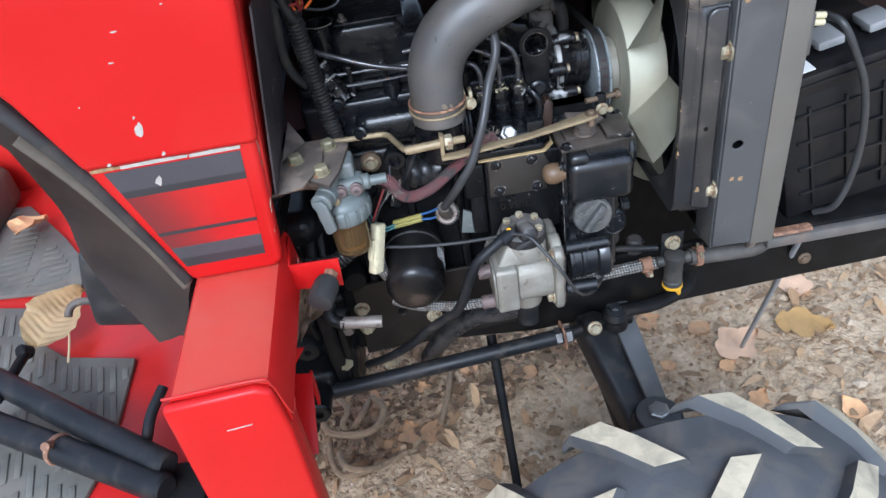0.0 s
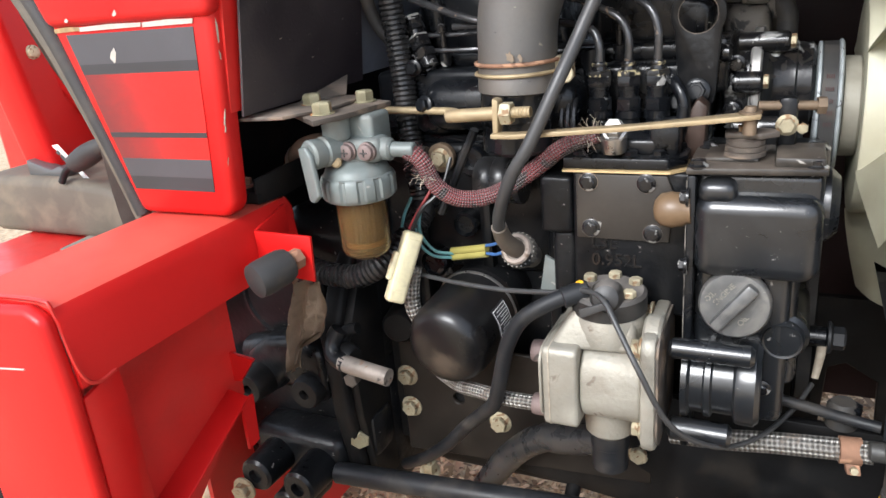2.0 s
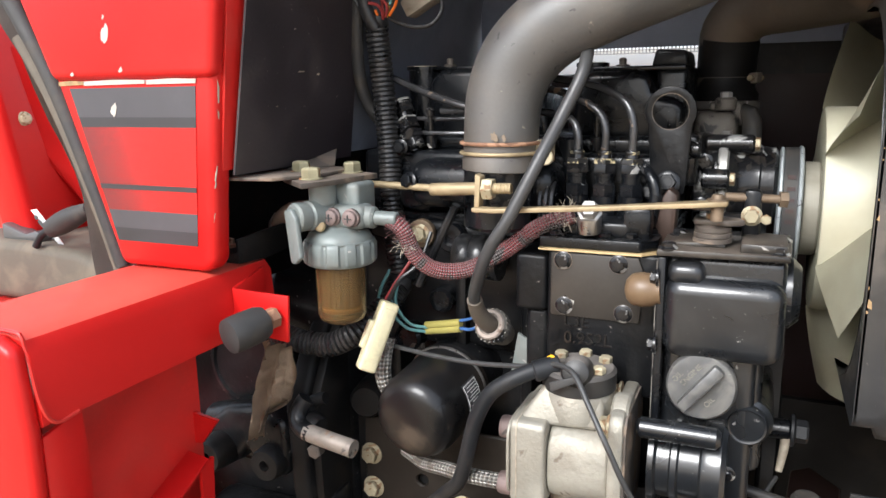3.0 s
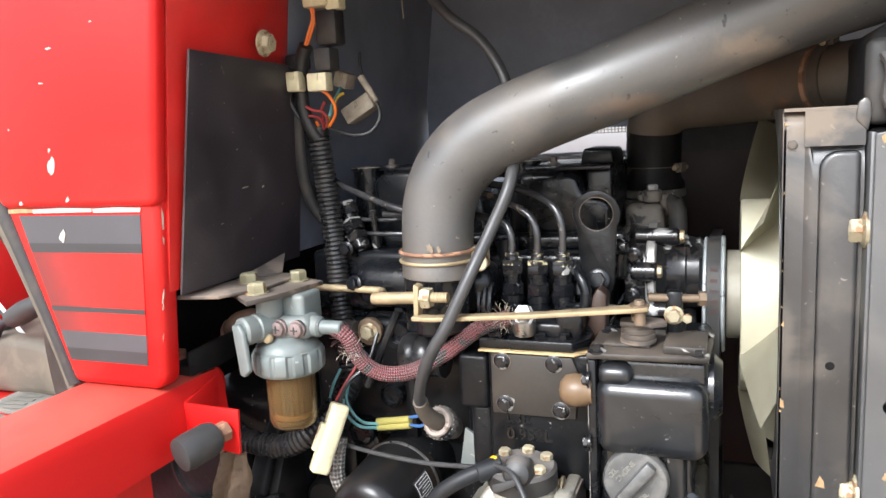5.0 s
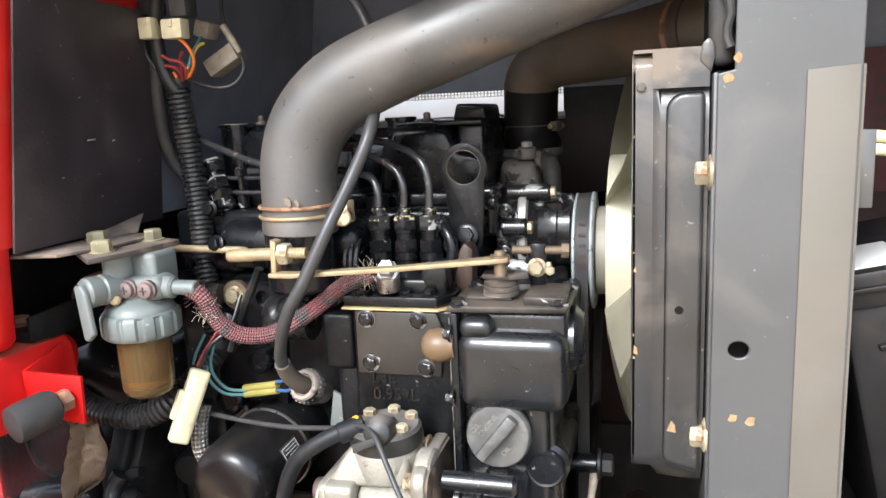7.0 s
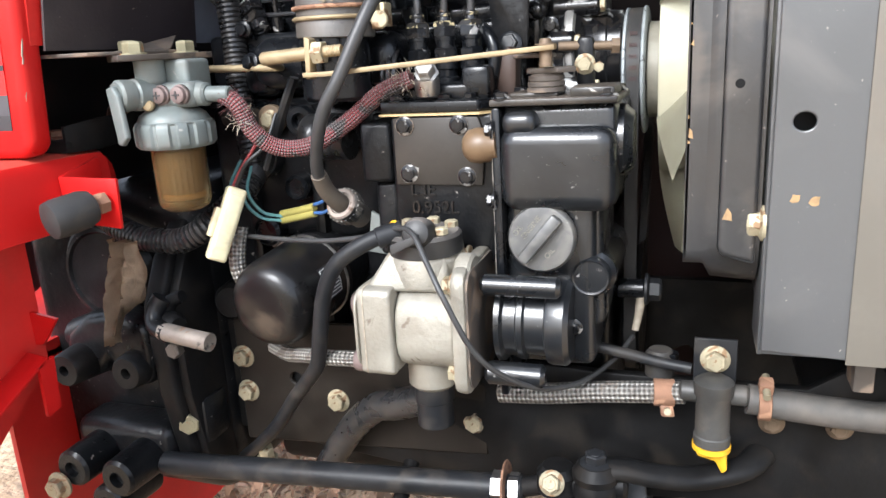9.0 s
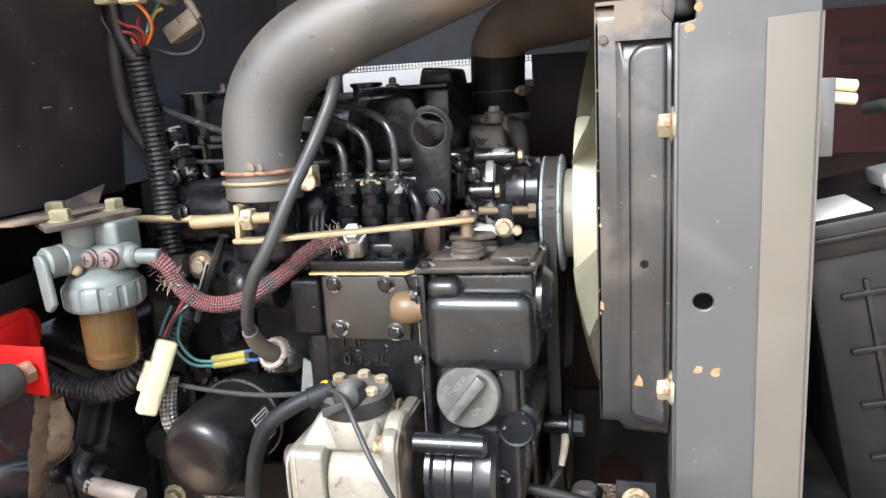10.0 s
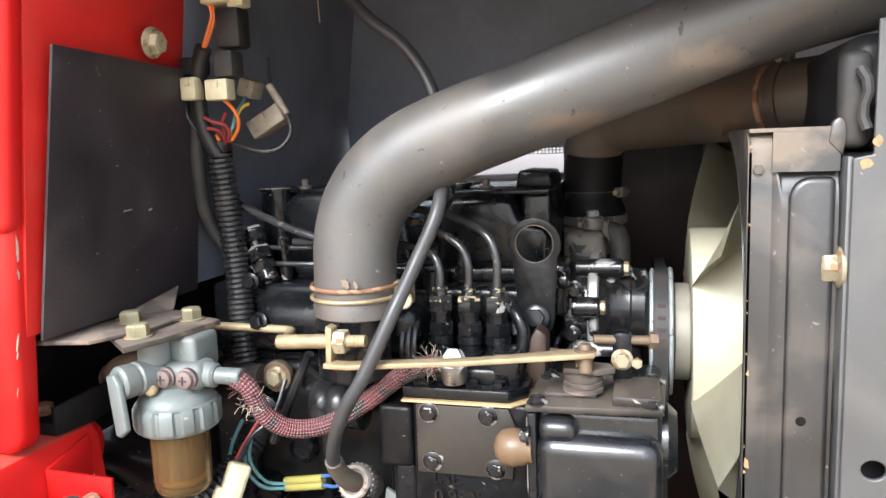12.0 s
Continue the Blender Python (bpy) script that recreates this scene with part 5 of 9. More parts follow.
def build_pump():
    ip = thing("injection_pump", (0.28, -0.29, 0.68), "black cast injection pump block with a bolted side plate", "injection pump")
    bm = B()
    box(bm, (0.243, -0.295, 0.640), (0.337, -0.20, 0.757), 0.003, 3)
    part("body", bm, black_cast, ip)
    bm = B()
    box(bm, (0.216, -0.296, 0.704), (0.2425, -0.21, 0.752), 0.004, 3)
    part("end_boss", bm, black_cast, ip)
    bm = B()
    box(bm, (0.222, -0.286, 0.64), (0.2425, -0.21, 0.7035), 0.005, 3)
    part("lower_boss", bm, black_cast, ip)
    bm = B()
    slab(bm, [(0.247, -0.295, 0.703), (0.318, -0.295, 0.703), (0.322, -0.295, 0.74), (0.316, -0.295, 0.7555), (0.247, -0.295, 0.7555)], NEAR, 0.004, 0.0012)
    part("side_plate", bm, plate_dust, ip, "brown-dusted side plate")
    for x, z in ((0.257, 0.7495), (0.301, 0.7495), (0.2585, 0.712), (0.306, 0.710)):
        bolt(ip, (x, -0.299, z), NEAR, 0.0055, flaked, True, 0.55)
        bm = B()
        tube(bm, [(x + 0.0074 * math.cos(a), -0.2996, z + 0.0074 * math.sin(a)) for a in [radians(24 * i) for i in range(16)]], 0.00035, 5, 0.003)
        part("worn_ring", bm, bracket_steel, ip, "bare worn ring under the bolt head")
    bm = B()
    slab(bm, [(0.2535, -0.2991, 0.7150), (0.2560, -0.2991, 0.7195), (0.2600, -0.2991, 0.7205), (0.2625, -0.2991, 0.7180), (0.2668, -0.2991, 0.7165), (0.2655, -0.2991, 0.7100), (0.2600, -0.2991, 0.7120)], NEAR, 0.0004)
    part("flaked_patch", bm, pale_flake, ip, "flaked bare patch")
    # raised casting marks
    letters(ip, "L3E", 0.0145, (0.2680, -0.2958, 0.6985), FWD, UP, NEAR, black_gloss, 0.0010, "casting_mark")
    letters(ip, "0.952L", 0.0145, (0.2775, -0.2958, 0.6840), FWD, UP, NEAR, black_gloss, 0.0010, "casting_mark")
    bm = B()
    slab(bm, [(0.2365, -0.300, 0.757), (0.318, -0.300, 0.757), (0.331, -0.285, 0.757), (0.331, -0.21, 0.757), (0.2365, -0.21, 0.757)], UP, 0.0016)
    part("gasket", bm, gasket_m, ip, "cream paper gasket edge")
    bm = B()
    slab(bm, [(0.2365, -0.297, 0.7588), (0.316, -0.297, 0.7588), (0.328, -0.283, 0.7588), (0.328, -0.21, 0.7588), (0.2365, -0.21, 0.7588)], UP, 0.009, 0.0015)
    box(bm, (0.242, -0.285, 0.766), (0.318, -0.215, 0.780), 0.004, 3)
    part("top_flange", bm, black, ip)
    for x, y in ((0.308, -0.288), (0.288, -0.29), (0.32, -0.262), (0.248, -0.291)):
        bolt(ip, (x, y, 0.7675), UP, 0.005, black, True, 0.7)
    for x in (0.255, 0.2777, 0.300):
        bm = B()
        p = (x, -0.25, 0.775)
        lathe(bm, p, UP, [(0.0105, 0), (0.0105, 0.008), (0.0088, 0.009), (0.0088, 0.014), (0.0102, 0.015), (0.0102, 0.021)], 20)
        lathe(bm, p, UP, [(0.0102, 0.0215), (0.0102, 0.030), (0.0085, 0.0315)], six=True)
        lathe(bm, p, UP, [(0.0078, 0.030), (0.0078, 0.037), (0.0085, 0.0375), (0.0085, 0.040)], 16)
        holder = part("delivery_valve", bm, black, ip)
        bm = B()
        lathe(bm, p, UP, [(0.0098, 0.0405), (0.0098, 0.0485), (0.0094, 0.049)], six=True)
        lathe(bm, p, UP, [(0.0058, 0.050), (0.0055, 0.0575), (0.0045, 0.059)], 14)
        nut = part("union_nut", bm, flaked, holder, "black union nut with brass-coloured chips")
        bm = B()
        lathe(bm, p, UP, [(0.0099, 0.0480), (0.0099, 0.0500), (0.0086, 0.0520), (0.0060, 0.0522)], six=True)
        lathe(bm, p, UP, [(0.0060, 0.0555), (0.0062, 0.0565), (0.0058, 0.058)], 14)
        part("chipped_edge", bm, chip_brass, holder, "yellow-chipped nut edge")
    # bleed screw with banjo
    bm = B()
    lathe(bm, (0.2755, -0.292, 0.772), (0, -0.12, 1), [(0.009, 0), (0.0098, 0.004), (0.0098, 0.012), (0.0065, 0.014), (0.0065, 0.019)], 20)
    part("banjo", bm, steel, ip, "grey plated banjo fitting")
    bm = B()
    lathe(bm, (0.2765, -0.2955, 0.788), (0.1, -1, 0.75), [(0.0098, -0.001), (0.0098, 0.001), (0.0076, 0.002), (0.0076, 0.008), (0.0064, 0.0095)], six=True)
    part("bleed_screw", bm, bright, ip, "bright hexagon bleed screw")
    bm = B()
    tube(bm, [(0.318, -0.262, 0.775), (0.322, -0.262, 0.80), (0.316, -0.258, 0.815), (0.306, -0.245, 0.822)], 0.005, 10)
    part("overflow_loop", bm, black, ip)
    bm = B()
    box(bm, (0.300, -0.285, 0.765), (0.322, -0.255, 0.792), 0.004)
    part("rack_cover", bm, black, ip)
    return ip


build_pump()

for pts in ([(0.300, -0.25, 0.833), (0.300, -0.25, 0.856), (0.293, -0.247, 0.872), (0.276, -0.240, 0.882), (0.250, -0.232, 0.889), (0.20, -0.225, 0.897)],
            [(0.2777, -0.25, 0.833), (0.2777, -0.25, 0.852), (0.270, -0.247, 0.866), (0.250, -0.242, 0.876), (0.222, -0.234, 0.884), (0.17, -0.225, 0.88)],
            [(0.255, -0.25, 0.833), (0.255, -0.25, 0.846), (0.249, -0.247, 0.858), (0.232, -0.242, 0.863), (0.20, -0.236, 0.866), (0.12, -0.225, 0.865)]):
    bm = B()
    tube(bm, pts, 0.0034, 10, 0.004)
    solo("injection_pipe", bm, steel_tube, "thin black steel injection pipe bent over the engine", "fuel pipe", "injection pipes")


def build_governor():
    g = thing("governor_housing", (0.38, -0.31, 0.55), "glossy black governor and gear housing with a bolted lid", "governor housing")
    bm = B()
    box(bm, (0.338, -0.314, 0.690), (0.420, -0.20, 0.764), 0.006, 4)
    box(bm, (0.3385, -0.331, 0.689), (0.4207, -0.25, 0.7500), 0.0125, 7)
    box(bm, (0.341, -0.329, 0.744), (0.366, -0.28, 0.7605), 0.007, 4)
    box(bm, (0.348, -0.322, 0.694), (0.364, -0.29, 0.702), 0.004, 3)
    rod(bm, (0.395, -0.285, 0.735), (0.430, -0.285, 0.735), 0.026, 24, 0.006)
    part("upper_case", bm, black_case, g)
    bm = B()
    box(bm, (0.338, -0.312, 0.565), (0.405, -0.20, 0.700), 0.008, 4)
    part("lower_case", bm, black_case, g)
    bm = B()
    rod(bm, (0.402, -0.20, 0.637), (0.402, -0.306, 0.637), 0.0175, 28, 0.004)
    part("plug_boss", bm, black_case, g)
    for z0, z1, x1 in ((0.640, 0.700, 0.410), (0.595, 0.645, 0.412)):
        bm = B()
        box(bm, (0.385, -0.3045, z0), (x1, -0.22, z1), 0.008, 4)
        part("case_rib", bm, black_case, g)
    bm = B()
    slab(bm, [(0.333, -0.323, 0.540), (0.333, -0.323, 0.763), (0.333, -0.25, 0.763), (0.333, -0.25, 0.540)], FWD, 0.006, 0.0015)
    part("joint_flange", bm, black, g)
    bm = B()
    tube(bm, [(0.3330, -0.3232, 0.545), (0.3328, -0.3233, 0.60), (0.3330, -0.3232, 0.66), (0.3329, -0.3233, 0.72), (0.3330, -0.3232, 0.760)], 0.00042, 6, 0.004, wobble=lambda q: 1.0 + 0.6 * math.sin(q * 900) * math.sin(q * 370))
    part("worn_edge", bm, pale_cast, g, "bright chipped flange edge")
    # pump drive: a short drum with ribs, below the filler
    bm = B()
    lathe(bm, (0.335, -0.315, 0.6025), FWD, [(0.033, 0), (0.033, 0.004), (0.0285, 0.006), (0.0285, 0.015), (0.0310, 0.0165), (0.0310, 0.0205), (0.0275, 0.022), (0.0275, 0.036), (0.0325, 0.038), (0.0335, 0.041), (0.0335, 0.051), (0.030, 0.0545)], 44)
    rod(bm, (0.326, -0.342, 0.6375), (0.385, -0.342, 0.6375), 0.0080, 18, 0.003)
    rod(bm, (0.326, -0.338, 0.566), (0.372, -0.338, 0.566), 0.009, 18, 0.003)
    part("drive_drum", bm, black_case, g, "glossy black pump drive drum")
    bm = B()
    slab(bm, [(0.332, -0.325, 0.764), (0.421, -0.320, 0.764), (0.4235, -0.25, 0.764), (0.332, -0.25, 0.764)], UP, 0.005, 0.0015)
    box(bm, (0.388, -0.317, 0.768), (0.419, -0.27, 0.7755), 0.002)
    box(bm, (0.342, -0.305, 0.768), (0.378, -0.27, 0.772), 0.002)
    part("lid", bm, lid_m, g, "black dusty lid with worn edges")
    for x, y in ((0.3395, -0.318), (0.414, -0.313), (0.341, -0.262), (0.416, -0.262)):
        bolt(g, (x, y, 0.769), UP, 0.0052, flaked, True, 0.7)
    bm = B()
    lathe(bm, (0.4015, -0.306, 0.637), NEAR, [(0.0150, 0), (0.0150, 0.005), (0.0135, 0.007), (0.0122, 0.0065), (0.0122, 0.0055)], 32)
    part("drain_plug", bm, black_case, g)
    for p, w, s in (((0.334, -0.325, 0.748), (-1, 0, 0), 0.005), ((0.334, -0.325, 0.697), (-1, 0, 0), 0.005), ((0.39, -0.315, 0.598), NEAR, 0.0045)):
        bolt(g, p, w, s, flaked, True, 0.8)
    # speed lever on top
    bm = B()
    lathe(bm, (0.368, -0.295, 0.772), UP, [(0.014, 0), (0.014, 0.003), (0.012, 0.0035), (0.0135, 0.004), (0.0135, 0.007), (0.0115, 0.0075), (0.013, 0.008), (0.013, 0.011), (0.010, 0.013)], 22)
    part("lever_spring", bm, bracket_steel, g)
    bm = B()
    slab(bm, [(0.355, -0.303, 0.785), (0.378, -0.306, 0.785), (0.390, -0.298, 0.785), (0.386, -0.287, 0.785), (0.368, -0.283, 0.785), (0.354, -0.29, 0.785)], UP, 0.004, 0.001)
    part("speed_lever", bm, bracket_steel, g, "dusty rust-tinged speed lever")
    bolt(g, (0.368, -0.296, 0.789), UP, 0.0058, zinc, False, 0.7)
    # stop screws
    bm = B()
    slab(bm, [(0.387, -0.268, 0.770), (0.400, -0.268, 0.770), (0.400, -0.268, 0.809), (0.387, -0.268, 0.809)], NEAR, 0.011, 0.004)
    part("stop_bracket", bm, black_cast, g)
    bm = B()
    rod(bm, (0.374, -0.278, 0.803), (0.415, -0.270, 0.8015), 0.0034, 10)
    rod(bm, (0.4115, -0.270, 0.8015), (0.417, -0.269, 0.8013), 0.0062, 6)
    part("stop_screw", bm, thread_m, g)
    bolt(g, (0.3935, -0.279, 0.7895), NEAR, 0.0055, zinc, True)
    bolt(g, (0.4035, -0.277, 0.787), NEAR, 0.004, zinc, False)
    bm = B()
    slab(bm, [(0.345, -0.288, 0.796), (0.376, -0.298, 0.796), (0.376, -0.31, 0.796), (0.345, -0.302, 0.796)], UP, 0.003, 0.001)
    part("lever_arm", bm, bracket_steel, g)
    return g


build_governor()


def build_knob():
    bm = B()
    lathe(bm, (0.336, -0.318, 0.737), (-1, 0.0, -0.06), [(0.0105, 0), (0.0105, 0.003), (0.0122, 0.006), (0.0132, 0.014), (0.0118, 0.021), (0.0075, 0.025), (0.003, 0.0262)], 24)
    return solo("stop_solenoid_cap", bm, tan_plastic, "smooth tan rounded cap on the black governor housing", "cap")


build_knob()


def build_oil_cap():
    c = Vector((0.3685, -0.313, 0.668))
    w = Vector((0, -1, 0.12)).normalized()
    cap = thing("oil_filler_cap", c, "round grey oil filler cap with grip bar and worn lettering", "filler cap")
    bm = B()
    lathe(bm, c, w, [(0.0215, -0.006), (0.0215, 0.004), (0.0240, 0.0045), (0.0248, 0.008), (0.0248, 0.014), (0.0232, 0.0165), (0.020, 0.017)], 40)
    disc = part("cap", bm, alloy_cap, cap)
    # grip leans to the upper front
    g = Vector((0.62, 0, 0.78))
    g = (g - w * g.dot(w)).normalized()
    s = w.cross(g).normalized()
    o = c + w * 0.016
    bm = B()
    slab(bm, [o - g * 0.0205 - s * 0.0042, o + g * 0.0205 - s * 0.0048, o + g * 0.0205 + s * 0.0048, o - g * 0.0205 + s * 0.0042], w, 0.010, 0.0022, 2)
    part("grip", bm, alloy_cap, cap)
    for word, off, along in (("ENGINE", 0.0105, 0.002), ("OIL", 0.0165, -0.006), ("OIL", -0.0115, -0.004)):
        up = w.cross(g).normalized()
        letters(cap, word, 0.0056, o + up * off + g * along + w * 0.0012, g, up, w, cap_print)
    return cap


build_oil_cap()


def build_hydraulic_pump():
    h = thing("hydraulic_pump", (0.28, -0.33, 0.555), "raw cast aluminium hydraulic pump with a black bolted top cap", "hydraulic pump")
    def loop(x, y0, y1, z0, z1, r):
        pts = []
        for cy, cz, a0 in ((y1 - r, z1 - r, 0), (y0 + r, z1 - r, 90), (y0 + r, z0 + r, 180), (y1 - r, z0 + r, 270)):
            for k in range(5):
                a = radians(a0 + k * 22.5)
                pts.append((x, cy + r * math.cos(a), cz + r * math.sin(a)))
        return pts
    bm = B()
    slab(bm, loop(0.235, -0.367, -0.285, 0.568, 0.637, 0.006), FWD, 0.0275, 0.0028, 3)
    part("end_cover", bm, alloy, h)
    bm = B()
    slab(bm, loop(0.2630, -0.363, -0.285, 0.570, 0.634, 0.024), FWD, 0.0465, 0.003, 3)
    rod(bm, (0.278, -0.325, 0.545), (0.278, -0.325, 0.585), 0.020, 24, 0.004)
    slab(bm, [(0.2375, -0.358, 0.632), (0.2560, -0.346, 0.662), (0.300, -0.346, 0.662), (0.306, -0.352, 0.632)], (0, 1, 0), 0.05, 0.004, 3)
    part("body", bm, alloy, h)
    bm = B()
    slab(bm, loop(0.3095, -0.368, -0.285, 0.556, 0.654, 0.013), FWD, 0.011, 0.003, 2)
    rod(bm, (0.3085, -0.340, 0.640), (0.3215, -0.340, 0.640), 0.02, 20, 0.002)
    part("mounting_flange", bm, alloy, h)
    bm = B()
    slab(bm, loop(0.3206, -0.3655, -0.285, 0.560, 0.651, 0.013), FWD, 0.0016)
    part("flange_gasket", bm, bracket_steel, h)
    bm = B()
    lathe(bm, (0.279, -0.328, 0.636), (0, -0.03, 1), [(0.0275, 0), (0.0275, 0.020), (0.0262, 0.022)], 36)
    part("valve_block", bm, alloy, h)
    bm = B()
    lathe(bm, (0.279, -0.328, 0.6585), (0, -0.03, 1), [(0.0285, 0), (0.0285, 0.013), (0.026, 0.0155)], 36)
    lathe(bm, (0.279, -0.334, 0.672), (0, -0.03, 1), [(0.012, 0), (0.011, 0.006), (0.008, 0.009), (0.006, 0.0075)], 20)
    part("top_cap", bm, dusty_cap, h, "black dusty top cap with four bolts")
    bm = B()
    lathe(bm, (0.2815, -0.346, 0.6755), (0.1, -1, 0.30), [(0.0125, -0.006), (0.0120, 0.006), (0.0095, 0.011), (0.0050, 0.013)], 22)
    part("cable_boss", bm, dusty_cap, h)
    for a in (35, 145, 215, 325, 90):
        p = Vector((0.279 + 0.0215 * math.cos(radians(a)), -0.328 + 0.0215 * math.sin(radians(a)), 0.6745))
        bolt(h, p, (0, -0.03, 1), 0.0052, zinc, False, 0.9)
    for y, z in ((-0.330, 0.613), (-0.335, 0.5655)):
        bm = B()
        lathe(bm, (0.237, y, z), (-1, 0, 0), [(0.0095, 0), (0.0095, 0.018), (0.0088, 0.0205), (0.006, 0.021)], 22)
        part("port_union", bm, union_pink, h, "dull pinkish-grey port union")
    bm = B()
    slab(bm, loop(0.2400, -0.3676, -0.29, 0.5676, 0.6374, 0.006), FWD, 0.0010)
    part("parting_line", bm, grubby, h, "yellowed parting line")
    bm = B()
    slab(bm, [(0.2655, -0.3635, 0.6635), (0.2860, -0.3635, 0.6735), (0.2850, -0.3635, 0.6785), (0.2645, -0.3635, 0.6705)], (0, 1, 0), 0.0018, 0.0005)
    slab(bm, [(0.2840, -0.3620, 0.6725), (0.2860, -0.3620, 0.6725), (0.2860, -0.3620, 0.6785), (0.2840, -0.3620, 0.6785)], (0, 1, 0), 0.014, 0.0005)
    part("retaining_strap", bm, cable_grey, h, "flat dark retaining strap")
    bm = B()
    lathe(bm, (0.2600, -0.3425, 0.6800), (-0.3, -0.6, 0.7), [(0.0045, -0.003), (0.0045, 0.0015), (0.003, 0.0025)], 12)
    part("paint_mark", bm, yellow_tap, h, "dab of yellow marking paint")
    for p in ((0.3085, -0.355, 0.640), (0.3085, -0.352, 0.570)):
        bolt(h, p, (-1, 0, 0), 0.0068, zinc, True)
    bolt(h, (0.3085, -0.312, 0.650), (-1, 0, 0), 0.0062, zinc, True)
    bm = B()
    slab(bm, loop(0.2348, -0.3675, -0.29, 0.5715, 0.6345, 0.014), (-1, 0, 0), 0.0025, 0.001)
    part("end_rim", bm, alloy, h)
    return h


build_hydraulic_pump()


def build_oil_filter():
    a, b2 = Vector((0.1385, -0.252, 0.610)), Vector((0.1335, -0.336, 0.602))
    w = b2 - a
    L = w.length
    f = thing("oil_filter", a, "black spin-on oil filter with a dusty dome and printed label", "oil filter")
    bm = B()
    lathe(bm, a, w, [(0.036, 0), (0.0405, 0.002), (0.0405, 0.008), (0.0395, 0.010), (0.0393, L - 0.022), (0.0380, L - 0.013), (0.0345, L - 0.006), (0.028, L - 0.002), (0.020, L - 0.0005), (0.010, L)], 48)
    can = part("canister", bm, black_gloss, f)
    bm = B()
    lathe(bm, a + w.normalized() * 0.0085, w, [(0.041, 0), (0.0416, 0.001), (0.041, 0.0022)], 40)
    part("seam_ring", bm, steel, f, "bright seam ring")
    bm = B()
    lathe(bm, a - w.normalized() * 0.045, w, [(0.036, 0), (0.038, 0.004), (0.038, 0.040), (0.035, 0.0445)], 36)
    part("mount", bm, black_cast, f)
    u, v, ww = axes(w)
    # label patch wrapped on the side that faces the pump
    bm = B()
    side = Vector((0.9, 0.0, 0.22))
    side = (side - ww * side.dot(ww)).normalized()
    tang = ww.cross(side)
    pts = []
    rows = []
    for i in range(7):
        ang = radians(-22 + 44 * i / 6)
        d = side * math.cos(ang) + tang * math.sin(ang)
        rows.append((bm.verts.new(a + ww * 0.020 + d * 0.0399), bm.verts.new(a + ww * 0.046 + d * 0.0399)))
    for p, q in zip(rows, rows[1:]):
        bm.faces.new((p[0], p[1], q[1], q[0]))
    bmesh.ops.solidify(bm, geom=bm.faces[:], thickness=0.0004)
    part("label", bm, stripe_light, f, "dark printed label")
    def strip(name, lo, hi, a0, a1):
        d = side * math.cos(radians(a0)) + tang * math.sin(radians(a0))
        e = side * math.cos(radians(a1)) + tang * math.sin(radians(a1))
        bm = B()
        slab(bm, [a + ww * lo + d * 0.0403, a + ww * hi + d * 0.0403, a + ww * hi + e * 0.0403, a + ww * lo + e * 0.0403], d, 0.0003)
        part(name, bm, paper, f)

    for lo, hi, a0, a1 in ((0.0215, 0.0445, -19, -18), (0.0215, 0.0445, 18, 19), (0.0215, 0.0221, -19, -6), (0.0215, 0.0221, -6, 6), (0.0215, 0.0221, 6, 19), (0.0439, 0.0445, -19, -6), (0.0439, 0.0445, -6, 6), (0.0439, 0.0445, 6, 19)):
        strip("label_border", lo, hi, a0, a1)
    for k in range(8):
        strip("print_line", 0.0238, 0.0425 - 0.005 * (k * 7 % 3) / 2, -14 + 4.0 * k, -13.0 + 4.0 * k)
    return f


build_oil_filter()


def build_lifting_eye():
    e = thing("lifting_eye", (0.327, -0.20, 0.80), "black steel lifting eye plate bolted to the cylinder head", "lifting eye")
    out = []
    for k in range(15):
        a = radians(-32 + k * (244 / 14))
        out.append((0.3265 + 0.0205 * math.cos(a), 0.8645 + 0.0205 * math.sin(a)))
    out += [(0.313, 0.806), (0.315, 0.797), (0.327, 0.793), (0.339, 0.797), (0.341, 0.806)]
    def y_of(z):
        return -0.2275 - (z - 0.806) * 0.05
    bm = B()
    slab(bm, [(x, y_of(z), z) for x, z in out], (0, -1, -0.05), 0.0035, 0.0009, 2, holes=[[(0.3265 + 0.0145 * math.cos(2 * math.pi * i / 22), y_of(0.8645 + 0.0145 * math.sin(2 * math.pi * i / 22)), 0.8645 + 0.0145 * math.sin(2 * math.pi * i / 22)) for i in range(22)]])
    part("plate", bm, black_cast, e)
    bm = B()
    cz = 0.8645
    tube(bm, [(0.3265 + 0.0146 * math.cos(a), y_of(cz + 0.0146 * math.sin(a)) - 0.0034, cz + 0.0146 * math.sin(a)) for a in [2 * math.pi * i / 24 for i in range(25)]], 0.0004, 6, 0.004)
    part("worn_edge", bm, bracket_steel, e, "bright worn edge of the hole")
    bolt(e, (0.327, -0.2335, 0.8065), (0, -1, 0.2), 0.0075, black, True, 0.6)
    bolt(e, (0.313, -0.240, 0.799), (0, -1, 0.2), 0.0055, black, True, 0.6)
    return e


build_lifting_eye()


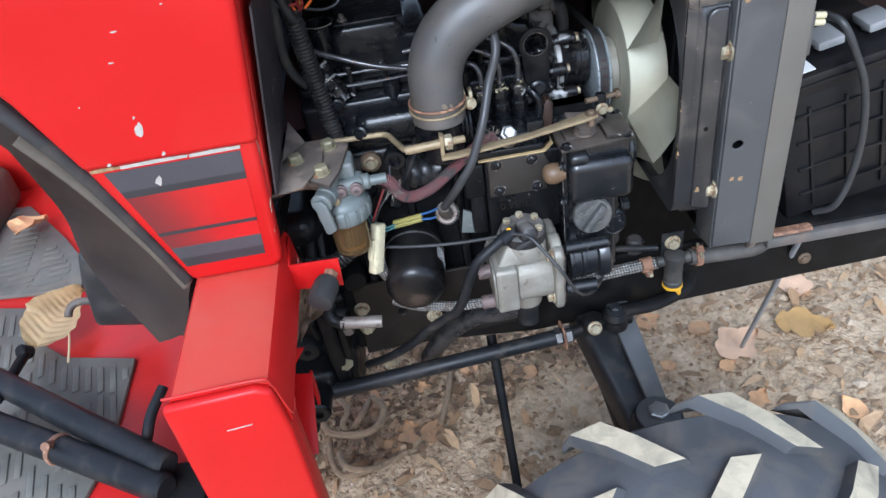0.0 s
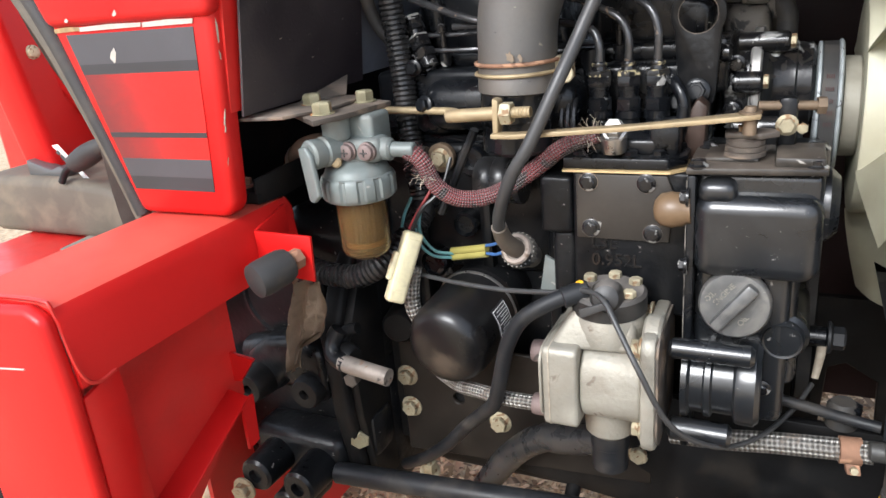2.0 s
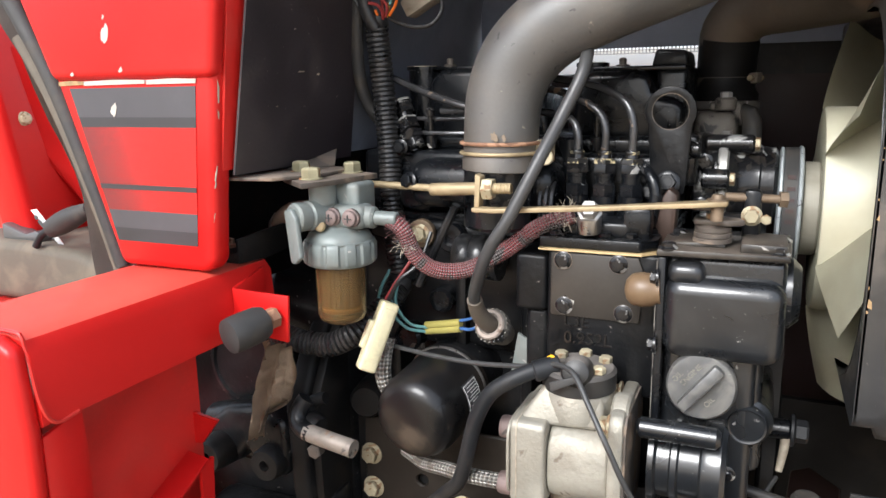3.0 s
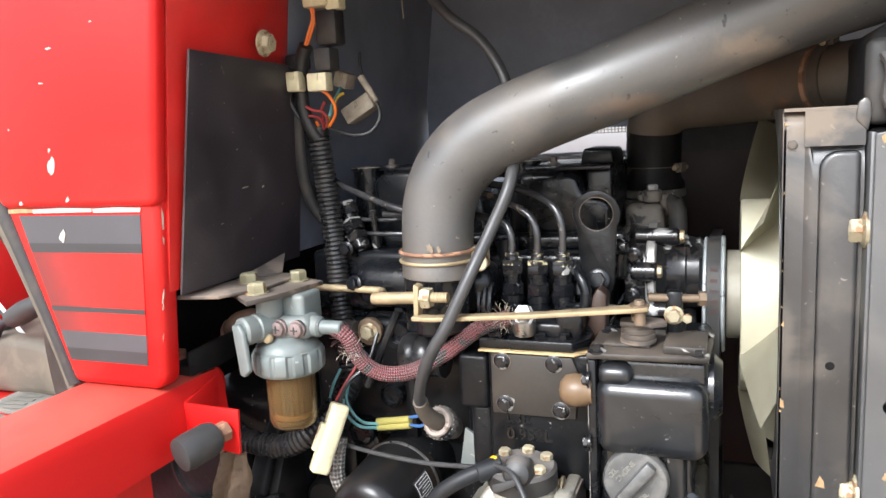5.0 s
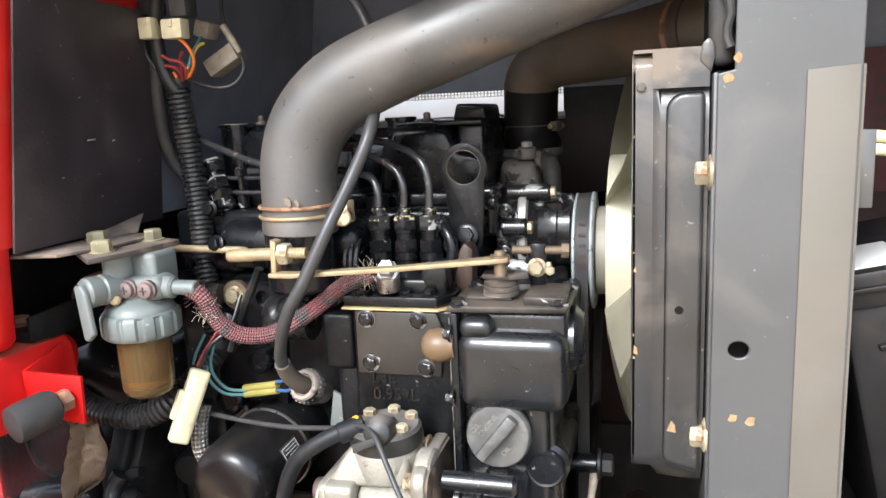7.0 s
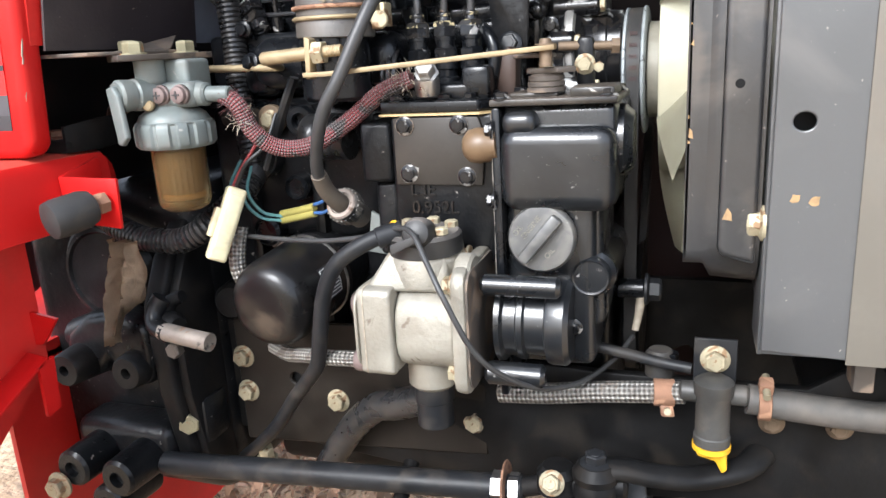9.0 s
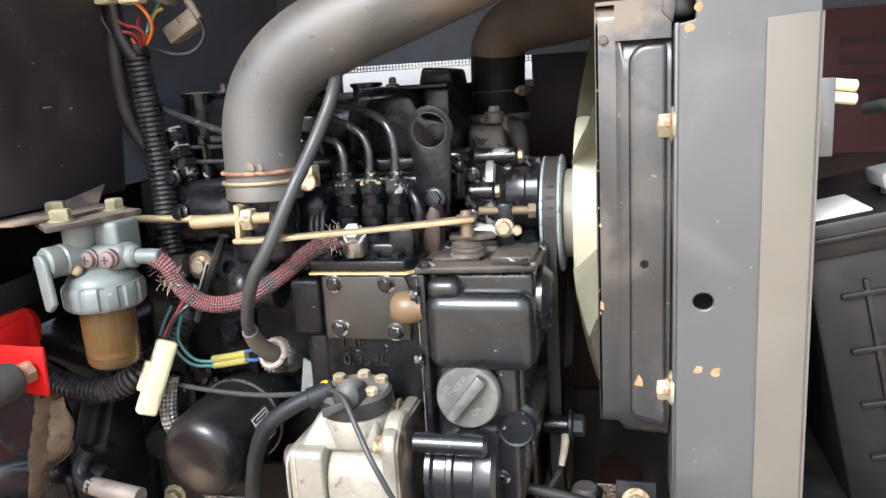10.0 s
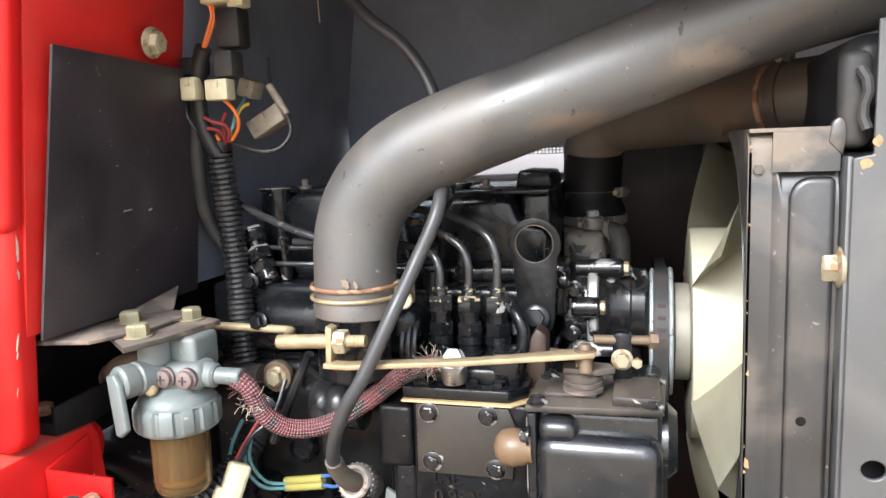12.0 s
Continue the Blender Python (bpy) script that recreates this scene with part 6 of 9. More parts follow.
def build_water_pump():
    w = thing("water_pump", (0.37, -0.14, 0.74), "black water pump and thermostat casting with flaking paint", "water pump")
    c = Vector((0.342, -0.140, 0.796))
    bm = B()
    lathe(bm, c, FWD, [(0.044, 0), (0.047, 0.002), (0.047, 0.009), (0.045, 0.011), (0.045, 0.0195)], 40)
    part("back_plate", bm, pump_black, w)
    bm = B()
    lathe(bm, c, FWD, [(0.047, 0.020), (0.0485, 0.0215), (0.0485, 0.0275), (0.046, 0.029)], 40)
    part("joint_flange", bm, pale_flake, w, "bare silver joint flange")
    bm = B()
    lathe(bm, c, FWD, [(0.044, 0.0292), (0.0420, 0.0325), (0.0385, 0.0350), (0.0368, 0.038), (0.0365, 0.054), (0.0350, 0.0555), (0.0345, 0.066), (0.030, 0.069)], 36)
    part("nose", bm, pump_black, w)
    for q, x0, x1, r in (((-0.165, 0.8345), 0.350, 0.391, 0.0082), ((-0.190, 0.806), 0.350, 0.373, 0.0088), ((-0.182, 0.768), 0.350, 0.388, 0.0085), ((-0.135, 0.752), 0.350, 0.385, 0.0085)):
        bm = B()
        rod(bm, (x0, q[0], q[1]), (x1, q[0], q[1]), r, 18, 0.002)
        boss = part("bolt_boss", bm, pump_black, w)
        bolt(w, (x1 - 0.0005, q[0], q[1]), FWD, 0.0058, zinc, False)
    bm = B()
    box(bm, (0.336, -0.128, 0.828), (0.374, -0.05, 0.862), 0.010, 4)
    lathe(bm, (0.357, -0.075, 0.835), UP, [(0.024, 0), (0.028, 0.012), (0.030, 0.026)], 28)
    part("neck", bm, pale_cast, w, "dusty bare casting neck")
    bm = B()
    lathe(bm, (0.358, -0.062, 0.862), UP, [(0.032, 0), (0.033, 0.001), (0.033, 0.007), (0.0325, 0.008)], 32)
    rod(bm, (0.3625, -0.120, 0.862), (0.3625, -0.120, 0.874), 0.0095, 18, 0.002)
    box(bm, (0.348, -0.120, 0.862), (0.376, -0.075, 0.870), 0.003, 3)
    part("thermostat_flange", bm, pale_cast, w)
    bm = B()
    lathe(bm, (0.358, -0.060, 0.870), UP, [(0.031, 0), (0.0315, 0.006), (0.028, 0.012), (0.0265, 0.022)], 32)
    part("thermostat_cover", bm, black_dusty, w)
    bolt(w, (0.3625, -0.120, 0.874), UP, 0.0055, lip_grey, False, 0.9)
    bm = B()
    tube(bm, [(0.368, -0.105, 0.858), (0.380, -0.113, 0.8595), (0.3855, -0.116, 0.855), (0.3865, -0.117, 0.838), (0.386, -0.117, 0.82)], 0.0088, 16)
    part("bypass_hose", bm, rubber_soft, w)
    bm = B()
    lathe(bm, (0.376, -0.110, 0.859), (1, -0.4, 0.1), [(0.0115, -0.012), (0.0118, 0.0), (0.0112, 0.004)], 20)
    part("bypass_union", bm, pale_cast, w)
    for p in ((0.352, -0.1865, 0.820), (0.350, -0.187, 0.782)):
        bolt(w, p, NEAR, 0.0055, flaked, True)
    bm = B()
    box(bm, (0.331, -0.205, 0.800), (0.348, -0.16, 0.845), 0.005, 3)
    rod(bm, (0.337, -0.208, 0.832), (0.350, -0.208, 0.832), 0.0075, 14, 0.002)
    part("timing_case", bm, flaked, w)
    return w


build_water_pump()


def build_belt():
    p = thing("belt_pulley", (0.42, -0.14, 0.79), "steel water pump pulley with a pale worn rim", "pulley")
    c = Vector((0.412, -0.148, 0.778))
    bm = B()
    lathe(bm, c, FWD, [(0.030, 0), (0.0505, 0.001), (0.0520, 0.003), (0.0460, 0.006), (0.0460, 0.0115), (0.0530, 0.0145), (0.0540, 0.0165), (0.0520, 0.018), (0.03, 0.0185)], 56)
    part("wheel", bm, post_grey, p)
    bm = B()
    lathe(bm, c, FWD, [(0.0532, 0.0146), (0.0547, 0.0155), (0.0543, 0.0172), (0.0527, 0.0184)], 56)
    part("rim", bm, rim_pale, p, "pale scuffed rim")
    bm = B()
    lathe(bm, c, FWD, [(0.0500, -0.0006), (0.0532, 0.0004), (0.0534, 0.0022), (0.0515, 0.0034)], 56)
    part("rim", bm, rim_pale, p, "pale scuffed rim")
    q = thing("crank_pulley", (0.42, -0.13, 0.56), "black crankshaft pulley low on the engine front", "pulley")
    bm = B()
    lathe(bm, (0.412, -0.13, 0.555), FWD, [(0.03, 0), (0.063, 0.001), (0.057, 0.006), (0.057, 0.011), (0.063, 0.017), (0.03, 0.018)], 48)
    part("wheel", bm, black_dusty, q)
    b3 = thing("fan_belt", (0.42, -0.14, 0.68), "black rubber fan belt with faint red print", "belt")
    # the belt is drawn tight round the pump, alternator and crankshaft pulleys
    ring = sorted({(round(cy + r * math.cos(radians(5 * i)), 6), round(cz + r * math.sin(radians(5 * i)), 6))
                   for cy, cz, r in ((-0.148, 0.778, 0.0530), (0.062, 0.772, 0.036), (-0.13, 0.555, 0.064)) for i in range(72)})

    def half(points):
        chain = []
        for p2 in points:
            while len(chain) > 1 and (chain[-1][0] - chain[-2][0]) * (p2[1] - chain[-2][1]) <= (chain[-1][1] - chain[-2][1]) * (p2[0] - chain[-2][0]):
                chain.pop()
            chain.append(p2)
        return chain[:-1]
    outer = half(ring) + half(ring[::-1])
    n = len(outer)
    inner = []
    for i, (y, z) in enumerate(outer):
        along = Vector(outer[(i + 1) % n]) - Vector(outer[i - 1])
        along.normalize()
        inner.append((y - 0.007 * along.y, z + 0.007 * along.x))
    bm = B()
    rows = []
    for (y0, z0), (y1, z1) in zip(outer, inner):
        rows.append([bm.verts.new(v) for v in ((0.4155, y0, z0), (0.4262, y0, z0), (0.4245, y1, z1), (0.4172, y1, z1))])
    for i in range(n):
        a, z = rows[i], rows[(i + 1) % n]
        for k in range(4):
            j = (k + 1) % 4
            bm.faces.new((a[k], a[j], z[j], z[k]))
    bmesh.ops.recalc_face_normals(bm, faces=bm.faces[:])
    part("band", bm, rubber_soft, b3)
    alt = thing("alternator_pulley", (0.42, 0.062, 0.772), "small dark pulley on the far side that the belt runs over", "pulley")
    bm = B()
    lathe(bm, (0.413, 0.062, 0.772), FWD, [(0.010, -0.020), (0.012, 0), (0.034, 0.001), (0.029, 0.005), (0.029, 0.011), (0.034, 0.015), (0.012, 0.016)], 32)
    part("wheel", bm, black_dusty, alt)
    for k in range(6):
        bm = B()
        z = 0.808 - 0.009 * k
        yy = -0.148 - math.sqrt(max(0.0, 0.0538 ** 2 - (z - 0.778) ** 2))
        for x0 in (0.4182, 0.4198, 0.4214, 0.4230):
            slab(bm, [(x0, yy - 0.0002, z), (x0 + 0.0007, yy - 0.0002, z), (x0 + 0.0007, yy - 0.0002, z + 0.0032), (x0, yy - 0.0002, z + 0.0032)], NEAR, 0.0002)
        part("print_line", bm, print_red, b3)
    return p


build_belt()


def build_fan():
    c = Vector((0.43, -0.148, 0.778))
    f = thing("radiator_fan", c, "cream nylon radiator fan, six broad twisted blades on a barrel", "fan")
    bm = B()
    lathe(bm, c, FWD, [(0.036, 0), (0.041, 0.002), (0.041, 0.0130), (0.039, 0.0150)], 40)
    part("hub", bm, hub_m, f, "dull grey-beige hub")
    bm = B()
    lathe(bm, c, FWD, [(0.039, 0.0150), (0.080, 0.0125), (0.0865, 0.0130), (0.0880, 0.0150), (0.0880, 0.0600), (0.0850, 0.0620), (0.030, 0.0620)], 64)
    part("barrel", bm, fan_plastic, f, "smooth cream centre barrel")
    n = 6
    for k in range(n):
        turn = 2 * math.pi * k / n
        bm = B()
        rows = []
        for i in range(13):
            s = i / 12
            row = []
            for j in range(10):
                q = j / 9
                # q = 0: the edge towards the engine; q = 1: the edge towards the radiator
                r = 0.086 + (0.072 + 0.012 * q) * s
                ang = turn + radians(203.5 + 4.0 * s - (34 - 4 * s) * q - 5 * math.sin(math.pi * q) * s)
                x = 0.4420 + 0.015 * s ** 1.3 + (0.050 - 0.012 * s) * q
                row.append(bm.verts.new((x, c.y + r * math.cos(ang), c.z + r * math.sin(ang))))
            rows.append(row)
        for lo, hi in zip(rows, rows[1:]):
            for j in range(9):
                bm.faces.new((lo[j], lo[j + 1], hi[j + 1], hi[j]))
        bmesh.ops.solidify(bm, geom=bm.faces[:], thickness=0.0026)
        bmesh.ops.recalc_face_normals(bm, faces=bm.faces[:])
        part("blade", bm, fan_plastic, f, sharp=50)
    return f


build_fan()


# ---- radiator, frame post and battery ----
def build_shroud():
    s = thing("fan_shroud", (0.49, -0.14, 0.62), "black pressed-steel fan shroud, scuffed with rust spots", "fan shroud")
    def loop(x, y0, y1, z0, z1, r):
        pts = []
        for cy, cz, a0 in ((y1 - r, z1 - r, 0), (y0 + r, z1 - r, 90), (y0 + r, z0 + r, 180), (y1 - r, z0 + r, 270)):
            for k in range(7):
                a = radians(a0 + k * 15)
                pts.append((x, cy + r * math.cos(a), cz + r * math.sin(a)))
        return pts
    def band(bm, x0, x1, o0, o1, thick):
        """A hoop of sheet between two outlines."""
        a, b2 = [bm.verts.new(p) for p in loop(x0, *o0)], [bm.verts.new(p) for p in loop(x1, *o1)]
        n = len(a)
        fs = [bm.faces.new((a[i], a[(i + 1) % n], b2[(i + 1) % n], b2[i])) for i in range(n)]
        return fs
    lip = (-0.334, 0.058, 0.655, 0.943, 0.012)
    body = (-0.338, 0.062, 0.640, 0.938, 0.040)
    bm = B()
    band(bm, 0.4665, 0.4790, lip, lip, 0)
    band(bm, 0.4790, 0.4840, lip, body, 0)
    band(bm, 0.4840, 0.5130, body, (-0.3385, 0.0625, 0.638, 0.938, 0.040), 0)
    bmesh.ops.remove_doubles(bm, verts=bm.verts[:], dist=0.0003)
    bmesh.ops.solidify(bm, geom=bm.faces[:], thickness=0.002)
    bmesh.ops.recalc_face_normals(bm, faces=bm.faces[:])
    part("hoop", bm, shroud_m, s)
    mouth = (-0.3315, 0.0555, 0.6575, 0.9405, 0.120)
    bm = B()
    slab(bm, loop(0.4660, *lip), FWD, 0.002, 0.0, 2, holes=[loop(0.4660, *mouth)])
    part("front_plate", bm, shroud_m, s, sharp=8)
    bm = B()
    band(bm, 0.4655, 0.4740, mouth, mouth, 0)
    bmesh.ops.solidify(bm, geom=bm.faces[:], thickness=0.0022)
    bmesh.ops.recalc_face_normals(bm, faces=bm.faces[:])
    part("mouth_rim", bm, shroud_m, s, "pale worn rim round the fan opening")
    # shallow pressed field on the near side, its upper front corner widely rounded
    def corner(cx, cz, r, a0, a1):
        return [(cx + r * math.cos(radians(a0 + (a1 - a0) * i / 6)), -0.3375, cz + r * math.sin(radians(a0 + (a1 - a0) * i / 6))) for i in range(7)]
    bm = B()
    slab(bm, [(0.5105, -0.3375, 0.660), (0.5105, -0.3375, 0.917)] + corner(0.4985, 0.9055, 0.0115, 90, 180) + corner(0.4945, 0.672, 0.0075, 180, 250), NEAR, 0.0042, 0.0036, 5)
    part("side_field", bm, shroud_m, s, sharp=60)
    for pts in (((0.4895, 0.690), (0.4955, 0.689), (0.4950, 0.694), (0.4925, 0.6975)), ((0.4672, 0.742), (0.4700, 0.741), (0.4695, 0.746), (0.4675, 0.748)), ((0.4668, 0.800), (0.4690, 0.799), (0.4685, 0.803))):
        bm = B()
        y = -0.3419 if pts[0][0] > 0.48 else -0.3342
        slab(bm, [(x, y, z) for x, z in pts], NEAR, 0.0004)
        part("rust_spot", bm, rust_dot, s, "small tan rust spot")
    rnd = random.Random(21)
    for k in range(8):
        z, w = rnd.uniform(0.70, 0.935), rnd.uniform(0.0005, 0.0012)
        bm = B()
        slab(bm, [(0.4668, -0.3343, z - w), (0.4668 + w * rnd.uniform(0.8, 2.0), -0.3343, z - w * 0.4), (0.4668 + w, -0.3343, z + w * 0.9), (0.4668, -0.3343, z + w * 1.3)], NEAR, 0.0003)
        part("rust_spot", bm, rust_dot, s)
    bm = B()
    lathe(bm, (0.4965, -0.3416, 0.7755), NEAR, [(0.0030, 0), (0.0028, 0.0003)], 14)
    part("dark_spot", bm, black_dusty, s)
    # top flange with its bolt and the rounded corner lug
    bm = B()
    slab(bm, [(0.4665, -0.3335, 0.9425), (0.5135, -0.3385, 0.9425), (0.5135, 0.062, 0.9425), (0.4665, 0.058, 0.9425)], UP, 0.0022)
    slab(bm, [(0.4785, -0.3378, 0.920), (0.5130, -0.3378, 0.920), (0.5130, -0.3378, 0.9424), (0.4785, -0.3378, 0.9424)], (0, 1, 0), 0.0022)
    slab(bm, [(0.5065, -0.339, 0.936), (0.5140, -0.339, 0.928), (0.5160, -0.339, 0.938), (0.5155, -0.339, 0.9465), (0.5120, -0.339, 0.9500), (0.5080, -0.339, 0.9465)], (0, 1, 0), 0.006, 0.0016)
    part("top_flange", bm, shroud_m, s)
    bolt(s, (0.4715, -0.3345, 0.9215), NEAR, 0.0032, bracket_steel, False, 0.7)
    return s


build_shroud()


def build_radiator():
    r = thing("radiator", (0.54, -0.14, 0.60), "dark radiator core between its tanks behind the fan", "radiator")
    bm = B()
    box(bm, (0.5165, -0.325, 0.65), (0.56, 0.05, 0.93), 0.002)
    part("core", bm, radiator_m, r)
    bm = B()
    box(bm, (0.5165, -0.33, 0.93), (0.575, 0.055, 0.995), 0.012, 4)
    part("top_tank", bm, black_satin, r)
    bm = B()
    box(bm, (0.5165, -0.33, 0.61), (0.575, 0.055, 0.65), 0.010, 4)
    part("bottom_tank", bm, black_satin, r)
    bm = B()
    box(bm, (0.512, -0.338, 0.932), (0.5285, -0.322, 0.985), 0.006, 3)
    tube(bm, [(0.520, -0.342, 0.975), (0.524, -0.345, 0.965), (0.5215, -0.343, 0.952), (0.524, -0.345, 0.942)], 0.003, 8)
    part("rubber_pad", bm, rubber_soft, r, "crumpled black rubber pad")
    for k in range(9):
        y = -0.32 + 0.045 * k
        bm = B()
        box(bm, (0.5135, y, 0.652), (0.5162, y + 0.002, 0.928), 0.0)
        part("fin_rail", bm, radiator_m, r)
    return r


build_radiator()


def build_post():
    p = thing("radiator_frame_post", (0.555, -0.33, 0.58), "grey painted folded steel frame post with a khaki faded edge", "frame post")
    z0, z1 = 0.600, 0.9985
    hole = [(0.533 + 0.0064 * math.cos(2 * math.pi * i / 24), -0.3475, 0.7525 + 0.0056 * math.sin(2 * math.pi * i / 24)) for i in range(24)]
    bm = B()
    slab(bm, [(0.5165, -0.3475, z0 + 0.004), (0.596, -0.3475, z0), (0.596, -0.3475, z1), (0.5262, -0.3475, z1 + 0.0005), (0.5262, -0.3475, 0.929), (0.5165, -0.3475, 0.927)], NEAR, 0.003, 0.001, 2, holes=[hole])
    part("face", bm, post_grey, p, sharp=8)
    bm = B()
    slab(bm, [(0.5145, -0.347, z0), (0.5145, -0.347, 0.928), (0.5145, -0.30, 0.928), (0.5145, -0.30, z0)], FWD, 0.003, 0.0008)
    slab(bm, [(0.5935, -0.347, z0), (0.5935, -0.347, z1), (0.5935, -0.30, z1), (0.5935, -0.30, z0)], FWD, 0.003, 0.0008)
    slab(bm, [(0.517, -0.347, z0 + 0.001), (0.594, -0.347, z0 + 0.001), (0.594, -0.29, z0 - 0.014), (0.517, -0.29, z0 - 0.014)], UP, 0.003)
    part("flange", bm, post_grey, p)
    bm = B()
    slab(bm, [(0.5660, -0.3505, z0 - 0.001), (0.5945, -0.3505, z0 - 0.001), (0.5945, -0.3505, 0.9285), (0.5660, -0.3505, 0.9265)], NEAR, 0.0016, 0.0006)
    slab(bm, [(0.5966, -0.347, z0 - 0.001), (0.5966, -0.347, 0.9285), (0.5966, -0.335, 0.9285), (0.5966, -0.335, z0 - 0.001)], FWD, 0.0016)
    part("edge_strip", bm, khaki, p, "khaki faded strip with chipped edge")
    for x, z in ((0.5305, 0.7055), (0.5415, 0.7045), (0.5275, 0.936), (0.5225, 0.924)):
        bm = B()
        pts = []
        for i in range(9):
            a = 2 * math.pi * i / 9
            rr = 0.0032 * random.uniform(0.6, 1.2)
            pts.append((x + rr * math.cos(a), -0.3506, z + 1.1 * rr * math.sin(a)))
        slab(bm, pts[::-1], NEAR, 0.0003)
        part("rust_spot", bm, rust_dot, p, "small tan rust spot")
    for z in (0.866, 0.687):
        bolt(p, (0.5145, -0.338, z), (-1, 0, 0), 0.0085, zinc, True, 0.9)
    bm = B()
    slab(bm, [(0.5985, -0.335, 0.842), (0.609, -0.335, 0.842), (0.609, -0.335, 0.890), (0.5985, -0.335, 0.890)], (0, 1, 0), 0.003, 0.001)
    bracket = part("side_bracket", bm, post_grey, p, "small pale grey side bracket")
    for z in (0.878, 0.886):
        bm = B()
        rod(bm, (0.608, -0.330, z), (0.622, -0.330, z - 0.002), 0.0038, 10, 0.001)
        part("stud", bm, cream, p)
    bm = B()
    box(bm, (0.577, -0.325, 0.568), (0.590, -0.300, 0.592), 0.002)
    part("foot", bm, bracket_steel, p)
    return p


build_post()


def build_battery():
    b3 = thing("battery", (0.70, -0.22, 0.585), "black ribbed battery case, dusty, with a white label and terminals", "battery")
    lean = Matrix.Translation((0.642, -0.30, 0.586)) @ Matrix.Rotation(radians(-12), 4, "Y") @ Matrix.Translation((-0.642, 0.30, -0.586))
    def tilt(bm):
        bm.transform(lean)
        return bm
    bm = B()
    box(bm, (0.642, -0.30, 0.586), (0.80, -0.14, 0.775), 0.004, 2)
    part("case", tilt(bm), battery_m, b3)
    for z in (0.62, 0.66, 0.70, 0.74):
        bm = B()
        box(bm, (0.66, -0.3045, z), (0.785, -0.299, z + 0.004), 0.001)
        part("rib", tilt(bm), battery_m, b3)
    for x in (0.675, 0.72, 0.765):
        bm = B()
        box(bm, (x, -0.3042, 0.60), (x + 0.004, -0.299, 0.752), 0.001)
        part("rib", tilt(bm), battery_m, b3)
    bm = B()
    box(bm, (0.638, -0.305, 0.770), (0.804, -0.135, 0.796), 0.004, 2)
    part("lid", tilt(bm), battery_m, b3)
    bm = B()
    box(bm, (0.640, -0.309, 0.7825), (0.80, -0.304, 0.786), 0.001)
    part("lid_ridge", tilt(bm), battery_m, b3)
    bm = B()
    box(bm, (0.645, -0.295, 0.7955), (0.69, -0.23, 0.7972), 0.0005)
    part("label", tilt(bm), paper, b3, "white printed label")
    for x in (0.72, 0.78):
        bm = B()
        lathe(bm, (x, -0.25, 0.796), UP, [(0.011, 0), (0.0105, 0.014), (0.009, 0.017)], 18)
        box(bm, (x - 0.016, -0.275, 0.803), (x + 0.016, -0.235, 0.815), 0.003)
        part("terminal", tilt(bm), lip_grey, b3, "pale oxidised terminal clamp")
    return b3


build_battery()

bm = B()
tube(bm, [(0.640, -0.29, 0.868), (0.648, -0.322, 0.868), (0.668, -0.330, 0.83), (0.687, -0.331, 0.785), (0.698, -0.331, 0.72), (0.697, -0.330, 0.66), (0.686, -0.328, 0.618), (0.672, -0.31, 0.598)], 0.0045, 10)
solo("battery_cable", bm, cable_grey, "thick dark grey battery cable looping down the case", "cable")
bm = B()
box(bm, (0.602, -0.318, 0.570), (0.84, 0.05, 0.584), 0.003)
tray = solo("battery_tray", bm, black_dusty, "black steel battery tray with a dusty grey front edge", "tray")
bm = B()
box(bm, (0.602, -0.332, 0.566), (0.84, -0.3185, 0.582), 0.003)
part("front_edge", bm, tray_edge, tray, "dusty grey front edge")
bm = B()
tube(bm, [(0.61, -0.325, 0.588), (0.63, -0.328, 0.590), (0.66, -0.325, 0.588)], 0.008, 8, flat=0.5)
solo("rust_flake", bm, rusty, "lump of rusty flakes on the battery tray", "debris")
bm = B()
box(bm, (0.80, -0.12, 0.80), (0.86, 0.02, 0.90), 0.01)
solo("horn_box", bm, black_satin, "black box behind the battery", "electrical box")
bm = B()
slab(bm, [(0.70, 0.10, 0.80), (1.0, 0.10, 0.80), (1.0, 0.10, 0.96), (0.70, 0.10, 0.96)], NEAR, 0.002)
card = solo("warning_label", bm, sticker_red, "dark red warning label inside the bonnet, illegible", "label")
bars(card, (0.80, 0.097, 0.93), (1, 0, 0), (0, 0, 1), NEAR, 4, print_red, 0.16, 0.010, 0.022)


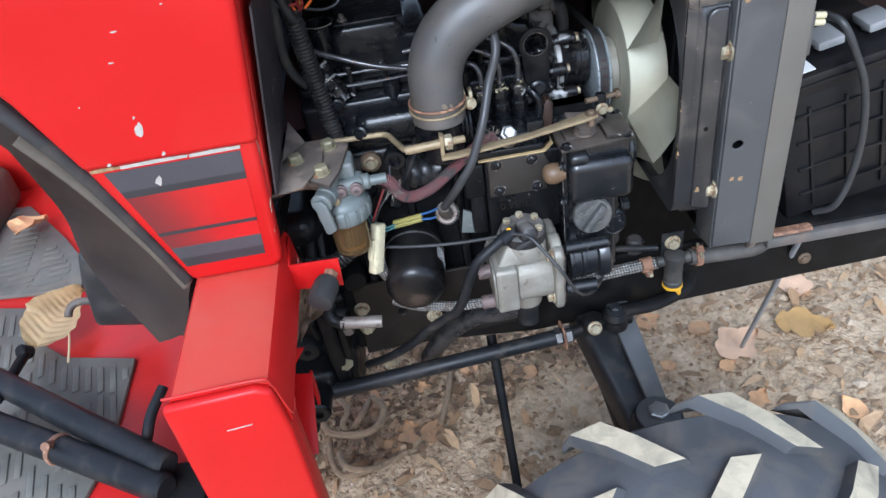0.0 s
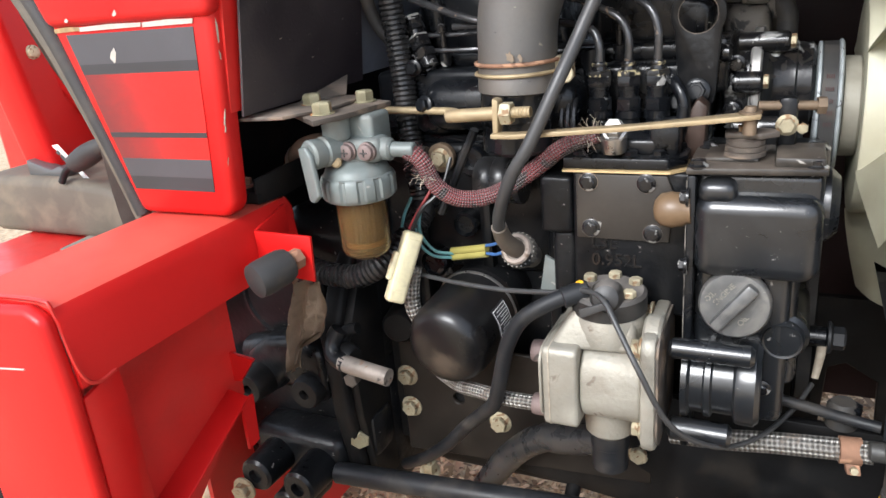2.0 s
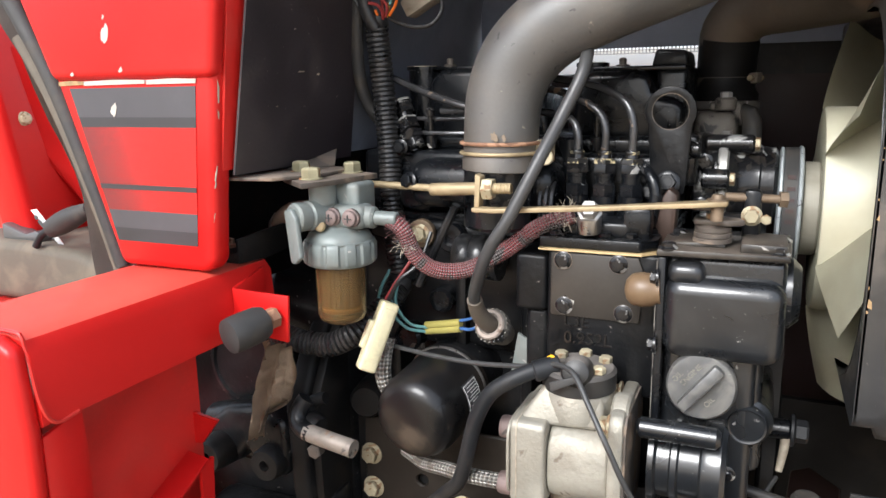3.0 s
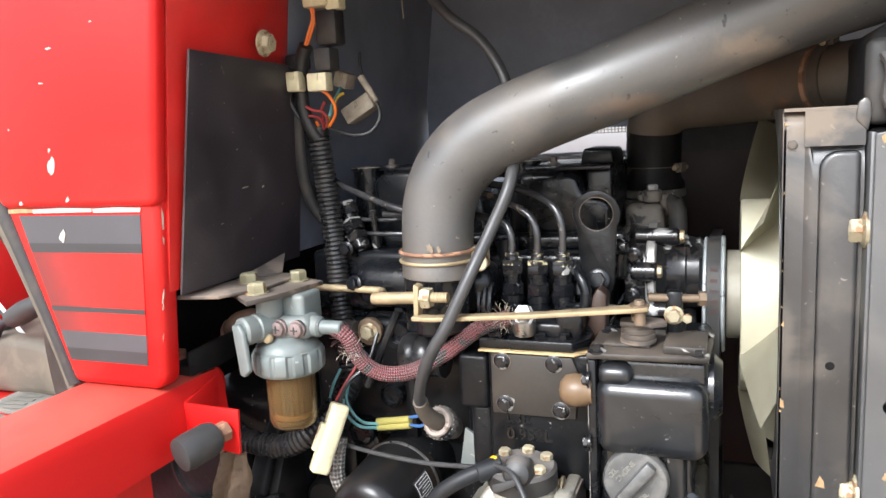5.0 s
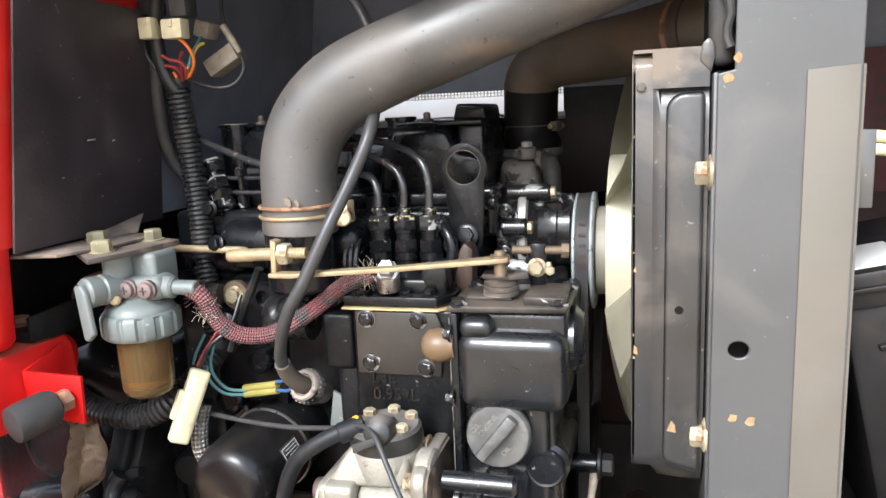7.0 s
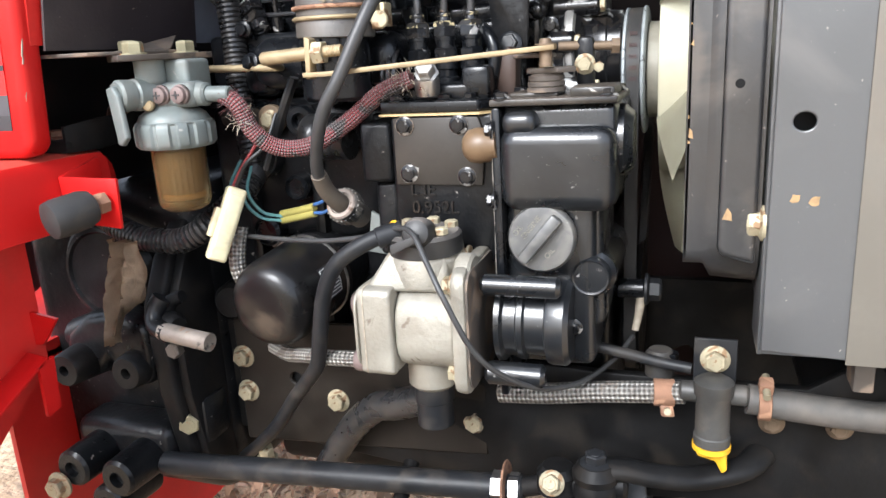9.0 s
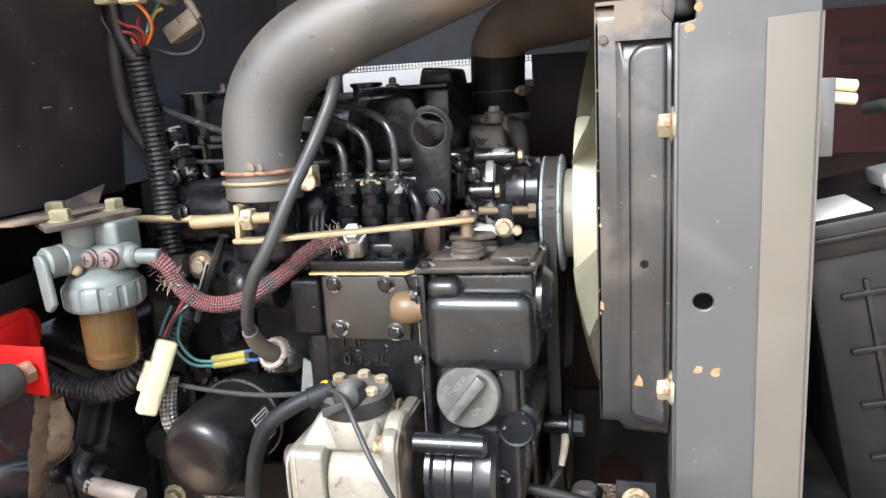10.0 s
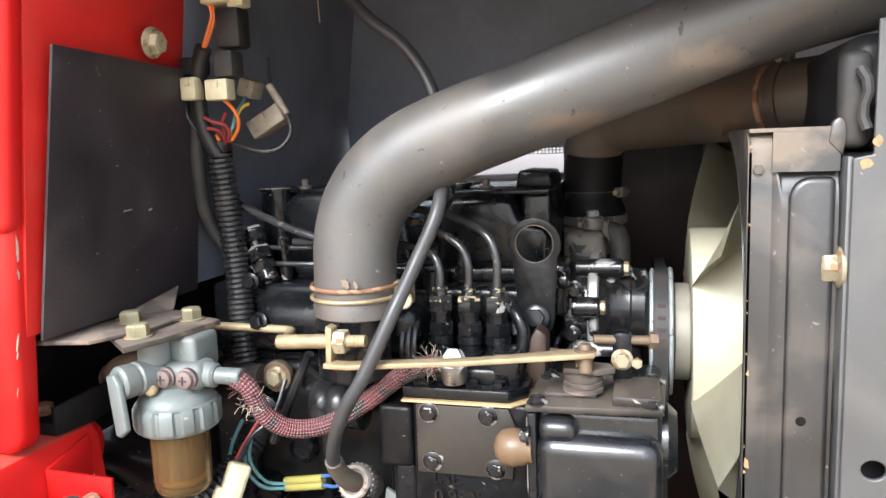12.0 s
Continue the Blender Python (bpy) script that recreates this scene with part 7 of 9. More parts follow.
# ---- frame rail, tap and lower parts ----
def build_rail():
    r = thing("frame_rail", (0.5, -0.24, 0.40), "black dusty steel frame rail with yellow zinc bolts", "frame rail")
    bm = B()
    slab(bm, [(0.02, -0.245, 0.435), (0.30, -0.245, 0.405), (0.47, -0.262, 0.428), (0.84, -0.262, 0.446), (0.90, -0.262, 0.47), (0.92, -0.262, 0.50), (0.90, -0.262, 0.545), (0.60, -0.262, 0.565), (0.56, -0.262, 0.538), (0.40, -0.255, 0.535), (0.20, -0.245, 0.54), (0.02, -0.245, 0.555)], (0, 1, 0), 0.01, 0.002)
    part("side_plate", bm, black_dusty, r)
    bm = B()
    slab(bm, [(0.04, -0.246, 0.425), (0.30, -0.246, 0.44), (0.30, -0.246, 0.51), (0.22, -0.246, 0.56), (0.04, -0.246, 0.56)], NEAR, 0.006, 0.0015, 1, holes=[[(0.105 + 0.006 * math.cos(2 * math.pi * i / 14), -0.246, 0.499 + 0.006 * math.sin(2 * math.pi * i / 14)) for i in range(14)]])
    part("mount_plate", bm, mount_m, r, "brown-dusted engine mount plate")
    for x, z in ((0.048, 0.518), (0.049, 0.4805), (0.150, 0.480), (0.2885, 0.474)):
        bolt(r, (x, -0.252, z), NEAR, 0.0085, zinc, True)
    for x, z in ((0.536, 0.508), (0.584, 0.509), (0.706, 0.472)):
        bolt(r, (x, -0.262, z), NEAR, 0.0072, thread_m, True, 0.5)
    bm = B()
    slab(bm, [(0.30, 0.0, 0.27), (0.90, 0.0, 0.27), (0.90, 0.0, 0.54), (0.30, 0.0, 0.54)], (0, 1, 0), 0.010, 0.001, 1, holes=[[(0.447, 0.0, 0.372), (0.492, 0.0, 0.362), (0.505, 0.0, 0.380), (0.503, 0.0, 0.440), (0.470, 0.0, 0.460), (0.452, 0.0, 0.452)]])
    part("far_plate", bm, black_dusty, r)
    bm = B()
    box(bm, (0.56, -0.252, 0.52), (0.90, 0.0, 0.53), 0.002)
    part("cross_plate", bm, black_dusty, r)
    bm = B()
    rod(bm, (0.412, -0.222, 0.600), (0.436, -0.222, 0.600), 0.0085, 18, 0.002)
    part("cable_stud", bm, black, r)
    bolt(r, (0.4365, -0.222, 0.600), FWD, 0.0098, black_satin, True, 1.0)
    bolt(r, (0.455, -0.25, 0.548), UP, 0.010, black, False)
    return r


build_rail()


def build_tap():
    t = thing("fuel_tap", (0.491, -0.29, 0.49), "grey cast fuel tap on a strap bracket with a yellow handle", "fuel tap")
    bm = B()
    slab(bm, [(0.476, -0.282, 0.545), (0.507, -0.282, 0.545), (0.507, -0.282, 0.581), (0.476, -0.282, 0.581)], NEAR, 0.003, 0.001)
    part("strap", bm, black_satin, t)
    bm = B()
    lathe(bm, (0.491, -0.297, 0.555), (0, 0, -1), [(0.010, 0), (0.0145, 0.003), (0.0145, 0.012), (0.0125, 0.016), (0.0125, 0.046), (0.0135, 0.047), (0.0135, 0.054), (0.010, 0.056)], 24)
    rod(bm, (0.466, -0.292, 0.540), (0.516, -0.292, 0.540), 0.008, 16, 0.002)
    part("body", bm, tap_grey, t)
    bm = B()
    lathe(bm, (0.491, -0.297, 0.5005), (0, 0, -1), [(0.0142, 0), (0.0142, 0.004), (0.012, 0.006)], 24)
    slab(bm, [(0.480, -0.303, 0.4955), (0.502, -0.303, 0.4955), (0.503, -0.303, 0.481), (0.499, -0.303, 0.478), (0.494, -0.303, 0.488), (0.481, -0.303, 0.491)], (0, 1, 0), 0.010, 0.0015)
    part("handle", bm, yellow_tap, t, "bright yellow plastic handle")
    bolt(t, (0.4915, -0.2855, 0.565), NEAR, 0.0080, zinc, True)
    for ch in t.children:
        ch.location.z += 0.003
    return t


build_tap()


def hose(name, pts, r, material, label, category, group="", seg=14, step=0.006, wobble=None, flat=1.0):
    bm = B()
    tube(bm, pts, r, seg, step, wobble, flat)
    return solo(name, bm, material, label, category, group)


hose("braided_fuel_hose", [(0.470, -0.290, 0.540), (0.445, -0.286, 0.536), (0.40, -0.283, 0.530), (0.36, -0.281, 0.5235), (0.32, -0.276, 0.518)], 0.0088, braid, "steel-braided fuel hose on the frame rail", "hose", step=0.003, seg=20)
hose("drain_hose", [(0.515, -0.290, 0.540), (0.54, -0.289, 0.537), (0.58, -0.288, 0.534), (0.612, -0.287, 0.534), (0.636, -0.280, 0.545), (0.650, -0.262, 0.556)], 0.0115, hose_dusty, "dusty grey rubber hose clamped to the tap", "hose")
bm = B()
rod(bm, (0.632, -0.2825, 0.5425), (0.646, -0.268, 0.5525), 0.0135, 18, 0.002)
part("cuff", bm, black_dusty, bpy.data.objects["drain_hose"], "darker moulded end cuff")


def hose_clamp(c, way, r, material, label, width=0.007, lug=None):
    t = thing("hose_clamp", c, label, "hose clamp", "hose clamps")
    bm = B()
    lathe(bm, Vector(c) - Vector(way).normalized() * width / 2, way, [(r, 0), (r + 0.0012, 0.0004), (r + 0.0012, width - 0.0004), (r, width)], 28)
    part("band", bm, material, t)
    if lug is not None:
        lug = Vector(lug).normalized()
        o = Vector(c) + lug * (r + 0.004)
        bm = B()
        w = Vector(way).normalized()
        s = w.cross(lug).normalized()
        slab(bm, [o - w * 0.005 - s * 0.005 - lug * 0.005, o + w * 0.005 - s * 0.005 - lug * 0.005, o + w * 0.005 + s * 0.005 - lug * 0.005, o - w * 0.005 + s * 0.005 - lug * 0.005], lug, 0.010, 0.0015)
        part("lug", bm, material, t)
        bm = B()
        rod(bm, o - s * 0.010, o + s * 0.012, 0.0028, 10)
        part("screw", bm, zinc, t)
    return t


hose_clamp((0.455, -0.2875, 0.5375), (1, 0.1, 0), 0.0095, rusty, "rusty hose clamp on the braided fuel hose", 0.016, (0.2, -0.3, -1))
hose_clamp((0.527, -0.2895, 0.5385), (1, 0, 0), 0.0130, rusty, "rusty orange band clamp on the drain hose", 0.009, (0, -0.4, 1))
hose_clamp((0.642, -0.272, 0.542), (0.5, 0.7, 0.2), 0.013, steel, "wire clip on the end of the drain hose", 0.005)


def build_steering():
    s = thing("drag_link", (0.18, -0.31, 0.43), "black steering drag link with ball joints and locknuts", "steering link")
    bm = B()
    rod(bm, (-0.015, -0.316, 0.426), (0.345, -0.303, 0.4445), 0.0115, 20, 0.002)
    part("rod", bm, black_satin, s)
    bm = B()
    rod(bm, (0.34, -0.303, 0.445), (0.368, -0.305, 0.455), 0.0085, 14)
    lathe(bm, (0.374, -0.307, 0.448), UP, [(0.012, 0), (0.017, 0.004), (0.017, 0.020), (0.012, 0.026)], 22)
    lathe(bm, (0.405, -0.310, 0.450), UP, [(0.014, 0), (0.018, 0.004), (0.018, 0.014), (0.012, 0.022)], 22)
    rod(bm, (0.37, -0.307, 0.460), (0.43, -0.306, 0.462), 0.011, 14, 0.003)
    part("ball_joint", bm, black_dusty, s)
    for x in (0.318, 0.333):
        bm = B()
        lathe(bm, (x, -0.3035, 0.4435), (1, 0.04, 0.05), [(0.0135, 0), (0.0135, 0.008)], six=True)
        part("locknut", bm, steel, s, "plated locknut")
    bm = B()
    lathe(bm, (0.3285, -0.3035, 0.444), (1, 0.04, 0.05), [(0.022, 0), (0.023, 0.001), (0.022, 0.002)], 26)
    part("washer", bm, rusty, s)
    bolt(s, (0.372, -0.322, 0.466), (0, -1, 0.5), 0.0075, zinc, True)
    a = thing("front_axle", (0.42, -0.3, 0.29), "black front axle leg with steering arm, kingpin bolt and lugged tyre", "axle")
    bm = B()
    tube(bm, [(0.402, -0.310, 0.474), (0.425, -0.306, 0.476), (0.45, -0.302, 0.472), (0.48, -0.292, 0.468), (0.515, -0.28, 0.474), (0.53, -0.26, 0.478)], 0.012, 14, flat=0.7)
    lathe(bm, (0.405, -0.310, 0.468), UP, [(0.018, 0), (0.019, 0.006), (0.014, 0.014)], 22)
    arm = part("steering_arm", bm, black_dusty, a, "black forged steering arm")
    bolt(arm, (0.405, -0.310, 0.481), UP, 0.009, black_satin, True)
    bm = B()
    slab(bm, [(0.355, -0.235, 0.44), (0.445, -0.235, 0.44), (0.462, -0.40, 0.345), (0.40, -0.42, 0.345)], (0, 0.35, -1), 0.07, 0.012, 3)
    part("leg", bm, black_satin, a)
    # ridge in paler grey: the leg's highlight put into its colour
    bm = B()
    slab(bm, [(0.404, -0.246, 0.4440), (0.440, -0.246, 0.4440), (0.458, -0.395, 0.3580), (0.432, -0.405, 0.3540)], (0, -0.5, 0.86), 0.010, 0.004, 2)
    part("leg_ridge", bm, tyre_m, a, "raised ridge of the axle leg in lighter grey")
    bm = B()
    rod(bm, (0.43, -0.435, 0.20), (0.43, -0.435, 0.375), 0.042, 26, 0.01)
    rod(bm, (0.415, -0.40, 0.27), (0.405, -0.60, 0.285), 0.05, 26, 0.01)
    lathe(bm, (0.432, -0.425, 0.372), UP, [(0.034, 0), (0.033, 0.008), (0.026, 0.011)], 26)
    part("knuckle", bm, black_satin, a)
    bm = B()
    lathe(bm, (0.432, -0.425, 0.3825), UP, [(0.029, 0), (0.030, 0.001), (0.030, 0.0035), (0.028, 0.0045)], 32)
    part("washer", bm, tyre_m, a, "broad grey kingpin washer")
    bolt(a, (0.432, -0.425, 0.387), UP, 0.015, bright, False, 0.6, label="worn bright kingpin bolt")
    bm = B()
    rod(bm, (0.43, -0.43, 0.29), (0.43, 0.0, 0.30), 0.04, 20)
    part("beam", bm, black_dusty, a)
    st = thing("support_strut", (0.225, -0.38, 0.30), "thin black steel strut under the frame", "strut")
    bm = B()
    tube(bm, [(0.228, -0.265, 0.43), (0.226, -0.35, 0.38), (0.223, -0.45, 0.335), (0.221, -0.52, 0.30)], 0.0075, 10, taper=lambda q: 1.0 - 0.25 * q)
    part("bar", bm, black_dusty, st)
    bm = B()
    lathe(bm, (0.222, -0.475, 0.322), (0, -0.9, -0.45), [(0.009, -0.01), (0.015, 0.0), (0.006, 0.03)], 10)
    part("point", bm, black_dusty, st)
    d = thing("brace_rod", (0.72, -0.12, 0.30), "thin grey brace rod down from the battery tray", "rod")
    bm = B()
    rod(bm, (0.672, -0.30, 0.562), (0.768, -0.03, 0.03), 0.0045, 10)
    part("bar", bm, lip_grey, d)
    return a


axle = build_steering()


def build_wheel():
    c = Vector((0.405, -0.63, 0.29))
    bm = B()
    half = 0.085
    lathe(bm, c + Vector((0, half, 0)), NEAR, [(0.15, 0.0), (0.20, -0.004), (0.245, 0.004), (0.266, 0.02), (0.272, 0.05), (0.274, half), (0.272, 0.12), (0.266, 0.15), (0.245, 0.166), (0.20, 0.174), (0.15, 0.17)], 72)
    w = part("wheel", bm, tyre_m, axle, "weathered tractor tyre")
    bm = B()
    lathe(bm, c + Vector((0, 0.05, 0)), NEAR, [(0.05, 0), (0.14, 0.004), (0.154, 0.0), (0.154, 0.12), (0.14, 0.116), (0.06, 0.06)], 40)
    part("rim", bm, lip_grey, w)
    n = 12
    for side in (1, -1):
        for i in range(n):
            a0 = radians(13.0) + 2 * math.pi * (i + (0.5 if side < 0 else 0)) / n
            bm = B()
            top, low = [], []
            path = [(0.090, -0.16, 0.250), (0.080, -0.10, 0.270), (0.045, 0.02, 0.2735), (0.004, 0.15, 0.2735)]
            wid = [0.105, 0.092, 0.082, 0.078]
            rows = []
            for (yy, da, r), ww in zip(path, wid):
                ang = a0 + da
                ring = []
                for e, h in ((-1.10, -0.006), (-0.90, 0.008), (-0.72, 0.0145), (0.72, 0.0145), (0.90, 0.008), (1.10, -0.006)):
                    rr = r + h * (0.9 if r > 0.26 else 0.8)
                    an = ang + e * ww
                    ring.append(bm.verts.new(c + Vector((rr * math.sin(an), side * yy, rr * math.cos(an)))))
                rows.append(ring)
            for p, q in zip(rows, rows[1:]):
                for k in range(6):
                    j = (k + 1) % 6
                    bm.faces.new((p[k], p[j], q[j], q[k]))
            bm.faces.new(rows[0][::-1])
            bm.faces.new(rows[-1])
            bmesh.ops.recalc_face_normals(bm, faces=bm.faces[:])
            me_ob = part("lug", bm, lug_m, w, sharp=30)
            me_ob.data.materials.append(tyre_m)
            for f in me_ob.data.polygons:
                nrm = Vector(f.normal)
                radial = Vector((f.center[0], 0, f.center[2])).normalized()
                if nrm.dot(radial) < 0.72:
                    f.material_index = 1
    return w


build_wheel()


# ---- clutch housing and what hangs at the left of the engine ----
def build_clutch():
    h = thing("clutch_housing", (-0.05, -0.2, 0.35), "black cast clutch housing with bolt bosses and dust", "clutch housing")
    bm = B()
    box(bm, (-0.20, -0.27, 0.36), (0.03, 0.0, 0.70), 0.03, 5)
    rod(bm, (-0.075, -0.25, 0.61), (-0.075, -0.285, 0.61), 0.055, 36, 0.006)
    lathe(bm, (-0.075, -0.285, 0.61), NEAR, [(0.047, 0), (0.047, 0.003), (0.043, 0.004), (0.041, 0.001)], 36)
    part("case", bm, black_cast, h)
    bm = B()
    slab(bm, [(-0.006, -0.30, 0.40), (-0.006, -0.318, 0.50), (-0.006, -0.322, 0.59), (-0.006, -0.298, 0.634), (-0.006, -0.255, 0.675), (-0.006, -0.1, 0.68), (-0.006, -0.1, 0.40)], FWD, 0.021, 0.005, 3)
    part("bell_flange", bm, black_dusty, h)
    bm = B()
    slab(bm, [(0.0155, -0.292, 0.40), (0.0155, -0.310, 0.50), (0.0155, -0.314, 0.59), (0.0155, -0.290, 0.634), (0.0155, -0.250, 0.675), (0.0155, -0.1, 0.68), (0.0155, -0.1, 0.40)], FWD, 0.010, 0.002, 2)
    part("engine_plate", bm, black_dusty, h)
    for (x, z, y) in ((-0.088, 0.5306, -0.345), (-0.027, 0.5281, -0.333)):
        bm = B()
        lathe(bm, (x, -0.25, z), NEAR, [(0.026, 0), (0.0175, -0.25 - y - 0.012), (0.0165, -0.25 - y - 0.002), (0.015, -0.25 - y), (0.0055, -0.25 - y), (0.005, -0.25 - y - 0.008)], 24)
        part("boss", bm, black_dusty, h)
    bm = B()
    tube(bm, [(-0.115, -0.29, 0.545), (-0.08, -0.30, 0.556), (-0.04, -0.30, 0.552), (-0.01, -0.30, 0.56)], 0.018, 14)
    box(bm, (-0.125, -0.315, 0.405), (-0.005, -0.265, 0.462), 0.014, 4)
    slab(bm, [(-0.118, -0.272, 0.505), (-0.012, -0.272, 0.500), (-0.008, -0.272, 0.575), (-0.06, -0.272, 0.572), (-0.118, -0.272, 0.560)], NEAR, 0.022, 0.010, 3)
    slab(bm, [(x, -0.285, z) for x, z in ((-0.112, 0.530), (-0.104, 0.556), (-0.078, 0.578), (-0.040, 0.584), (-0.006, 0.572), (-0.004, 0.540), (-0.010, 0.512), (-0.030, 0.506), (-0.046, 0.516), (-0.058, 0.534), (-0.070, 0.518), (-0.088, 0.508), (-0.106, 0.514))], NEAR, 0.036, 0.010, 4)
    part("cast_arm", bm, black_cast, h)
    for p in ((-0.09, -0.350, 0.432), (-0.035, -0.352, 0.430), (-0.06, -0.345, 0.395)):
        bm = B()
        lathe(bm, p, NEAR, [(0.021, -0.05), (0.019, 0.004), (0.016, 0.007), (0.008, 0.007), (0.007, 0.0)], 22)
        part("boss", bm, black_cast, h)
    bolt(h, (0.011, -0.300, 0.467), (0.5, -1, 0), 0.0105, bolt_zinc, True)
    bm = B()
    box(bm, (-0.01, -0.30, 0.44), (0.03, -0.26, 0.49), 0.008)
    part("lug_boss", bm, black_cast, h)
    bolt(h, (-0.105, -0.36, 0.415), NEAR, 0.010, zinc, True)
    bolt(h, (0.072, -0.27, 0.415), (0.2, -0.3, 1), 0.008, zinc, True, 2.0)
    bm = B()
    lathe(bm, (0.050, -0.262, 0.580), (0.2, -1, 0), [(0.018, -0.03), (0.018, 0), (0.015, 0.004)], 20)
    part("side_boss", bm, black_dusty, h)
    return h


build_clutch()


def build_pin():
    p = thing("hinge_pin", (0.02, -0.33, 0.57), "bent worn steel hinge pin on a black bracket", "hinge pin")
    bm = B()
    tube(bm, [(0.022, -0.325, 0.604), (0.016, -0.33, 0.592), (0.020, -0.336, 0.581), (0.036, -0.341, 0.577)], 0.0085, 14)
    part("bracket", bm, black_cast, p)
    bolt(p, (0.036, -0.331, 0.5585), NEAR, 0.0075, bracket_steel, False, 1.2, "nut")
    bm = B()
    lathe(bm, (0.024, -0.324, 0.578), (0.9, -0.25, -0.05), [(0.010, -0.006), (0.0125, 0.0), (0.0118, 0.010), (0.0090, 0.014)], 20)
    tube(bm, [(0.018, -0.318, 0.585), (0.024, -0.316, 0.598), (0.037, -0.316, 0.603)], 0.0075, 12, taper=lambda q: 1.0 - 0.25 * q)
    part("hub", bm, black_dusty, p)
    bm = B()
    tube(bm, [(0.030, -0.340, 0.578), (0.055, -0.343, 0.576), (0.083, -0.3455, 0.5735)], 0.0082, 16)
    part("pin", bm, worn_pin, p, "worn rust-pink steel pin")
    return p


build_pin()


def build_rag():
    bm = B()
    rnd = random.Random(4)
    nx, nz = 14, 16
    rows = []
    for j in range(nz + 1):
        v = j / nz
        row = []
        for i in range(nx + 1):
            u = i / nx
            left = -0.009 - 0.027 * v
            right = 0.0245 - 0.016 * v
            if v > 0.75:
                right -= (v - 0.75) * 0.11 * (u > 0.3)
            x = left + (right - left) * u
            z = 0.662 - 0.078 * v - (0.024 * max(0, v - 0.7) / 0.3 if u < 0.6 else 0)
            y = -0.346 + 0.006 * math.sin(u * 13 + v * 4) + 0.004 * math.sin(u * 29 + v * 9) + 0.01 * v
            row.append(bm.verts.new((x, y, z)))
        rows.append(row)
    for a, z in zip(rows, rows[1:]):
        for i in range(nx):
            bm.faces.new((a[i], a[i + 1], z[i + 1], z[i]))
    bmesh.ops.solidify(bm, geom=bm.faces[:], thickness=0.002)
    bmesh.ops.recalc_face_normals(bm, faces=bm.faces[:])
    return solo("rag", bm, cloth, "dirty brown crumpled rag hanging behind the bump stop", "rag", sharp=80)


build_rag()


# ---- fuel filter and its bracket ----
def build_bracket():
    b3 = thing("filter_bracket", (0.04, -0.33, 0.81), "dusty brown-grey steel bracket plate for the fuel filter", "bracket")
    bm = B()
    slab(bm, [(0.000, -0.390, 0.8145), (0.040, -0.382, 0.8145), (0.060, -0.345, 0.8145), (0.062, -0.285, 0.8145), (0.018, -0.285, 0.8145), (0.012, -0.30, 0.8145)], UP, 0.0028, 0.0006)
    slab(bm, [(0.0155, -0.325, 0.8165), (0.040, -0.287, 0.8165), (0.0215, -0.252, 0.829)], UP, 0.0022, 0.0005)
    part("plate", bm, bracket_steel, b3)
    bm = B()
    slab(bm, [(0.028, -0.350, 0.8095), (0.068, -0.383, 0.8095), (0.079, -0.357, 0.8095), (0.090, -0.298, 0.8095), (0.058, -0.283, 0.8095)], UP, 0.0045, 0.0008)
    part("mount_tab", bm, bracket_steel, b3)
    for p in ((0.031, -0.327, 0.8165), (0.067, -0.302, 0.8145), (0.060, -0.356, 0.8145)):
        bolt(b3, p, UP, 0.0080, bolt_zinc, False, 1.15)
        bm = B()
        lathe(bm, p, UP, [(0.0080, -0.0004), (0.0098, -0.0002), (0.0098, 0.0008), (0.0080, 0.0010)], 24)
        part("washer", bm, bolt_zinc, b3)
    return b3


build_bracket()


def amber_glass():
    m = bpy.data.materials.new("amber_plastic_bowl")
    m.use_nodes = True
    b3 = m.node_tree.nodes["Principled BSDF"]
    b3.inputs["Base Color"].default_value = (0.46, 0.31, 0.14, 1)
    b3.inputs["Roughness"].default_value = 0.16
    b3.inputs["Transmission Weight"].default_value = 0.85
    b3.inputs["IOR"].default_value = 1.3
    return m


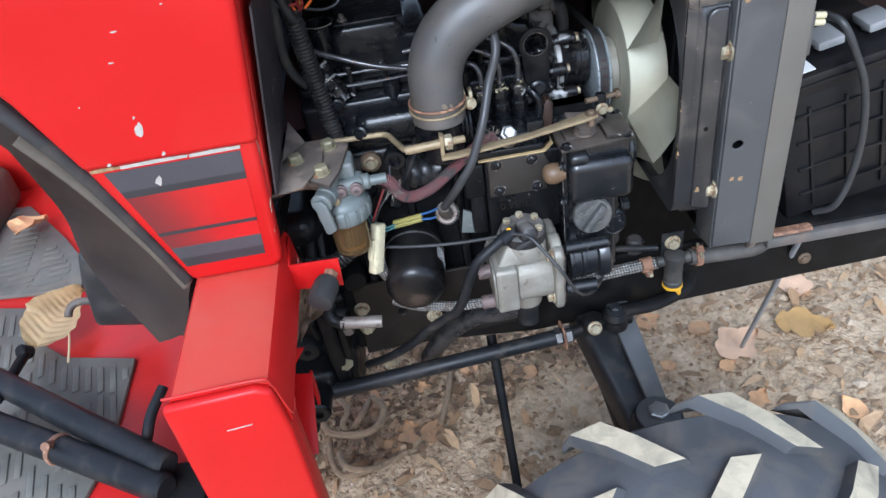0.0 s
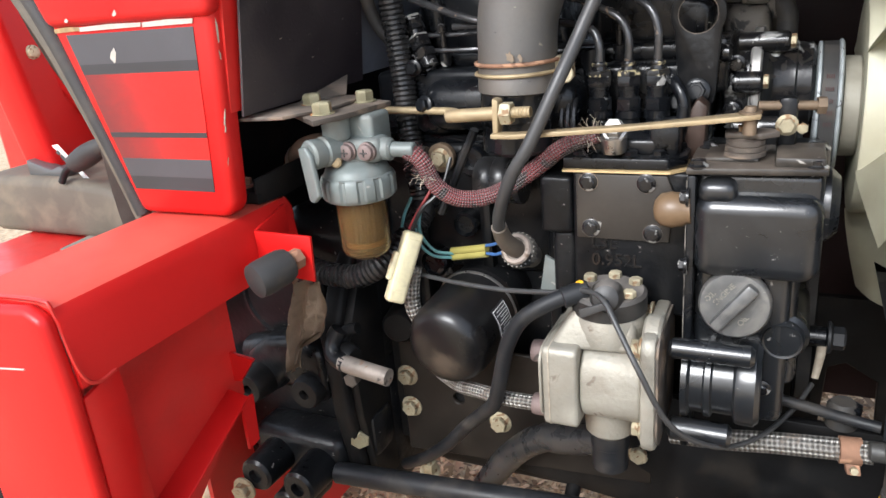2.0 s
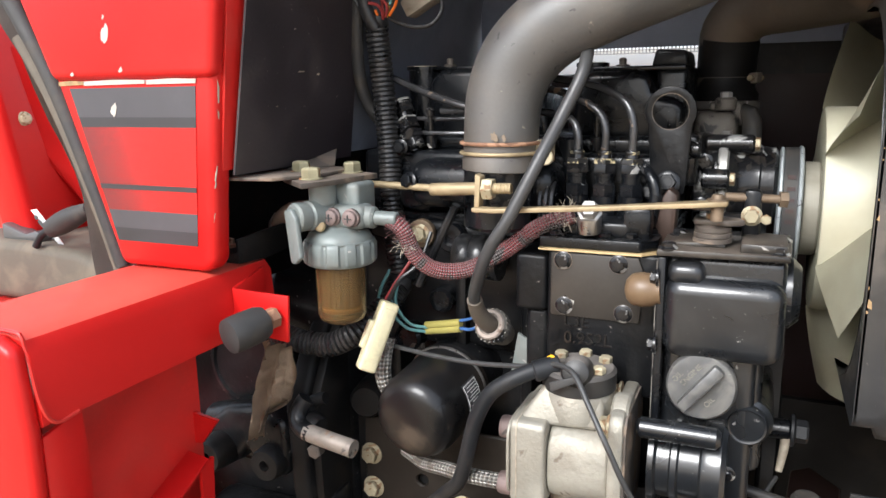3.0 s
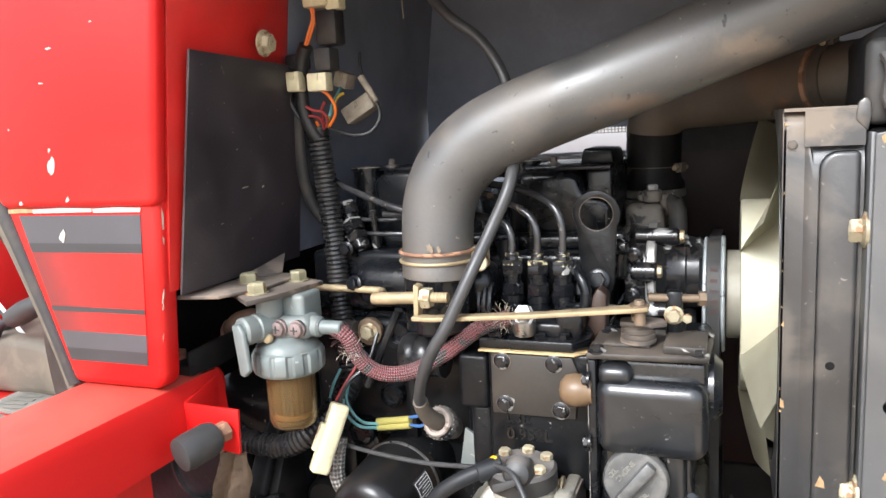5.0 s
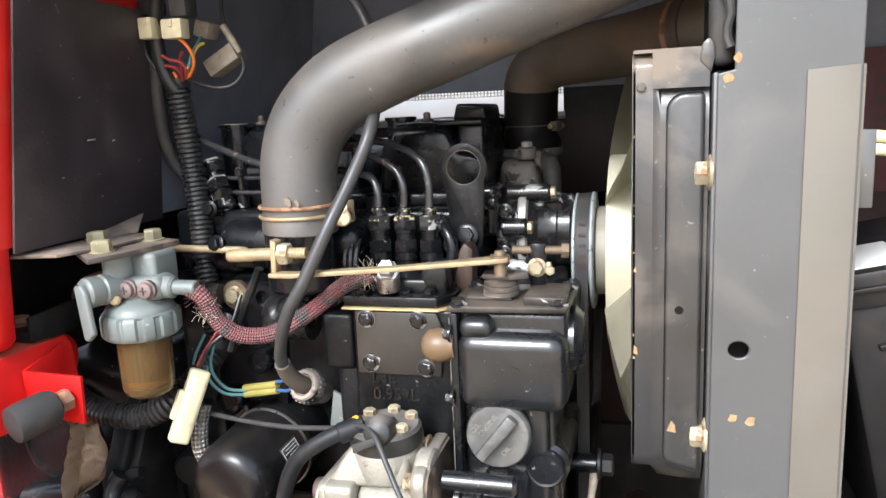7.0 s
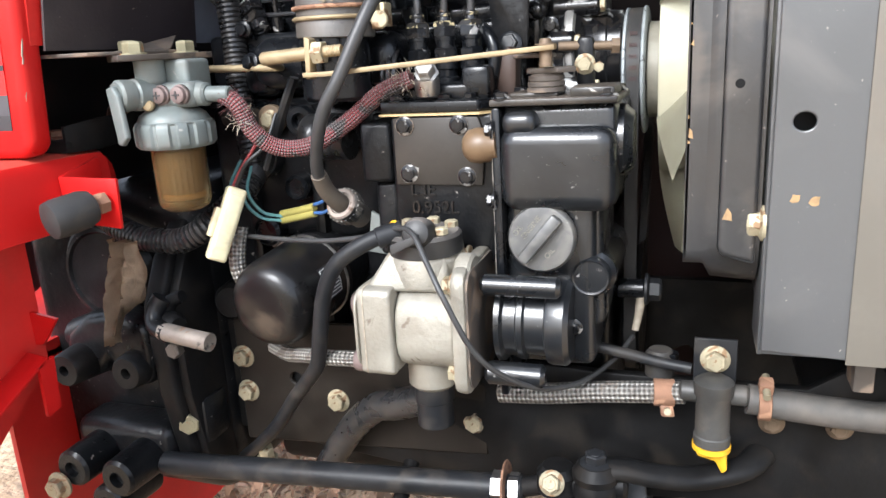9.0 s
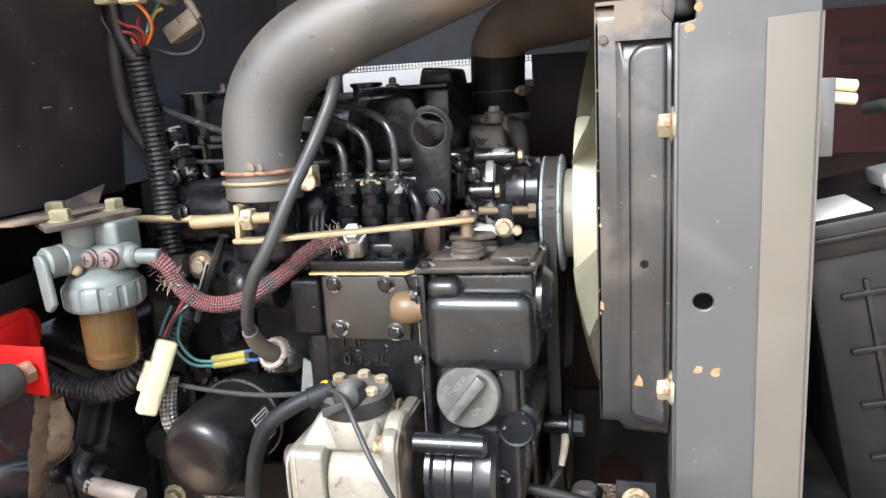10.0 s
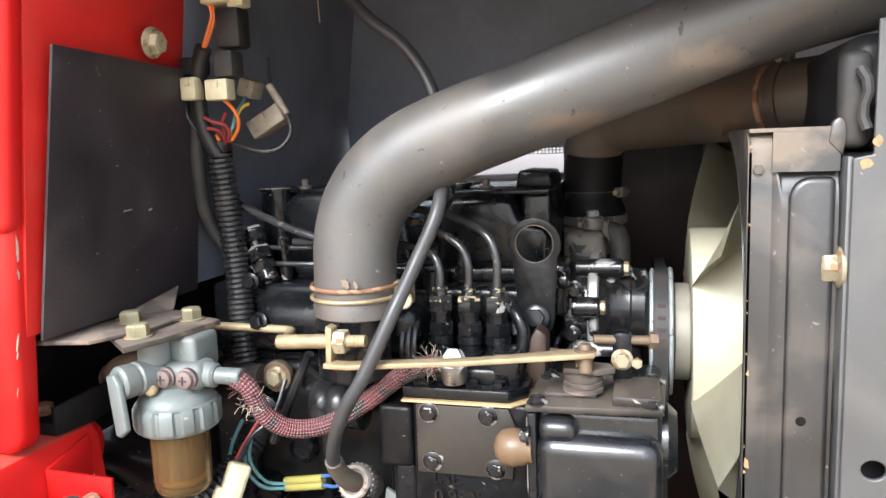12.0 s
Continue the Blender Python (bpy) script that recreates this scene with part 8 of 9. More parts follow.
def build_fuel_filter():
    cx, cy = 0.0715, -0.335
    f = thing("fuel_filter", (cx, cy, 0.69), "blue-grey cast fuel filter with an amber sediment bowl and shut-off lever", "fuel filter")
    bm = B()
    lathe(bm, (cx, cy, 0.741), UP, [(0.0285, 0), (0.0308, 0.002), (0.0318, 0.004), (0.0318, 0.0165), (0.0308, 0.0185), (0.030, 0.020), (0.027, 0.022)], 108)
    for v in bm.verts:
        a = math.atan2(v.co.y - cy, v.co.x - cx)
        if 0.7425 < v.co.z < 0.760:
            k = 1.0 - 0.055 * (math.cos(a * 13) > 0.62)
            v.co.x, v.co.y = cx + (v.co.x - cx) * k, cy + (v.co.y - cy) * k
    part("collar", bm, alloy_blue, f, "fluted blue-grey clamping collar")
    bm = B()
    lathe(bm, (cx, cy, 0.758), UP, [(0.0285, 0), (0.0285, 0.004), (0.026, 0.009), (0.020, 0.013), (0.0145, 0.016), (0.0145, 0.030)], 40)
    box(bm, (cx - 0.014, cy - 0.013, 0.772), (cx + 0.030, cy + 0.014, 0.792), 0.007, 5)
    lathe(bm, (0.0625, -0.344, 0.790), UP, [(0.0090, 0), (0.0112, 0.002), (0.0116, 0.004), (0.0116, 0.0193)], 28)
    box(bm, (0.066, -0.338, 0.782), (0.0925, -0.306, 0.8093), 0.004, 4)
    rod(bm, (cx + 0.018, cy, 0.782), (0.108, -0.335, 0.7815), 0.0092, 18, 0.002)
    rod(bm, (0.105, -0.335, 0.7815), (0.127, -0.334, 0.781), 0.0062, 16, 0.001)
    rod(bm, (cx - 0.006, -0.334, 0.7835), (0.0555, -0.364, 0.7840), 0.0125, 24, 0.005)
    box(bm, (cx - 0.020, cy - 0.016, 0.772), (cx + 0.004, cy + 0.012, 0.7925), 0.008, 5)
    part("head", bm, alloy_blue, f)
    for x, y in ((cx + 0.0025, cy - 0.0150), (cx + 0.0205, cy - 0.0150)):
        bm = B()
        lathe(bm, (x, y + 0.003, 0.7825), NEAR, [(0.0078, 0), (0.0078, 0.003), (0.0066, 0.0038), (0.0062, 0.0068), (0.0045, 0.0078)], 20)
        screw = part("screw", bm, union_pink, f)
        bm = B()
        box(bm, (x - 0.0032, y - 0.0056, 0.7820), (x + 0.0032, y - 0.0046, 0.7830), 0)
        box(bm, (x - 0.0005, y - 0.0056, 0.7793), (x + 0.0005, y - 0.0046, 0.7857), 0)
        part("cross_slot", bm, ink, screw)
    bm = B()
    o = Vector((0.0540, -0.3670, 0.7840))
    lathe(bm, o, (-0.35, -0.93, 0), [(0.0118, -0.006), (0.0122, 0), (0.0122, 0.004), (0.0105, 0.006)], 28)
    slab(bm, [o + Vector((-0.0085, -0.003, 0.006)), o + Vector((0.0005, -0.0065, 0.008)), o + Vector((0.0065, -0.0088, 0.001)), o + Vector((0.0105, -0.0103, -0.031)), o + Vector((0.0025, -0.0072, -0.0375)), o + Vector((-0.0025, -0.0054, -0.0365))], (-0.35, -0.93, 0), 0.0048, 0.0016, 3)
    part("lever", bm, alloy_blue, f, "blue-grey shut-off lever pointing down")
    bm = B()
    lathe(bm, (cx - 0.0050, cy - 0.020, 0.7755), (0.35, -1, 0), [(0.0045, 0), (0.0045, 0.004), (0.003, 0.0055)], 14)
    part("pinch_screw", bm, zinc_rod, f)
    bm = B()
    lathe(bm, (cx, cy, 0.688), UP, [(0.006, 0), (0.0145, 0.0006), (0.0195, 0.004), (0.0212, 0.009), (0.0216, 0.052), (0.0200, 0.0525), (0.0196, 0.010), (0.0175, 0.006), (0.004, 0.003)], 40)
    part("bowl", bm, amber_glass(), f, "amber see-through sediment bowl")
    bm = B()
    n = 44
    rows = []
    for z in (0.7005, 0.737):
        rows.append([bm.verts.new((cx + (0.0168 if i % 2 else 0.0152) * math.cos(2 * math.pi * i / n), cy + (0.0168 if i % 2 else 0.0152) * math.sin(2 * math.pi * i / n), z)) for i in range(n)])
    for i in range(n):
        j = (i + 1) % n
        bm.faces.new((rows[0][i], rows[0][j], rows[1][j], rows[1][i]))
    bm.faces.new(rows[0][::-1])
    bm.faces.new(rows[1])
    part("element", bm, tan_plastic, f, "pleated tan paper element")
    bm = B()
    lathe(bm, (cx, cy, 0.6985), UP, [(0.0168, 0), (0.0176, 0.001), (0.0176, 0.0035), (0.0168, 0.0045)], 36)
    part("element_cap", bm, gasket_m, f)
    bm = B()
    lathe(bm, (cx, cy, 0.6915), UP, [(0.010, 0), (0.016, 0.002), (0.0172, 0.005), (0.0172, 0.0056)], 36)
    part("fuel", bm, rubber_brown, f, "dark settled fuel")
    return f


build_fuel_filter()

hose("fuel_hose", [(0.118, -0.333, 0.781), (0.130, -0.331, 0.772), (0.138, -0.325, 0.750), (0.152, -0.314, 0.736), (0.176, -0.303, 0.736), (0.205, -0.295, 0.752), (0.235, -0.292, 0.774), (0.262, -0.290, 0.785)], 0.0070, braid_red,
     "frayed red and grey cloth-braided fuel hose from the filter", "hose", "fuel hoses", 20, 0.003)
hose("fuel_return_hose", [(0.050, -0.318, 0.779), (0.030, -0.316, 0.782), (0.008, -0.312, 0.778), (-0.010, -0.305, 0.768), (-0.030, -0.288, 0.754)], 0.0085, hose_brown, "glossy brown plastic hose behind the filter", "hose", "fuel hoses", 18, 0.003)


def frays(c, n, spread, material, name, label):
    rnd = random.Random(n)
    bm = B()
    for i in range(n):
        d = Vector((rnd.uniform(-1, 1), rnd.uniform(-1, 0.4), rnd.uniform(-1, 1))).normalized()
        p = Vector(c) + d * 0.006
        tube(bm, [p, p + d * spread * 0.5 + Vector((0, 0, rnd.uniform(-1, 1) * 0.004)), p + d * spread * rnd.uniform(0.7, 1.2) + Vector((rnd.uniform(-1, 1), rnd.uniform(-1, 1), rnd.uniform(-1, 1))) * 0.004], 0.00022, 4, 0.004)
    return solo(name, bm, material, label, "frayed threads", "frayed hose ends", kind="stuff")


frays((0.128, -0.332, 0.772), 30, 0.008, braid_red, "frayed_threads", "frayed red threads at the hose end")
frays((0.132, -0.329, 0.760), 22, 0.007, grubby, "frayed_threads", "frayed pale threads at the hose end")
frays((0.258, -0.292, 0.785), 30, 0.008, grubby, "frayed_threads", "frayed pale threads by the bleed screw")
frays((0.248, -0.293, 0.780), 26, 0.009, braid_red, "frayed_threads", "frayed red threads by the bleed screw")


# ---- throttle linkage ----
def build_throttle():
    t = thing("throttle_linkage", (0.2, -0.32, 0.79), "yellowed zinc throttle rod with adjuster nut and flat link", "linkage")
    bm = B()
    tube(bm, [(0.02, -0.262, 0.800), (0.08, -0.263, 0.799), (0.122, -0.263, 0.798), (0.133, -0.266, 0.798), (0.138, -0.275, 0.7985), (0.150, -0.312, 0.803), (0.155, -0.321, 0.8045), (0.166, -0.325, 0.806)], 0.0034, 10, 0.003)
    part("rod", bm, zinc_rod, t)
    bm = B()
    tube(bm, [(0.154, -0.324, 0.8055), (0.162, -0.325, 0.806), (0.197, -0.3255, 0.808)], 0.0052, 14, 0.004)
    part("sleeve", bm, zinc_rod, t)
    bm = B()
    tube(bm, [(0.19, -0.3255, 0.808), (0.222, -0.326, 0.809)], 0.0042, 12, 0.0008, wobble=lambda s: 1.0 + 0.07 * math.sin(s * 6283 / 1.25))
    part("thread", bm, zinc_rod, t)
    bm = B()
    lathe(bm, (0.199, -0.3255, 0.808), FWD, [(0.0085, 0), (0.0088, 0.001), (0.0088, 0.0075), (0.008, 0.0085)], six=True)
    part("adjuster_nut", bm, zinc, t)
    bm = B()
    slab(bm, [(0.1925, -0.331, 0.789), (0.1965, -0.331, 0.789), (0.1985, -0.331, 0.818), (0.1935, -0.331, 0.820)], (0, 1, 0), 0.011, 0.001)
    part("clevis", bm, zinc_rod, t)
    bm = B()
    slab(bm, [(0.1925, -0.336, 0.7905), (0.21, -0.337, 0.7905), (0.29, -0.332, 0.7955), (0.365, -0.322, 0.8005), (0.378, -0.318, 0.8012), (0.378, -0.306, 0.8012), (0.365, -0.306, 0.8005), (0.30, -0.320, 0.796), (0.21, -0.325, 0.7905), (0.1925, -0.325, 0.7905)], UP, 0.0036, 0.0008)
    part("flat_link", bm, zinc_rod, t)
    bm = B()
    lathe(bm, (0.371, -0.312, 0.790), UP, [(0.0045, 0), (0.0045, 0.017), (0.0035, 0.019)], 14)
    lathe(bm, (0.371, -0.312, 0.8045), UP, [(0.0075, 0), (0.0075, 0.0012)], 16)
    part("clevis_pin", bm, thread_m, t)
    return t


build_throttle()


# ---- air pipe and radiator hose ----
def build_air_pipe():
    t = thing("air_intake_pipe", (0.2, -0.285, 0.82), "large grey-black rubber air intake pipe with a bent elbow", "intake pipe")
    bm = B()
    tube(bm, [(0.1985, -0.2855, 0.822), (0.1995, -0.2855, 0.845), (0.2025, -0.2855, 0.878), (0.2145, -0.285, 0.907), (0.240, -0.284, 0.931), (0.279, -0.283, 0.949), (0.335, -0.282, 0.9675), (0.40, -0.282, 0.990), (0.45, -0.283, 1.0075), (0.52, -0.284, 1.027), (0.66, -0.28, 1.055)], 0.0305, 36, 0.005,
         taper=lambda s: 1.0 + 0.05 * math.sin(math.pi * min(1.0, s * 2.2)) ** 2)
    part("pipe", bm, rubber, t)
    bm = B()
    lathe(bm, (0.1985, -0.2855, 0.8185), (0.03, 0, 1), [(0.0295, 0), (0.0312, 0.001), (0.0312, 0.012), (0.0305, 0.014)], 40)
    part("cuff", bm, rubber, t)
    for z, m, r in ((0.8335, zinc_rod, 0.0322), (0.8415, rusty, 0.0322)):
        bm = B()
        ringline = [(0.199 + r * math.cos(2 * math.pi * i / 30), -0.2855 + r * math.sin(2 * math.pi * i / 30), z) for i in range(31)]
        tube(bm, ringline, 0.0016, 8, 0.005)
        part("wire_band", bm, m, t, "wire clip band")
    bm = B()
    box(bm, (0.2285, -0.286, 0.8235), (0.2325, -0.268, 0.8435), 0.0012)
    box(bm, (0.2365, -0.284, 0.825), (0.2405, -0.268, 0.843), 0.0012)
    rod(bm, (0.231, -0.277, 0.8315), (0.2405, -0.277, 0.8315), 0.0032, 10)
    lathe(bm, (0.2360, -0.284, 0.8300), (0.35, -1, 0.05), [(0.0066, -0.002), (0.0070, 0.0), (0.0070, 0.0045), (0.0058, 0.006)], 16)
    part("clip_screw", bm, zinc, t, "yellowed clip screw")
    rnd = random.Random(9)
    for x, z, w, h in ((0.205, 0.8475, 0.0035, 0.0045), (0.213, 0.8467, 0.0022, 0.003)):
        bm = B()
        n = 16
        pts = []
        for i in range(n):
            a = 2 * math.pi * i / n
            k = rnd.uniform(0.55, 1.1)
            pts.append((x + w * k * math.cos(a) * 0.95 - h * 0.3 * math.sin(a), z + h * k * math.sin(a) + w * 0.3 * k * math.cos(a)))
        # laid on the pipe's near side
        ring = []
        for px_, pz_ in pts:
            zc = 0.985 + (px_ - 0.40) * 0.25 if px_ > 0.3 else pz_
            off = max(-0.9, min(0.9, (pz_ - zc) / 0.0318))
            ring.append(bm.verts.new((px_, (-0.2835 if px_ > 0.3 else -0.2855) - 0.0322 * math.sqrt(1 - off * off), pz_)))
        bm.faces.new(ring[::-1])
        ext = bmesh.ops.extrude_face_region(bm, geom=bm.faces[:])
        bmesh.ops.translate(bm, vec=(0, 0.0006, 0), verts=[v for v in ext["geom"] if isinstance(v, bmesh.types.BMVert)])
        bmesh.ops.recalc_face_normals(bm, faces=bm.faces[:])
        part("scuff", bm, scuff_tan, t, "tan dust scuff")
    return t


build_air_pipe()

radiator_hose = hose("radiator_hose", [(0.357, -0.055, 0.878), (0.358, -0.056, 0.915), (0.360, -0.060, 0.938), (0.380, -0.070, 0.956), (0.42, -0.098, 0.960), (0.46, -0.135, 0.963), (0.500, -0.176, 0.967), (0.54, -0.205, 0.969)], 0.0275, rubber_brown, "heat-browned radiator top hose", "hose", seg=28)
# black sleeve over the hose's upright end, darker than the rest
bm = B()
tube(bm, [(0.357, -0.055, 0.8755), (0.3575, -0.0553, 0.900), (0.358, -0.056, 0.915), (0.3592, -0.0585, 0.930)], 0.0281, 32, 0.004)
part("cuff", bm, black_dusty, radiator_hose, "black lower cuff")
hose_clamp((0.357, -0.055, 0.8885), (0, 0, 1), 0.0282, rubber_brown, "rust-browned clamp on the radiator hose above the thermostat", 0.009, (0.9, -0.5, 0.1))
hose_clamp((0.510, -0.184, 0.9675), (0.80, -0.60, 0.04), 0.0282, rubber_brown, "brown clamp on the radiator hose", 0.009, (-0.1, -0.3, 1))
hose_clamp((0.503, -0.1785, 0.967), (0.78, -0.62, 0.04), 0.0280, rusty, "thin rusty clamp on the radiator hose", 0.004)

# ---- sensor, its cable and other wiring ----
hose("sensor_cable", [(0.1862, -0.308, 0.704), (0.1872, -0.316, 0.714), (0.1918, -0.326, 0.7265), (0.2030, -0.339, 0.7505), (0.2142, -0.345, 0.7705), (0.2255, -0.344, 0.7885), (0.2435, -0.332, 0.8288), (0.2565, -0.312, 0.8630), (0.270, -0.298, 0.900), (0.264, -0.262, 0.935), (0.257, -0.245, 0.965), (0.248, -0.240, 0.992), (0.228, -0.235, 1.020), (0.198, -0.228, 1.043), (0.170, -0.215, 1.075), (0.15, -0.20, 1.11)], 0.0051, cable_grey, "thick dark grey cable sleeve crossing the engine", "cable")


def build_sensor():
    s = thing("pressure_switch", (0.195, -0.27, 0.67), "corroded oil pressure switch with a rubber boot", "switch")
    w = Vector((-0.08, -0.75, 0.45)).normalized()
    a = Vector((0.1925, -0.267, 0.672))
    bm = B()
    lathe(bm, a, w, [(0.0105, -0.01), (0.0105, 0.006), (0.0140, 0.008), (0.0146, 0.012), (0.0146, 0.022), (0.0130, 0.025), (0.0092, 0.026), (0.0088, 0.023)], 30)
    part("body", bm, pale_cast, s)
    bm = B()
    lathe(bm, a, w, [(0.0128, 0.0225), (0.0136, 0.0240), (0.0125, 0.0262), (0.0098, 0.0266), (0.0090, 0.0245)], 30)
    part("corroded_ring", bm, corroded, s, "white corroded ring")
    for k in range(22):
        bm = B()
        ang = 2 * math.pi * k / 22
        u_, v_, _ = axes(w)
        o = a + (u_ * math.cos(ang) + v_ * math.sin(ang)) * 0.0147
        rod(bm, o + w * 0.0125, o + w * 0.0215, 0.0010, 6)
        part("knurl", bm, pale_cast, s)
    bm = B()
    tube(bm, [a + w * 0.022, a + w * 0.030, (0.1870, -0.301, 0.6955), (0.1862, -0.308, 0.704), (0.1872, -0.316, 0.714)], 0.0082, 16, 0.003, taper=lambda s: 1.0 - 0.2 * s)
    part("boot", bm, rubber_brown, s)
    bm = B()
    slab(bm, [(0.206, -0.272, 0.640), (0.232, -0.276, 0.638), (0.236, -0.276, 0.664), (0.212, -0.272, 0.676)], NEAR, 0.004, 0.001)
    part("tab", bm, alloy_blue, s)
    return s


build_sensor()


def corrugated(name, pts, r, label):
    pitch = 0.0046
    bm = B()
    tube(bm, pts, r, 18, 0.00115, wobble=lambda s: 1.0 if (s / pitch) % 1.0 < 0.62 else 0.86)
    ob = solo(name, bm, conduit_black, label, "cable conduit", "corrugated conduits", sharp=25)
    for q, nxt in ((pts[0], pts[1]), (pts[-1], pts[-2])):
        bm = B()
        w = Vector(nxt) - Vector(q)
        lathe(bm, q, w, [(r * 0.9, -0.002), (r * 1.04, -0.001), (r * 1.05, 0.007), (r * 1.0, 0.008)], 20)
        part("tape_band", bm, wire_black, ob, "black tape wrapped round the end")
    return ob


corrugated("cable_conduit", [(0.0545, -0.226, 0.951), (0.0555, -0.225, 0.93), (0.058, -0.224, 0.90), (0.0615, -0.225, 0.86), (0.067, -0.230, 0.82), (0.072, -0.238, 0.78), (0.080, -0.246, 0.74), (0.0875, -0.252, 0.70)], 0.0112, "black corrugated cable conduit hanging down the bulkhead")
corrugated("cable_conduit", [(0.088, -0.252, 0.706), (0.0835, -0.270, 0.690), (0.0665, -0.297, 0.668), (0.050, -0.305, 0.657), (0.034, -0.307, 0.652), (0.012, -0.307, 0.652), (-0.010, -0.306, 0.655), (-0.04, -0.300, 0.664), (-0.07, -0.290, 0.678)], 0.0115, "black corrugated cable conduit sagging to the cowl")
hose("harness_sleeve", [(0.0633, -0.25, 1.0269), (0.0563, -0.247, 1.0166), (0.0516, -0.244, 1.0023), (0.0487, -0.241, 0.9838), (0.049, -0.238, 0.9648), (0.0533, -0.235, 0.9492), (0.0572, -0.232, 0.9412)], 0.0068, wire_black, "taped black wiring sleeve", "cable")
hose("vent_tube", [(0.046, -0.235, 1.02), (0.040, -0.234, 0.975), (0.034, -0.228, 0.925), (0.033, -0.222, 0.895), (0.038, -0.215, 0.870), (0.052, -0.21, 0.850), (0.066, -0.21, 0.835)], 0.0062, rubber_soft, "thin black vent tube behind the conduit", "tube")

WIRES = [
    ("wire", [(0.0715, -0.247, 1.061), (0.0735, -0.247, 1.0515), (0.0677, -0.247, 1.0376), (0.0617, -0.247, 1.0263)], wire_orange),
    ("wire", [(0.0707, -0.249, 1.0609), (0.0722, -0.249, 1.0514), (0.0664, -0.249, 1.0375), (0.0613, -0.249, 1.0262)], wire_orange),
    ("wire", [(0.0732, -0.25, 0.9874), (0.0802, -0.2455, 0.981), (0.0842, -0.241, 0.9705), (0.0809, -0.2365, 0.9613), (0.0718, -0.232, 0.9525)], wire_orange),
    ("wire", [(0.0807, -0.215, 0.9831), (0.0753, -0.2188, 0.9801), (0.0716, -0.2225, 0.9711), (0.0678, -0.2263, 0.9598), (0.0675, -0.23, 0.9513)], wire_yellow),
    ("wire", [(0.0552, -0.246, 0.9721), (0.0609, -0.242, 0.9677), (0.0681, -0.238, 0.9661), (0.0709, -0.234, 0.9598), (0.0666, -0.23, 0.9513)], wire_red),
    ("wire", [(0.0711, -0.236, 0.9754), (0.0659, -0.234, 0.9696), (0.0648, -0.232, 0.9601), (0.0649, -0.23, 0.9514)], wire_red),
    ("wire", [(0.0574, -0.246, 0.9626), (0.0638, -0.2407, 0.9613), (0.0664, -0.2353, 0.9553), (0.0634, -0.23, 0.9486)], wire_red),
    ("wire", [(0.0593, -0.236, 0.9576), (0.0605, -0.233, 0.9517), (0.0602, -0.23, 0.9458)], wire_orange),
    ("wire", [(0.0662, -0.225, 0.9512), (0.0766, -0.2208, 0.9461), (0.0893, -0.2167, 0.9421), (0.1026, -0.2125, 0.9433), (0.1108, -0.2083, 0.9506), (0.1133, -0.2042, 0.961), (0.1083, -0.2, 0.9729)], wire_black),
    ("wire", [(0.0388, -0.246, 0.9853), (0.0385, -0.244, 0.9749), (0.0437, -0.242, 0.9632), (0.0495, -0.24, 0.9572)], wire_black),
    ("wire", [(0.0755, -0.212, 0.9893), (0.0749, -0.2177, 0.9825), (0.0719, -0.2233, 0.974), (0.0708, -0.229, 0.9616)], wire_teal),
    ("wire", [(0.0901, -0.195, 1.0227), (0.0913, -0.1975, 1.009), (0.0957, -0.2, 0.9931)], wire_black),
    ("wire", [(0.0900, -0.262, 0.712), (0.0950, -0.280, 0.692), (0.1080, -0.280, 0.674), (0.1220, -0.270, 0.668)], wire_teal),
    ("wire", [(0.0870, -0.264, 0.706), (0.0920, -0.282, 0.686), (0.1060, -0.282, 0.670), (0.1210, -0.270, 0.664)], wire_teal),
    ("wire", [(0.0800, -0.262, 0.718), (0.0760, -0.275, 0.700), (0.0820, -0.290, 0.685), (0.0960, -0.300, 0.690)], wire_teal),
    ("wire", [(0.156, -0.275, 0.680), (0.168, -0.278, 0.684), (0.180, -0.285, 0.692)], wire_blue),
    ("wire", [(0.156, -0.275, 0.673), (0.170, -0.280, 0.675), (0.183, -0.288, 0.684), (0.1920, -0.290, 0.690)], wire_blue),
    ("wire", [(0.1000, -0.303, 0.702), (0.1100, -0.300, 0.720), (0.1250, -0.290, 0.735), (0.1300, -0.275, 0.76)], wire_black),
    ("wire", [(0.0970, -0.303, 0.702), (0.1050, -0.300, 0.716), (0.1180, -0.290, 0.738)], wire_red),
]
for name, pts, m in WIRES:
    hose(name, pts, 0.0015 if m is not wire_black else 0.0018, m, m.name.replace("_", " ") + " in the engine bay harness", "wire", "harness wires", 8, 0.004)


def connector(pts_box, material, label, m=None):
    t = thing("wire_connector", ((pts_box[0][0] + pts_box[1][0]) / 2, pts_box[0][1], pts_box[0][2]), label, "connector", "wire connectors")
    bm = B()
    box(bm, *pts_box, 0.0018, 2, m)
    part("body", bm, material, t)
    bm = B()
    lo, hi = Vector(pts_box[0]), Vector(pts_box[1])
    c = (lo + hi) / 2
    box(bm, (c.x - 0.0025, lo.y - 0.0012, hi.z - 0.007), (c.x + 0.0025, lo.y + 0.001, hi.z - 0.001), 0.0005, 2, m)
    part("latch", bm, material, t)
    return t


